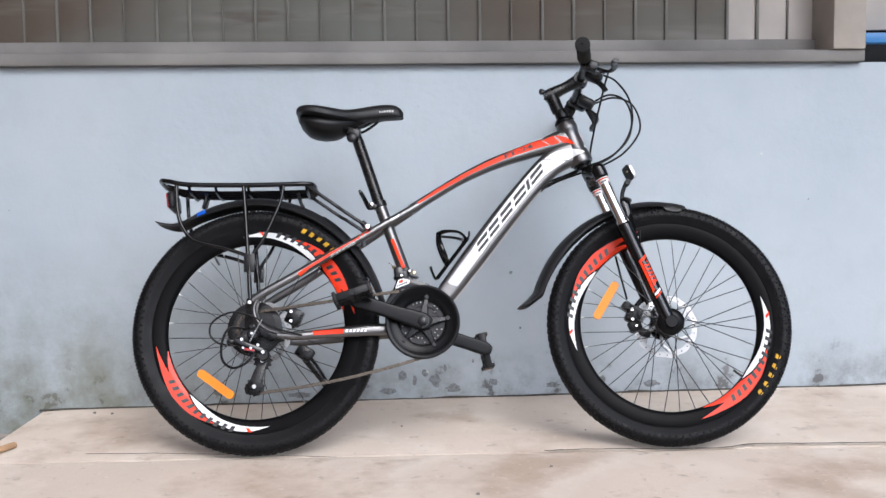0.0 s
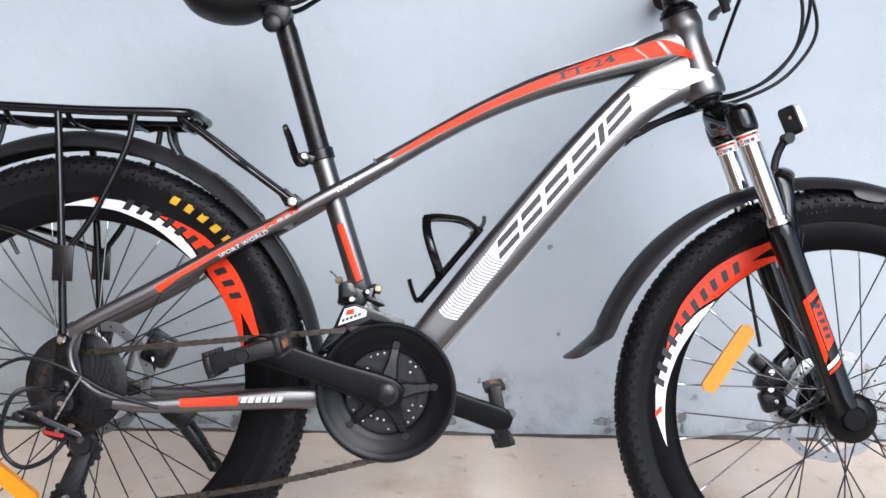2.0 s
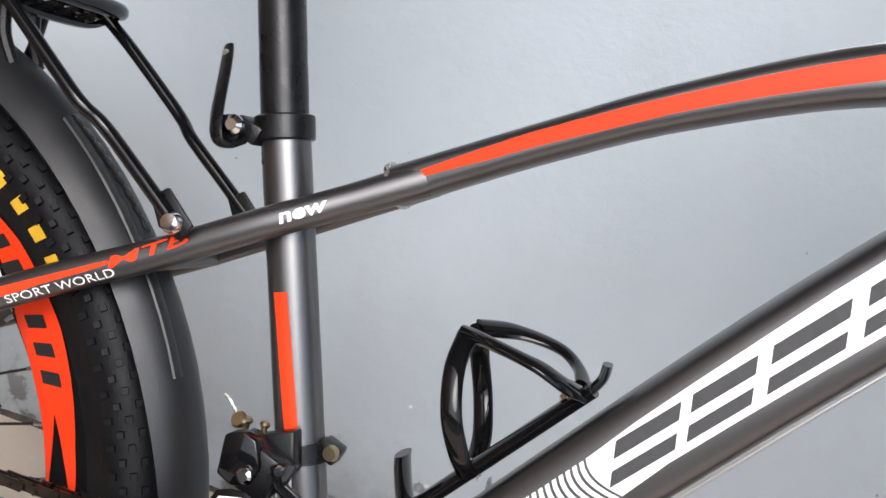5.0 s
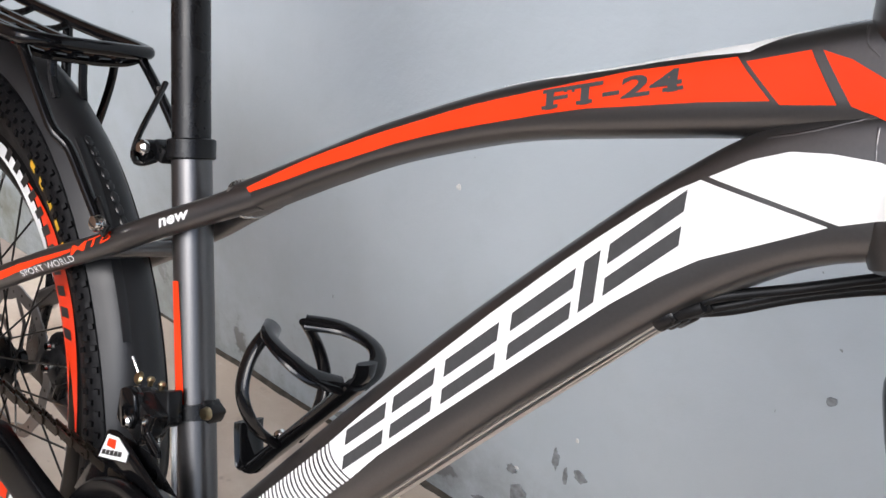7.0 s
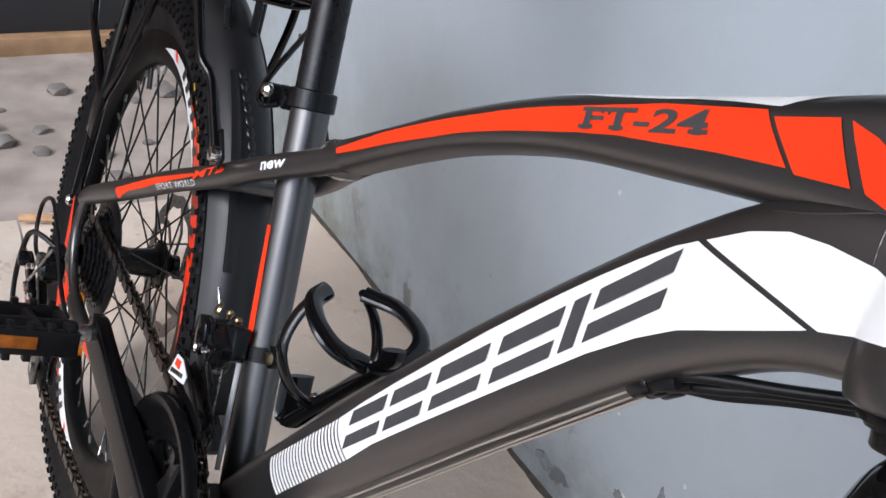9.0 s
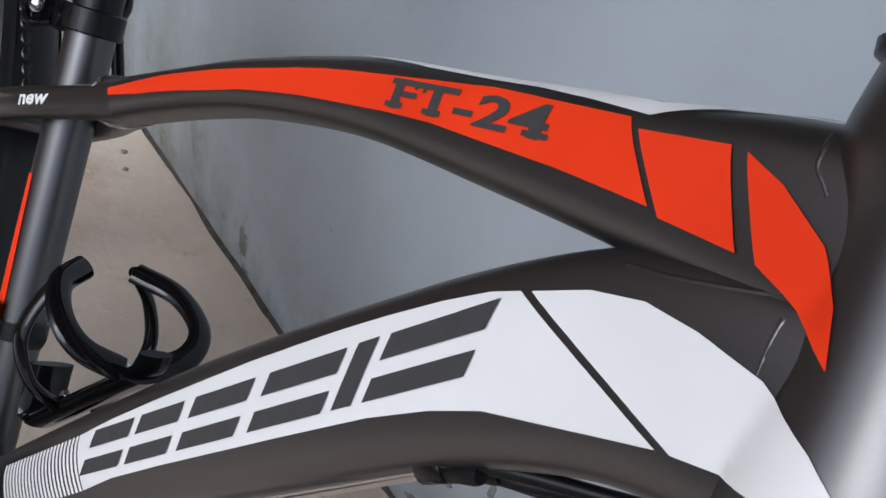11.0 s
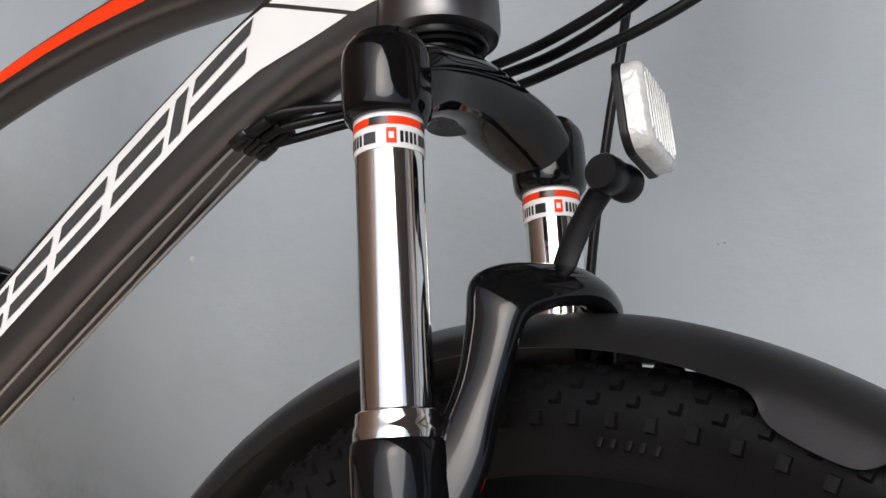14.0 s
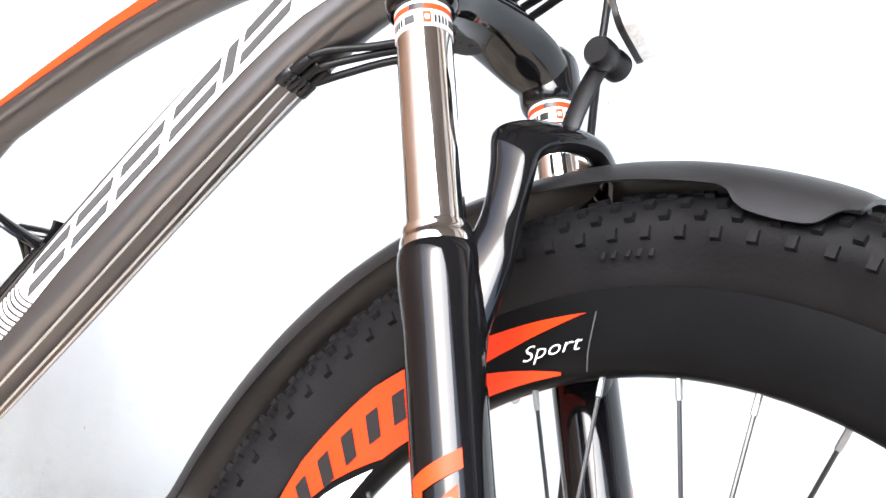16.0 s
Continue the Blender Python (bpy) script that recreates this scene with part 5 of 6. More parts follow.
def transmission():
    # chain in alternating plates, one mesh
    P = [Vector(p) for p in chain_path()]
    total, cum = 0.0, [0.0]
    for i in range(len(P)):
        total += (P[(i + 1) % len(P)] - P[i]).length
        cum.append(total)
    n = int(total / 0.0127)
    n -= n % 2

    def at(s):
        s %= total
        for i in range(len(P)):
            if cum[i + 1] >= s:
                return P[i].lerp(P[(i + 1) % len(P)], (s - cum[i]) / max(cum[i + 1] - cum[i], 1e-9))
        return P[0]

    bm = bmesh.new()
    for i in range(n):
        a, b = at(i * total / n), at((i + 1) * total / n)
        t = (b - a).normalized()
        side = Vector((0, 1, 0))
        side = (side - t * side.dot(t)).normalized()
        up = t.cross(side)
        off = 0.0032 if i % 2 else 0.0018
        for s in (-1, 1):
            loop = []
            for k in range(12):
                q = 2 * math.pi * k / 12
                cx = (1 if math.cos(q) >= 0 else -1) * 0.0058
                loop.append((cx + 0.0044 * math.cos(q), (0.0046 if abs(math.cos(q)) > 0.25 else 0.0029) * math.sin(q)))
            rings(bm, [[(a + b) / 2 + t * u + up * v + side * (s * (off + d)) for u, v in loop] for d in (0, 0.0011)])
        sweep(bm, [a - side * 0.0044, a + side * 0.0044], 0.0020, 8)
    ch = part("chain", bm, M_CHAIN, bike, "oiled steel roller chain")
    # chain wheel with guard ring
    bb = (BB[0], 0, BB[1])
    guard = part("chain_guard", lathe(bmesh.new(), [(0.0540, -0.0570), (0.0546, -0.0600), (0.0570, -0.0618), (0.0640, -0.0632), (0.0720, -0.0650), (0.0790, -0.0680), (0.0845, -0.0712), (0.0885, -0.0708), (0.0908, -0.0670), (0.0902, -0.0620), (0.086, -0.0600)], 96, bb, closed=True), M_GUARD, bike, "black plastic dished chain guard ring")
    for y, r, metal in ((-0.056, 0.084, M_DARKSTEEL), (-0.049, 0.066, M_DARKSTEEL), (-0.043, 0.049, M_DARKSTEEL)):
        bm = bmesh.new()
        loops = []
        n = int(r * 2 * math.pi / 0.0127) * 4
        for i in range(n):
            q = 2 * math.pi * i / n
            rr = r + (0.002 if i % 4 in (0, 1) else -0.002)
            loops.append([(bb[0] + p * math.cos(q), yy, bb[2] + p * math.sin(q)) for p, yy in ((r - (0.024 if r > 0.05 else 0.030), y - 0.001), (rr, y - 0.001), (rr, y + 0.001), (r - (0.024 if r > 0.05 else 0.030), y + 0.001))])
        rings(bm, loops, True)
        part("chainring", bm, metal, guard, "dark steel chainring" if r > 0.05 else "oily steel inner chainring")
    for k in range(5):
        q = radians(72 * k + 8)
        part("spider_arm", loft_arm(bb, q), M_BLACK, guard)
        part("ring_bolt", turned([(0.0045, 0), (0.005, 0.001), (0.005, 0.004)], (bb[0] + 0.062 * math.cos(q), -0.0630, bb[2] + 0.062 * math.sin(q)), (bb[0] + 0.062 * math.cos(q), -0.08, bb[2] + 0.062 * math.sin(q)), 10), M_DARKSTEEL, guard)
    # scattered bright bits added as glints on the inner rings, seen through the guard
    random.seed(14)
    for r, y, n, bits in ((0.0490, -0.0565, 34, M_NIPPLE), (0.0385, -0.0515, 27, M_NIPPLE)):
        for k in range(n):
            q = 2 * math.pi * k / n
            if random.random() < 0.45:
                continue
            bm = block((random.uniform(0.0022, 0.0040), 0.003, random.uniform(0.0025, 0.0042)), (0, 0, 0), 0.0006, pose(bb[0] + r * math.cos(q), y, bb[2] + r * math.sin(q), 0, -math.degrees(q), 0))
            part("ring_tooth", bm, bits, guard)
    part("hub_cap", turned([(0.0145, 0), (0.0175, 0.002), (0.0180, 0.008), (0.0165, 0.010), (0.0060, 0.0105)], (bb[0], -0.0680, bb[2]), (bb[0], -0.2, bb[2]), 28), M_BLACK, guard, "black domed crank hub cap")
    for s, ex, ez in ((-1, 0.2470, 0.3640), (1, 0.5710, 0.2600)):
        y0, y1 = s * 0.068, s * 0.090
        bm = bmesh.new()
        d = V(ex - bb[0], 0, ez - bb[2])
        rows = []
        for f, hw, th in ((-0.13, 0.012, 0.007), (-0.08, 0.018, 0.009), (0.0, 0.0215, 0.0105), (0.15, 0.0210, 0.010), (0.4, 0.0178, 0.0085), (0.7, 0.0170, 0.0075), (0.90, 0.0175, 0.007), (1.02, 0.0160, 0.007), (1.09, 0.008, 0.005)):
            rows.append((bb[0] + d.x * f, bb[2] + d.z * f, hw, th, y0 + (y1 - y0) * min(max(f, 0), 1)))
        arm = part("crank_arm", loft(rows, 32, 4, 6.0), M_GUARD, bike, "satin black crank arm")
        part("crank_bolt", turned([(0.012, 0), (0.0125, 0.002), (0.009, 0.004)], (bb[0], y0 + s * 0.0095, bb[2]), (bb[0], y0 + s * 0.05, bb[2]), 18), M_BLACK, arm)
        pedal(s, ex, ez)
    part("spindle", turned([(0.0085, 0), (0.0085, 0.14)], (bb[0], -0.07, bb[2]), (bb[0], 0.07, bb[2]), 16), M_STEEL, guard)
    # rear derailleur
    rd = part("rear_derailleur", turned([(0.012, 0), (0.0135, 0.002), (0.0135, 0.020), (0.0100, 0.023)], (0.004, -0.070, 0.286), (0.004, -0.2, 0.286), 22), M_BLACK, bike, "black rear derailleur with bright bolts")
    part("hanger_plate", plate([(-0.008, 0.300), (0.012, 0.300), (0.018, 0.284), (0.010, 0.270), (-0.030, 0.262), (-0.055, 0.258), (-0.060, 0.272), (-0.034, 0.280)], -0.086, -0.076, 0.003), M_BLACK, rd)
    part("link_plate", plate([(-0.052, 0.276), (-0.030, 0.276), (0.030, 0.252), (0.038, 0.240), (0.026, 0.236), (-0.020, 0.256), (-0.050, 0.262)], -0.099, -0.091, 0.0025), M_GLOSS, rd)
    part("link_plate", plate([(-0.030, 0.258), (-0.012, 0.262), (0.034, 0.242), (0.040, 0.230), (0.020, 0.228), (-0.020, 0.244)], -0.087, -0.078, 0.0025), M_BLACK, rd)
    part("cage_knuckle", turned([(0.0130, 0), (0.0145, 0.002), (0.0145, 0.022), (0.0120, 0.025)], (0.030, -0.073, 0.236), (0.030, -0.2, 0.236), 22), M_BLACK, rd)
    part("cable_clamp", block((0.016, 0.012, 0.010), (-0.046, -0.100, 0.268), 0.002, pose(0, 0, 0, 0, 18, 0)), M_BLACK, rd)
    for x, z, r in ((-0.045, 0.268, 0.0042), (-0.020, 0.273, 0.0046), (-0.016, 0.253, 0.0036), (0.002, 0.252, 0.0040), (0.019, 0.259, 0.0044), (0.031, 0.242, 0.0048), (0.004, 0.287, 0.0040)):
        part("bolt", turned([(r * 0.9, 0), (r, 0.001), (r * 0.8, 0.004)], (x, -0.0975, z), (x, -0.2, z), 10), M_CHROME, rd)
    part("maker_patch", plate([(-0.014, 0.2480), (0.010, 0.2440), (0.011, 0.2490), (-0.013, 0.2530)], -0.0998, -0.0990), M_REDLENS, rd)
    part("cable_end", sweep(bmesh.new(), [(0.026, -0.090, 0.321), (0.012, -0.094, 0.295), (-0.001, -0.100, 0.267)], 0.0016, 7), M_STEEL, rd, "bright bare cable end")
    for y in (-0.074, -0.057):
        part("cage_plate", plate([(0.040, 0.232), (0.030, 0.240), (0.020, 0.232), (-0.002, 0.180), (-0.016, 0.160), (-0.012, 0.146), (0.012, 0.142), (0.028, 0.154), (0.024, 0.176)], y - 0.0012, y + 0.0012, 0.0004), M_BLACK, rd)
    for x, z in ((0.008, 0.163), (0.026, 0.224)):
        bm = bmesh.new()
        loops = []
        for i in range(44):
            q = 2 * math.pi * i / 44
            rr = 0.0205 + (0.0025 if i % 4 in (0, 1) else -0.0015)
            loops.append([(x + p * math.cos(q), yy, z + p * math.sin(q)) for p, yy in ((0.004, -0.0685), (rr, -0.0675), (rr, -0.0635), (0.004, -0.0625))])
        rings(bm, loops, True)
        part("pulley", bm, M_PLASTIC, rd)
        part("bolt", turned([(0.005, 0), (0.005, 0.003)], (x, -0.0752, z), (x, -0.2, z), 10), M_STEEL, rd)
    part("derailleur_cable", rod([(0.120, -0.078, 0.283), (0.060, -0.082, 0.300), (0.0, -0.084, 0.330), (-0.050, -0.084, 0.340), (-0.092, -0.084, 0.318), (-0.098, -0.084, 0.288), (-0.080, -0.084, 0.268), (-0.058, -0.082, 0.262)], 0.0024, 8), M_PLASTIC, bike, "black looped gear cable")
    g = part("derailleur_guard", rod([(-0.012, -0.072, 0.300), (-0.050, -0.096, 0.300), (-0.066, -0.100, 0.265), (-0.064, -0.100, 0.225), (-0.040, -0.100, 0.206), (-0.010, -0.098, 0.216), (0.010, -0.09, 0.240)], 0.0030, 8), M_BLACK, bike, "black wire derailleur guard")
    # front derailleur
    fd = part("front_derailleur", plate([(0.348, 0.445), (0.373, 0.457), (0.380, 0.434), (0.376, 0.428), (0.360, 0.430), (0.349, 0.432)], -0.030, -0.017, 0.002), M_BLACK, bike, "black front derailleur with brass screws and sticker")
    part("band", along(lathe(bmesh.new(), [(0.0154, 0), (0.0178, 0), (0.0178, 0.012), (0.0154, 0.012)], 32, axis="z", closed=True), V(0.3715, 0, 0.4310), V(0.3680, 0, 0.4410)), M_BLACK, fd)
    part("band_lug", block((0.014, 0.014, 0.012), (0.3875, 0.002, 0.4430), 0.002, pose(0, 0, 0, 0, 17, 0)), M_BLACK, fd)
    part("band_bolt", turned([(0.0048, 0), (0.0052, 0.001), (0.0042, 0.005)], (0.3905, -0.004, 0.4440), (0.3905, -0.05, 0.4440), 12), M_GOLD, fd)
    part("cage_plate", plate([(0.315, 0.352), (0.326, 0.374), (0.338, 0.394), (0.348, 0.4190), (0.356, 0.4225), (0.366, 0.4235), (0.384, 0.4185), (0.405, 0.4120), (0.428, 0.4050), (0.430, 0.3960), (0.395, 0.3960), (0.360, 0.3820), (0.335, 0.3600)], -0.0580, -0.0560, 0.0006), M_GLOSS, fd)
    part("inner_plate", plate([(0.318, 0.360), (0.338, 0.392), (0.352, 0.412), (0.384, 0.4160), (0.425, 0.4020), (0.395, 0.3960), (0.360, 0.3820), (0.335, 0.3660)], -0.0450, -0.0435, 0.0004), M_BLACK, fd)
    part("outer_link", plate([(0.340, 0.4470), (0.345, 0.4510), (0.351, 0.4530), (0.360, 0.4510), (0.366, 0.4360), (0.362, 0.4240), (0.352, 0.4200), (0.341, 0.4240)], -0.0490, -0.0400, 0.0018), M_GLOSS, fd)
    part("inner_link", plate([(0.346, 0.446), (0.356, 0.450), (0.372, 0.440), (0.378, 0.426), (0.372, 0.416), (0.356, 0.416), (0.347, 0.428)], -0.0395, -0.0310, 0.002), M_BLACK, fd)
    part("body", block((0.034, 0.022, 0.030), (0.3585, -0.0345, 0.4315), 0.004, pose(0, 0, 0, 0, 17, 0)), M_BLACK, fd)
    part("cable_lever", plate([(0.372, 0.4400), (0.378, 0.4440), (0.387, 0.4460), (0.3845, 0.4330), (0.4005, 0.4270), (0.4030, 0.4220), (0.394, 0.4200), (0.378, 0.4280)], -0.0500, -0.0460, 0.0010), M_GLOSS, fd)
    part("link_bolt", turned([(0.0042, 0), (0.0048, 0.001), (0.0048, 0.003), (0.0030, 0.0045)], (0.3593, -0.0488, 0.4298), (0.3593, -0.2, 0.4298), 16), M_CHROME, fd)
    part("lever_bolt", turned([(0.0030, 0), (0.0034, 0.001), (0.0025, 0.0035)], (0.3790, -0.0498, 0.4400), (0.3790, -0.2, 0.4400), 12), M_CHROME, fd)
    part("sticker", plate([(0.3433, 0.3949), (0.3508, 0.4168), (0.3640, 0.4207), (0.3796, 0.4158), (0.3786, 0.4082)], -0.0590, -0.0583), M_WHITE, fd, "white and red maker's sticker without letters")
    part("sticker_mark", plate([(0.3520, 0.4085), (0.3535, 0.4150), (0.3630, 0.4180), (0.3630, 0.4108)], -0.0596, -0.0588), M_RED, fd)
    for k in range(5):
        x, z = 0.3472 + k * 0.0052, 0.3990 + k * 0.0021
        part("sticker_mark", plate([(x, z), (x + 0.0006, z + 0.0042), (x + 0.0042, z + 0.0058), (x + 0.0040, z + 0.0016)], -0.0596, -0.0588), M_INKBLACK, fd)
    for x, y in ((0.3413, -0.0241), (0.3512, -0.0205)):
        part("limit_screw", turned([(0.0020, 0), (0.0020, 0.0085), (0.0031, 0.0090), (0.0034, 0.0105), (0.0022, 0.0122)], (x, y, 0.4410), (x - 0.001, y, 0.5), 12), M_GOLD, fd, "small brass screw")
    part("anchor_washer", turned([(0.0050, 0), (0.0054, 0.001), (0.0040, 0.003)], (0.3400, -0.0330, 0.4530), (0.3340, -0.0600, 0.4630), 14), M_GOLD, fd)
    part("cable_wire", rod([(0.3270, -0.034, 0.4650), (0.3330, -0.034, 0.4610), (0.3385, -0.033, 0.4540), (0.3410, -0.033, 0.4480)], 0.0011, 6), M_STEEL, fd)
    part("cable_wire", sweep(bmesh.new(), [(0.369, -0.030, 0.429), (0.385, -0.030, 0.372)], 0.0010, 6), M_STEEL, fd)
    part("white_housing", sweep(bmesh.new(), [(0.372, -0.0185, 0.428), (0.398, -0.0190, 0.345)], 0.0022, 8), M_WHITE, bike, "short white cable liner")


def loft_arm(bb, q):
    c, s = math.cos(q), math.sin(q)
    bm = bmesh.new()
    P = [(0.010, 0.0130, -0.0660), (0.024, 0.0100, -0.0655), (0.040, 0.0068, -0.0640), (0.056, 0.0060, -0.0625), (0.062, 0.0050, -0.0610)]
    loops = []
    for r, w, y in P:
        o = Vector((bb[0] + r * c, 0, bb[2] + r * s))
        t = Vector((-s, 0, c))
        loops.append([o + t * w + Vector((0, y + 0.002, 0)), o + t * (w - 0.002) + Vector((0, y, 0)), o - t * (w - 0.002) + Vector((0, y, 0)), o - t * w + Vector((0, y + 0.002, 0)), o - t * w + Vector((0, -0.0540, 0)), o + t * w + Vector((0, -0.0540, 0))])
    rings(bm, loops)
    return bm


def pedal(s, x, z):
    tilt = -18 if s < 0 else 78
    m = pose(x, 0, z, 0, tilt, 0)
    p = part("pedal", turned([(0.0085, 0), (0.0095, 0.004), (0.0095, 0.092), (0.007, 0.098)], m @ V(0, s * 0.108, 0), m @ V(0, s * 0.2, 0), 20), M_PLASTIC, bike, "black plastic platform pedal with dimmed orange reflectors")
    for dx in (-0.041, 0.041):
        bm = block((0.010, 0.090, 0.022), (dx, s * 0.159, 0), 0.003)
        bmesh.ops.transform(bm, matrix=m, verts=bm.verts[:])
        part("pedal_rail", bm, M_PLASTIC, p)
        # reflector strip with its shaded look put into the colour
        bm = block((0.003, 0.040, 0.010), (dx + math.copysign(0.0045, dx), s * 0.166, 0), 0.001)
        bmesh.ops.transform(bm, matrix=m, verts=bm.verts[:])
        part("pedal_reflector", bm, M_PEDALLENS, p, "orange reflector strip, dimmed in its colour")
        # teeth along the rail
        for k in range(6):
            for dz in (-0.0125, 0.0125):
                bm = block((0.009, 0.006, 0.006), (dx, s * (0.122 + 0.015 * k), dz), 0.001)
                bmesh.ops.transform(bm, matrix=m, verts=bm.verts[:])
                part("grip_tooth", bm, M_PLASTIC, p)
    for dy in (0.117, 0.142, 0.178, 0.200):
        bm = block((0.084, 0.007, 0.018), (0, s * dy, 0), 0.002)
        bmesh.ops.transform(bm, matrix=m, verts=bm.verts[:])
        part("pedal_bar", bm, M_PLASTIC, p)
    part("pedal_axle", turned([(0.007, 0), (0.007, 0.026)], m @ V(0, s * 0.085, 0), m @ V(0, s * 0.2, 0), 14), M_STEEL, p)


transmission()


def fender_mesh(cx, rows, n=12, side=0.0):
    """A mudguard: rows of angle, radius, half width, drop of the sides[, height of the side lip]; side shifts it off the wheel's plane."""
    bm = bmesh.new()
    S = spline([tuple(r) + (0.0,) * (5 - len(r)) for r in rows], 5)
    loops = []
    for a, r, w, d, lip in [tuple(s) for s in S]:
        out = Vector((math.cos(radians(a)), 0, math.sin(radians(a))))
        c = V(cx, side, R_TYRE)
        outer = [c + out * (r - d - lip) + V(0, -w * 1.06, 0)]
        inner = [c + out * (r - d - lip) + V(0, -w * 1.06 + 0.0016, 0)]
        for j in range(n + 1):
            u = -1 + 2 * j / n
            rr = r - d * abs(u) ** 2.4
            outer.append(c + out * rr + V(0, w * u, 0))
            inner.append(c + out * (rr - 0.0022) + V(0, w * u * 0.94, 0))
        outer.append(c + out * (r - d - lip) + V(0, w * 1.06, 0))
        inner.append(c + out * (r - d - lip) + V(0, w * 1.06 - 0.0016, 0))
        loops.append(outer + inner[::-1])
    rings(bm, loops)
    return bm


def fenders_and_rack():
    rows = [(78.6, 0.3058, 0.0255, 0.0105, 0.001), (79.8, 0.3072, 0.0280, 0.0125, 0.003), (81.4, 0.3084, 0.0290, 0.0142, 0.0095), (84.0, 0.3099, 0.0292, 0.0150, 0.0115), (87.0, 0.3117, 0.0292, 0.0153, 0.0110), (88.4, 0.3125, 0.0290, 0.0153, 0.0085), (89.8, 0.3133, 0.0288, 0.0153, 0.0025),
            (93.0, 0.3151, 0.0288, 0.0153, 0.0020), (100.0, 0.3188, 0.0288, 0.0150, 0.0025), (108.0, 0.3218, 0.0288, 0.0140, 0.0040), (118.0, 0.3262, 0.0290, 0.0130, 0.0070), (130.0, 0.3322, 0.0295, 0.0150, 0.0090), (145.0, 0.3385, 0.0305, 0.0180, 0.0090), (158.0, 0.3420, 0.0310, 0.0170, 0.0090),
            (164.0, 0.3440, 0.0320, 0.0170, 0.0090), (166.5, 0.3500, 0.0325, 0.0140, 0.0080), (169.0, 0.3600, 0.0330, 0.0100, 0.0090), (170.8, 0.3690, 0.0320, 0.0070, 0.0100), (171.8, 0.3755, 0.0270, 0.0040, 0.0080), (172.2, 0.3775, 0.0180, 0.0020, 0.0040)]
    ff = part("front_fender", fender_mesh(BASE, rows, side=0.0165), M_FENDER, bike, "black plastic front mudguard")
    rib = [(118, 0.3268, 0.008, 0.001), (130, 0.3329, 0.009, 0.001), (145, 0.3392, 0.009, 0.001), (158, 0.3427, 0.009, 0.001), (163, 0.3442, 0.008, 0.001)]
    part("fender_rib", fender_mesh(BASE, rib, 6, 0.0165), M_FENDER, ff)
    rf = part("rear_fender", fender_mesh(0.0, [(6, 0.3230, 0.022, 0.004), (10, 0.3240, 0.027, 0.010), (25, 0.3245, 0.0285, 0.018), (45, 0.3260, 0.029, 0.021), (65, 0.3310, 0.0295, 0.022), (90, 0.3370, 0.030, 0.022), (110, 0.3375, 0.0305, 0.020), (122, 0.3375, 0.031, 0.014, 0.002), (126.5, 0.3420, 0.032, 0.008, 0.007), (129.5, 0.354, 0.032, 0.006, 0.008), (132.0, 0.372, 0.028, 0.003, 0.006), (132.8, 0.380, 0.020, 0.001, 0.003)]), M_FENDER, bike, "black plastic rear mudguard")
    for k in range(8):
        deg = 45.5 + k * 2.0
        a, y = radians(deg), 0.001 - k * 0.0010
        rr = float(np.interp(deg, [25, 45, 65], [0.3245, 0.3260, 0.3310])) + 0.0003
        c = V(rr * math.cos(a), y, R_TYRE + rr * math.sin(a))
        bm = lathe(bmesh.new(), [(0.0001, 0.0012), (0.0035, 0.0010), (0.0046, 0.0)], 12, axis="z")
        bmesh.ops.scale(bm, vec=(0.8, 1.3, 1), verts=bm.verts[:])
        along(bm, c, c + V(math.cos(a), 0, math.sin(a)))
        part("vent_dimple", bm, M_INKBLACK, rf)
    part("fender_rib", fender_mesh(0.0, [(28, 0.3242, 0.004, 0.001), (45, 0.3262, 0.0045, 0.001), (60, 0.3302, 0.004, 0.001)], 6), M_FENDER, rf).matrix_basis = pose(0, -0.0130, 0)
    # blue tape on the mudguard
    part("tape", fender_mesh(0.0, [(113.5, 0.3385, 0.0312, 0.0155), (117.5, 0.3385, 0.0312, 0.0155)]), M_BLUE, rf, "bright blue tape wrap")
    # rack
    z = 0.660
    outline = [(0.142, 0.0, z + 0.004), (0.140, -0.045, z + 0.004), (0.115, -0.061, z + 0.003), (0.0, -0.063, z + 0.001), (-0.16, -0.063, z + 0.004), (-0.215, -0.060, z + 0.014), (-0.238, -0.040, z + 0.021), (-0.242, 0, z + 0.022)]
    full = outline + [(x, -y, zz) for x, y, zz in outline[::-1][1:-1]]
    rack = part("luggage_rack", sweep(bmesh.new(), spline(full, 5, True), 0.0062, 10, True), M_GLOSS, bike, "gloss black tubular rear carrier")
    for y in (-0.030, -0.010, 0.010, 0.030):
        part("deck_rod", rod([(0.138, y, z - 0.002), (0.10, y, z - 0.008), (-0.15, y, z - 0.006), (-0.225, y, z + 0.012)], 0.0036, 8), M_GLOSS, rack)
    for x in (0.125, 0.060, -0.020, -0.100, -0.165):
        part("cross_bar", rod([(x, -0.061, z), (x, -0.035, z - 0.010), (x, 0.035, z - 0.010), (x, 0.061, z)], 0.0038, 8), M_GLOSS, rack)
    for s in (-1, 1):
        part("front_strut", rod([(0.126, s * 0.054, 0.658), (0.150, s * 0.056, 0.642), (0.185, s * 0.057, 0.617), (0.203, s * 0.056, 0.604), (0.218, s * 0.049, 0.594), (0.250, s * 0.0485, 0.572), (0.275, s * 0.0485, 0.5545)], 0.0045, 10), M_GLOSS, rack, "slim forward stay rod")
        part("mount_tab", plate([(0.266, 0.548), (0.256, 0.564), (0.266, 0.572), (0.287, 0.555), (0.282, 0.544)], s * 0.0445, s * 0.0475, 0.001), M_BLACK, rack)
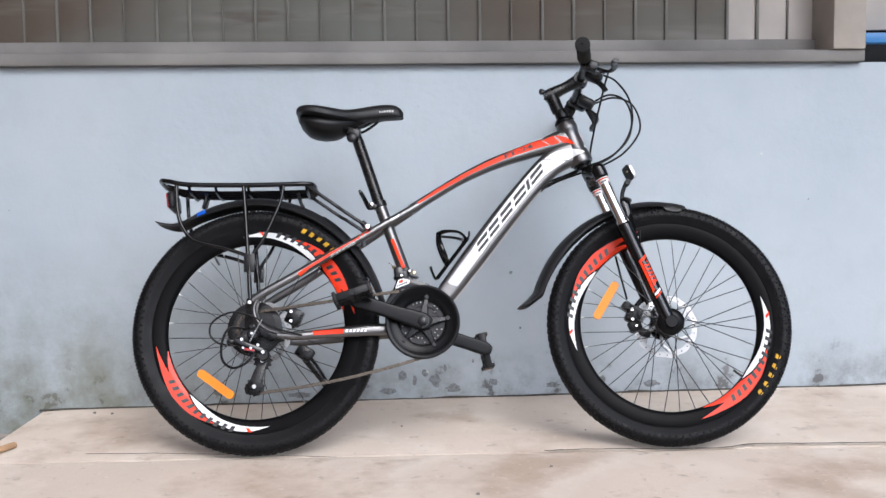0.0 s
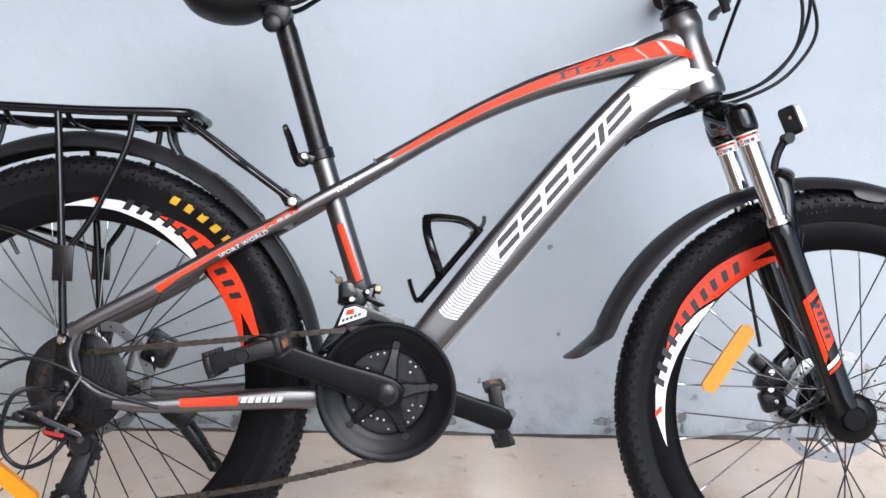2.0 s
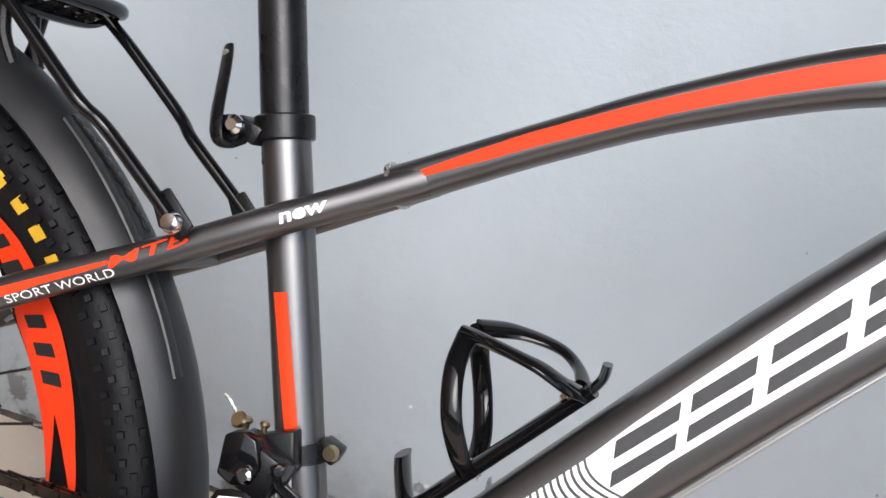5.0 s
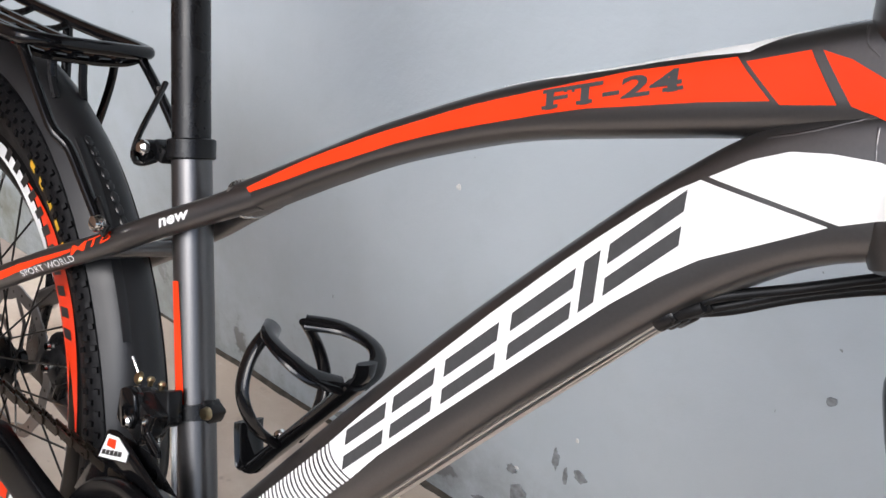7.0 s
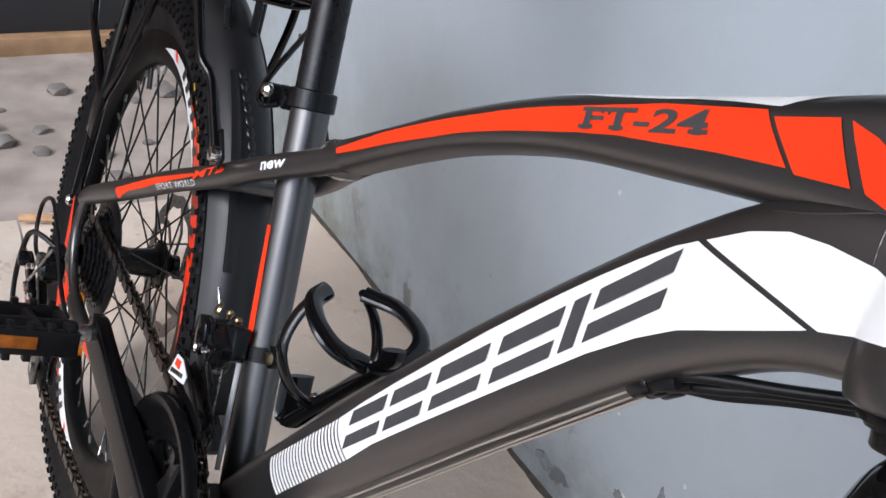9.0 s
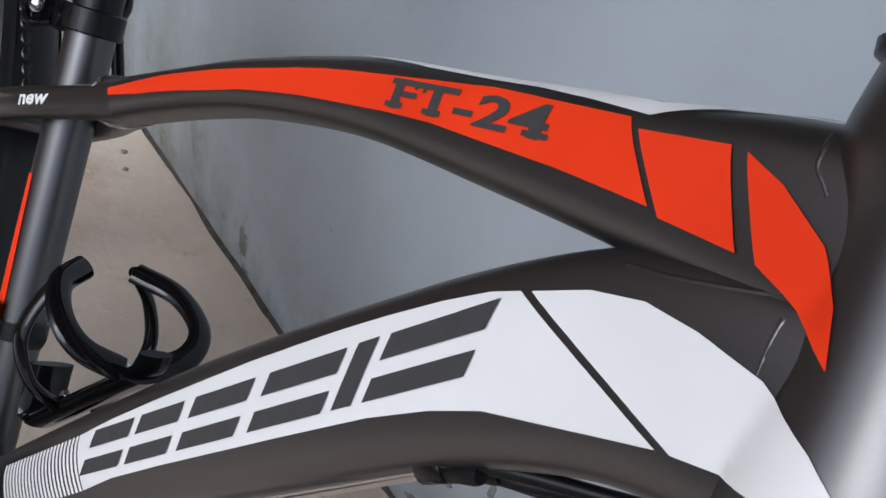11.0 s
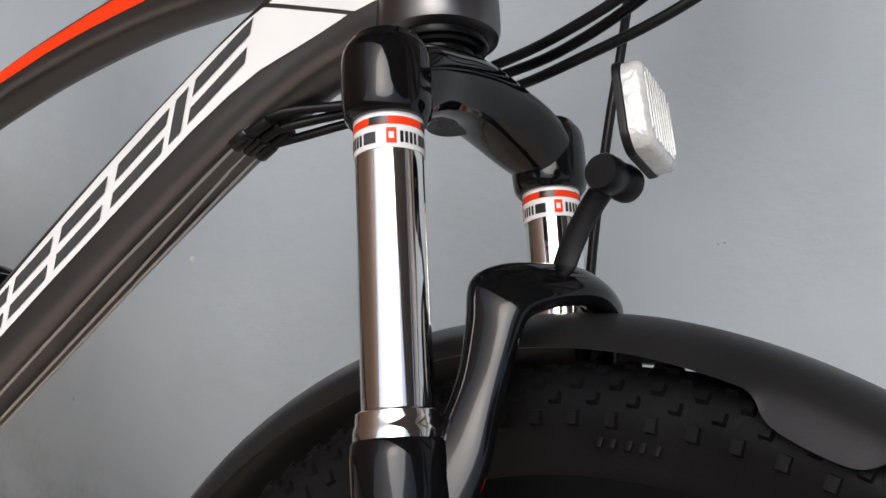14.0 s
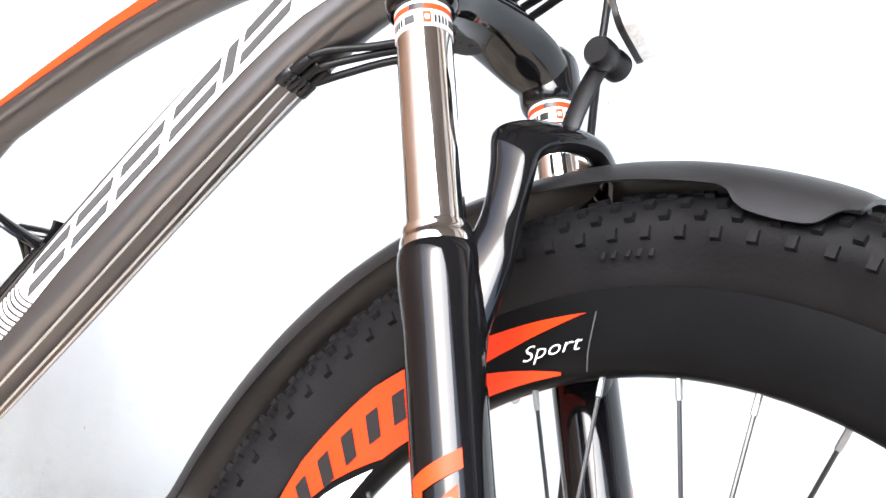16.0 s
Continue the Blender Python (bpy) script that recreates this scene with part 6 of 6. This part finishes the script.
        part("mount_bolt", turned([(0.0068, 0), (0.0068, 0.004), (0.0055, 0.007), (0.0030, 0.0075)], (0.2755, s * 0.047, 0.5535), (0.2755, s * 0.1, 0.5535), 16), M_CHROME, rack)
        part("leg", rod([(-0.030, s * 0.063, z), (-0.024, s * 0.066, 0.600), (-0.014, s * 0.070, 0.480), (-0.006, s * 0.073, 0.372)], 0.0052, 10), M_GLOSS, rack, "upright carrier leg")
        part("leg", rod([(0.070, s * 0.063, z), (0.060, s * 0.066, 0.610), (0.024, s * 0.070, 0.525), (-0.006, s * 0.072, 0.475), (-0.010, s * 0.073, 0.43)], 0.0042, 10), M_GLOSS, rack, "slanted carrier leg")
        part("rear_brace", rod([(-0.196, s * 0.060, z + 0.008), (-0.190, s * 0.064, 0.600), (-0.176, s * 0.066, 0.556), (-0.145, s * 0.068, 0.522), (-0.075, s * 0.070, 0.502), (-0.020, s * 0.072, 0.482)], 0.0048, 10), M_GLOSS, rack, "bent rear carrier brace")
        part("leg_plate", block((0.026, 0.004, 0.046), (-0.010, s * 0.0745, 0.462), 0.001), M_BLACK, rack)
        part("leg_bolt", turned([(0.006, 0), (0.006, 0.004), (0.004, 0.006)], (-0.006, s * 0.076, 0.365), (-0.006, s * 0.1, 0.365), 12), M_CHROME, rack)
        part("fender_post", rod([(0.10, s * 0.014, z - 0.006), (0.105, s * 0.014, 0.63), (0.115, s * 0.012, 0.612)], 0.004, 8), M_BLACK, rack)
        part("fender_post", rod([(-0.13, s * 0.014, z - 0.004), (-0.135, s * 0.014, 0.630), (-0.14, s * 0.012, 0.615)], 0.004, 8), M_BLACK, rack)
    tl = part("rear_reflector", block((0.016, 0.080, 0.042), (-0.214, 0, 0.634), 0.004, pose(0, 0, 0, 0, -8, 0)), M_PLASTIC, rack, "black box reflector under the carrier")
    part("reflector_lens", block((0.006, 0.072, 0.036), (-0.2225, 0, 0.633), 0.002, pose(0, 0, 0, 0, -8, 0)), M_REDLENS, rack, "red reflector lens")
    return rack


fenders_and_rack()


def cockpit():
    top = HEAD_LOW + (HEAD_TOP - HEAD_LOW).normalized() * 0.1210
    part("spacer", turned([(0.0165, 0), (0.0170, 0.002), (0.0170, 0.020), (0.0162, 0.021)], top + STEER * 0.013, top + STEER), M_BLACK, bike)
    stem = part("stem", turned([(0.0150, 0), (0.0165, 0.004), (0.0165, 0.054), (0.0155, 0.058), (0.0110, 0.061)], top + STEER * 0.030 + V(-0.005, 0, 0), top + STEER + V(-0.060, 0, 0), 32), M_BLACK, bike, "black adjustable stem")
    a = top + STEER * 0.080 + V(-0.012, 0, 0)
    clamp = V(0.833, 0, 0.950)
    part("stem_arm", loft([(a.x - 0.012, a.z - 0.004, 0.015, 0.0165), (a.x + 0.01, a.z + 0.005, 0.0165, 0.0165), ((a.x + clamp.x) / 2, (a.z + clamp.z) / 2, 0.0140, 0.0140), (clamp.x - 0.012, clamp.z - 0.005, 0.0165, 0.018), (clamp.x + 0.006, clamp.z + 0.002, 0.0165, 0.018)], 24, 4, 2.5), M_BLACK, stem)
    part("bar_clamp", turned([(0.0185, 0), (0.0195, 0.002), (0.0195, 0.038), (0.0185, 0.040)], clamp + V(0, -0.02, 0), clamp + V(0, 1, 0)), M_BLACK, stem)
    part("angle_bolt", turned([(0.007, 0), (0.0075, 0.001), (0.0075, 0.008), (0.005, 0.010)], a + V(-0.022, -0.016, 0.003), a + V(-0.022, -0.1, 0.003), 12), M_BLACK, stem)
    part("angle_bolt", turned([(0.0055, 0), (0.0055, 0.012)], a + V(-0.004, -0.008, -0.012), a + V(-0.03, -0.008, -0.006), 12), M_BLACK, stem)
    bar = [(0.812, -0.285, 0.931), (0.822, -0.20, 0.942), (0.832, -0.11, 0.949), (0.833, -0.05, 0.950), (0.833, 0, 0.950), (0.833, 0.05, 0.950), (0.832, 0.11, 0.949), (0.822, 0.20, 0.942), (0.812, 0.285, 0.931)]
    part("handlebar", rod(bar, 0.0112, 16), M_BLACK, bike, "black flat handlebar")
    for s in (-1, 1):
        g0, g1 = V(0.8255, s * 0.178, 0.944), V(0.8100, s * 0.296, 0.9295)
        L = (g1 - g0).length
        prof = [(0.0165, 0), (0.0175, 0.003)]
        for k in range(11):
            prof += [(0.0165, 0.006 + k * 0.0095), (0.0150, 0.0085 + k * 0.0095), (0.0150, 0.011 + k * 0.0095), (0.0165, 0.0135 + k * 0.0095)]
        prof += [(0.0180, L - 0.006), (0.0180, L - 0.001), (0.0150, L), (0.0040, L), (0.0040, L - 0.004)]
        prof = [p for p in prof if p[1] <= L + 1e-6]
        part("grip", turned(prof, g0, g1, 28), M_GRIP, bike, "black ribbed rubber grip")
        lever = part("brake_lever", block((0.030, 0.030, 0.026), (0.846, s * 0.150, 0.930), 0.006, pose(0, 0, 0, 0, 25, 0)), M_BLACK, bike, "black alloy brake lever")
        part("lever_blade", rod([(0.862, s * 0.150, 0.922), (0.886, s * 0.170, 0.908), (0.893, s * 0.210, 0.903), (0.886, s * 0.250, 0.899), (0.888, s * 0.275, 0.897)], 0.0055, 10, 6, flat=(0.0045, 0.0075), ref=(0, 0, 1)), M_BLACK, lever)
        part("lever_clamp", turned([(0.015, 0), (0.0155, 0.001), (0.0155, 0.013), (0.015, 0.014)], (0.8300, s * 0.150 - 0.007, 0.944), (0.8300, s * 0.150 + 1, 0.944), 20), M_BLACK, lever)
        part("barrel_adjuster", turned([(0.0048, 0), (0.0058, 0.002), (0.0058, 0.010), (0.0038, 0.014)], (0.866, s * 0.138, 0.926), (0.896, s * 0.120, 0.914), 14), M_BLACK, lever)
        sh = part("shifter", block((0.046, 0.036, 0.026), (0.855, s * 0.100, 0.922), 0.009, pose(0, 0, 0, 0, 28, 0)), M_PLASTIC, bike, "black thumb gear shifter")
        part("thumb_lever", rod([(0.858, s * 0.112, 0.908), (0.872, s * 0.125, 0.888), (0.880, s * 0.130, 0.872)], 0.005, 10, 5, flat=(0.003, 0.007), ref=(0, 1, 0)), M_PLASTIC, sh)
        part("gear_window", block((0.020, 0.018, 0.004), (0.848, s * 0.094, 0.937), 0.001, pose(0, 0, 0, 0, 28, 0)), M_GLOSS, sh)


cockpit()


def cables():
    stop = (0.722, -0.006, 0.661)
    runs = [
        [(0.876, -0.100, 0.926), (0.912, -0.075, 0.918), (0.948, -0.035, 0.888), (0.962, -0.012, 0.846), (0.952, 0.000, 0.800), (0.924, 0.004, 0.760), (0.886, 0.012, 0.736), (0.840, 0.033, 0.725), (0.800, 0.034, 0.708), (0.766, 0.014, 0.690), (0.742, -0.004, 0.678), (0.728, -0.010, 0.668)],
        [(0.872, 0.105, 0.922), (0.915, 0.092, 0.938), (0.952, 0.068, 0.916), (0.970, 0.038, 0.866), (0.958, 0.022, 0.803), (0.920, 0.016, 0.757), (0.880, 0.026, 0.733), (0.838, 0.040, 0.721), (0.798, 0.038, 0.704), (0.766, 0.020, 0.688), (0.742, 0.004, 0.673), (0.728, 0.000, 0.665)],
        [(0.872, 0.095, 0.914), (0.925, 0.092, 0.930), (0.970, 0.075, 0.908), (0.993, 0.048, 0.860), (0.985, 0.034, 0.812), (0.940, 0.020, 0.757), (0.886, 0.026, 0.727), (0.838, 0.046, 0.715), (0.797, 0.044, 0.700), (0.766, 0.027, 0.685), (0.742, 0.014, 0.670), (0.728, 0.010, 0.663)],
    ]
    turn = steer_matrix()
    for p in runs:
        p = [tuple(turn @ Vector(q)) for q in p[:3]] + p[3:]
        part("cable", rod(p, 0.0026, 12, 8), M_CABLE, bike, "black cable housing looping ahead of the head tube")
    part("cable", rod([(0.872, -0.118, 0.924), (0.893, -0.070, 0.945), (0.894, -0.020, 0.935), (0.885, 0.020, 0.890), (0.876, 0.055, 0.845), (0.866, 0.100, 0.775), (0.869, 0.106, 0.720), (0.884, 0.096, 0.650), (0.905, 0.090, 0.560), (0.925, 0.082, 0.450), (0.938, 0.074, 0.380)], 0.0027, 10, 8), M_CABLE, bike, "black front brake cable")
    cs = part("cable_stop", block((0.014, 0.027, 0.007), (0.7215, 0.0, 0.6635), 0.002, pose(0, 0, 0, 0, -48, 0)), M_PAINT, bike, "grey brazed cable stop with black ferrules")
    for y in (-0.009, 0.0, 0.009):
        part("stop_barrel", turned([(0.0044, 0), (0.0052, 0.001), (0.0052, 0.011), (0.0046, 0.012)], (0.7165, y, 0.6545), (0.7265, y, 0.6650), 14), M_BLACK, cs)
        part("ferrule", turned([(0.0030, 0), (0.0034, 0.001), (0.0034, 0.016), (0.0028, 0.018)], (0.7225, y, 0.6600), (0.7365, y, 0.6710), 12), M_CABLE, cs)
        y2 = {-0.009: -0.011, 0.0: 0.004, 0.009: 0.0095}[y]
        part("bare_cable", sweep(bmesh.new(), [(0.7195, y, 0.6570), (0.6490, y2, 0.5705), (0.5690, y2, 0.4690), (0.473, y2, 0.3500)], 0.0010, 6), M_CABLEWIRE, bike)


cables()


def bottle_cage():
    # foot plate on the tube, two side loops and a lower stop
    d = V(0.6145, 0, 0.7889)
    up = V(-0.7889, 0, 0.6145)
    o = V(0.5215, 0, 0.5150)
    base = [o + up * 0.006 + d * s for s in (0.016, 0.0, -0.035, -0.075, -0.114)]
    cage = part("bottle_cage", sweep(bmesh.new(), base, 0.01, 12, flat=(0.005, 0.011), ref=tuple(up)), M_GLOSS, bike, "gloss black plastic bottle cage")
    r = 0.036
    for s in (-1, 1):
        pts = [o + d * 0.010 + up * 0.009 + V(0, s * 0.008, 0), o + d * 0.010 + up * 0.018 + V(0, s * 0.028, 0), o + d * 0.006 + up * 0.034 + V(0, s * 0.037, 0), o - d * 0.008 + up * 0.056 + V(0, s * 0.032, 0), o - d * 0.022 + up * 0.071 + V(0, s * 0.014, 0)]
        part("hoop", rod([tuple(p) for p in pts], 0.005, 12, 6, flat=(0.0035, 0.0068), ref=tuple(d)), M_GLOSS, cage)
        pts = [o - d * 0.022 + up * 0.071 + V(0, s * 0.014, 0), o - d * 0.036 + up * 0.058 + V(0, s * 0.029, 0), o - d * 0.050 + up * 0.038 + V(0, s * 0.036, 0), o - d * 0.062 + up * 0.018 + V(0, s * 0.027, 0), o - d * 0.071 + up * 0.006 + V(0, s * 0.009, 0)]
        part("hoop", rod([tuple(p) for p in pts], 0.005, 12, 6, flat=(0.0035, 0.0062), ref=(0, 1, 0)), M_GLOSS, cage)
    part("lower_stop", rod([tuple(o - d * 0.108 + up * 0.006), tuple(o - d * 0.116 + up * 0.010), tuple(o - d * 0.106 + up * 0.028), tuple(o - d * 0.100 + up * 0.036)], 0.006, 12, 5, flat=(0.0035, 0.013), ref=tuple(d)), M_GLOSS, cage)
    part("upper_hook", rod([tuple(o + d * 0.014 + up * 0.006), tuple(o + d * 0.024 + up * 0.008), tuple(o + d * 0.031 + up * 0.013)], 0.004, 10, 5, flat=(0.003, 0.009), ref=tuple(d)), M_GLOSS, cage)
    for q in (0.002, -0.070):
        part("cage_bolt", turned([(0.0045, 0), (0.005, 0.001), (0.0035, 0.004)], tuple(o + d * q + up * 0.010 + V(0, -0.003, 0)), tuple(o + d * q + up * 0.05 + V(0, -0.003, 0)), 12), M_CHROME, cage)


bottle_cage()


def lamp_and_brakes():
    br = part("reflector_bracket", rod([(0.924, 0.003, 0.626), (0.9255, 0.003, 0.640), (0.9305, 0.002, 0.656), (0.9375, 0.0, 0.6695)], 0.006, 10, 5, flat=(0.0030, 0.0056), ref=(0, 1, 0)), M_PLASTIC, bike, "black bracket with a clear front reflector")
    part("pivot", turned([(0.0070, 0), (0.0080, 0.002), (0.0080, 0.009), (0.0065, 0.011), (0.0065, 0.015), (0.0080, 0.017), (0.0080, 0.023)], (0.9393, -0.012, 0.6695), (0.9393, 1, 0.6695), 20), M_PLASTIC, br)
    m = pose(0.9408, 0.0, 0.6930, 0, -24, 0) @ pose(0, 0, 0, 0, 0, 11)

    def rounded(depth, w, h, x, soft, edge):
        bm = block((depth, w, h), (x, 0, 0))
        bmesh.ops.bevel(bm, geom=[e for e in bm.edges if abs((e.verts[0].co - e.verts[1].co).normalized().x) > 0.9], offset=soft, segments=6, affect="EDGES", profile=0.5)
        top = max(v.co.x for v in bm.verts)
        bmesh.ops.bevel(bm, geom=[e for e in bm.edges if min(v.co.x for v in e.verts) > top - 1e-5], offset=edge, segments=3, affect="EDGES", profile=0.5)
        bmesh.ops.transform(bm, matrix=m, verts=bm.verts[:])
        return bm

    part("reflector_back", rounded(0.0035, 0.046, 0.040, 0.002, 0.009, 0.001), M_PLASTIC, br)
    part("reflector_lens", rounded(0.009, 0.0445, 0.0385, 0.0075, 0.009, 0.003), M_CLEAR, br, "clear ribbed reflector lens")
    bm = turned([(0.0022, 0), (0.0028, 0.001), (0.0022, 0.003)], (0, 0, 0), (-1, 0, 0), 10)
    bmesh.ops.transform(bm, matrix=m @ Matrix.Translation((0.0, -0.008, 0.004)), verts=bm.verts[:])
    part("back_screw", bm, M_GOLD, br)
    for k in range(9):
        bm = block((0.0008, 0.0022, 0.030 if 0 < k < 8 else 0.024), (0.0122, -0.0168 + k * 0.0042, 0), 0.0004)
        bmesh.ops.transform(bm, matrix=m, verts=bm.verts[:])
        part("lens_rib", bm, M_CLEAR, br)
    # disc calipers on the far side
    for x, z, px, pz in ((0.945, 0.335, 0.965, 0.385), (0.085, 0.345, 0.060, 0.30)):
        c = part("disc_caliper", block((0.040, 0.034, 0.044), (x, 0.052, z), 0.007, pose(0, 0, 0, 0, 25, 0)), M_BLACK, bike, "black mechanical disc caliper")
        part("caliper_arm", plate([(x - 0.030, z + 0.020), (x - 0.010, z + 0.030), (x + 0.020, z + 0.012), (x + 0.012, z)], 0.066, 0.072, 0.001), M_BLACK, c)
        part("caliper_mount", sweep(bmesh.new(), [(x + 0.01, 0.060, z - 0.014), ((x + px) / 2, 0.062, (z + pz) / 2), (px + 0.004, 0.062, pz - 0.01)], 0.007, 10), M_BLACK, c)
        for dz in (-0.012, 0.012):
            part("bolt", turned([(0.0045, 0), (0.005, 0.001), (0.004, 0.004)], (x - 0.006, 0.0352, z + dz), (x - 0.006, -1, z + dz), 10), M_CHROME, c)
    fc = part("disc_caliper", block((0.050, 0.030, 0.022), (0.938, 0.058, 0.350), 0.006, pose(0, 0, 0, 0, 35, 0)), M_BLACK, bike, "black front caliper bracket")
    part("perforated_plate", plate([(0.952, 0.318), (0.962, 0.312), (1.000, 0.358), (0.993, 0.368), (0.982, 0.364)], 0.0395, 0.0412, 0.0004), M_DISC, fc, "bright perforated steel plate")
    for k in range(5):
        x, z = 0.962 + k * 0.0066, 0.3215 + k * 0.0082
        part("plate_hole", turned([(0.0020, 0), (0.0020, 0.0012)], (x, 0.0392, z), (x, -1, z), 8), M_INKBLACK, fc)
    part("caliper_body", block((0.034, 0.026, 0.030), (0.946, 0.050, 0.306), 0.006, pose(0, 0, 0, 0, -20, 0)), M_BLACK, fc)
    part("caliper_body", block((0.030, 0.024, 0.020), (0.970, 0.050, 0.288), 0.005, pose(0, 0, 0, 0, 25, 0)), M_BLACK, fc)
    part("adjuster", turned([(0.0055, 0), (0.0065, 0.001), (0.0065, 0.008), (0.0040, 0.011)], (0.930, 0.045, 0.335), (0.930, -1, 0.335), 12), M_BLACK, fc)
    part("bolt", turned([(0.0038, 0), (0.0043, 0.001), (0.0030, 0.004)], (0.948, 0.0372, 0.306), (0.948, -1, 0.306), 10), M_CHROME, fc)
    # kickstand under the far chain stay
    ks = part("kickstand", block((0.046, 0.026, 0.036), (0.110, 0.074, 0.256), 0.007, pose(0, 0, 0, 0, 35, 0)), M_BLACK, bike, "black folding kickstand")
    part("stand_leg", rod([(0.112, 0.080, 0.246), (0.134, 0.084, 0.218), (0.158, 0.088, 0.184)], [0.013, 0.013, 0.0128, 0.0126, 0.0124, 0.0122, 0.012, 0.0116, 0.0112, 0.0108, 0.0104, 0.010, 0.010], 14, 6), M_BLACK, ks)
    part("stand_foot", turned([(0.0095, 0), (0.0105, 0.003), (0.0105, 0.012), (0.006, 0.016)], (0.157, 0.088, 0.186), (0.167, 0.0895, 0.170), 14), M_PLASTIC, ks)


lamp_and_brakes()

for ob in bike.children:
    kind = ob.name.split(".")[0]
    front = kind in ("fork_crown", "stanchion", "fork_leg", "fork_arch", "front_wheel", "front_fender", "stem", "spacer", "handlebar", "grip", "brake_lever", "shifter", "reflector_bracket")
    if front or (kind == "disc_caliper" and ob.data.vertices[0].co.x > 0.5):
        ob.matrix_basis = steer_matrix() @ ob.matrix_basis
    if kind == "front_fender":
        ob.matrix_basis = Matrix.Translation((0.93, 0, 0)) @ Matrix.Rotation(radians(-2.5), 4, "Z") @ Matrix.Translation((-0.93, 0, 0)) @ ob.matrix_basis

# ---- small things on the slab ----
random.seed(11)


def stone(x, y, r):
    bm = bmesh.new()
    bmesh.ops.create_icosphere(bm, subdivisions=1, radius=r)
    for v in bm.verts:
        v.co *= 1 + 0.3 * noise.noise(v.co * 300 + Vector((x * 50, y * 50, 0)))
        v.co.z *= 0.6
    o = part("pebble", bm, M_LEDGE, None)
    o.location = (x, y, r * 0.45)
    return tagged(o, "small dark grey stone chip on the concrete", "stone", "stone chips on the slab")


for x, y, r in ((-0.526, 0.452, 0.006), (-0.473, 0.440, 0.005), (0.96, -0.42, 0.006), (0.70, -0.12, 0.004), (0.52, -0.30, 0.005), (0.83, 0.18, 0.003), (0.35, 0.25, 0.004), (-0.20, 0.30, 0.004)):
    stone(x, y, r)
random.seed(21)
for k in range(26):
    x, y, r = random.uniform(-1.5, -0.73), random.uniform(-0.1, 0.44), random.uniform(0.010, 0.032)
    o = stone(x, y, r)
    o.location.z = -0.07 + r * 0.45
bm = rod([(-0.66, 0.01, 0.010), (-0.64, 0.06, 0.012), (-0.62, 0.12, 0.009)], 0.008, 8)
tagged(part("stick", bm, M_WOOD, None), "short pale broken timber stick on the slab", "stick")
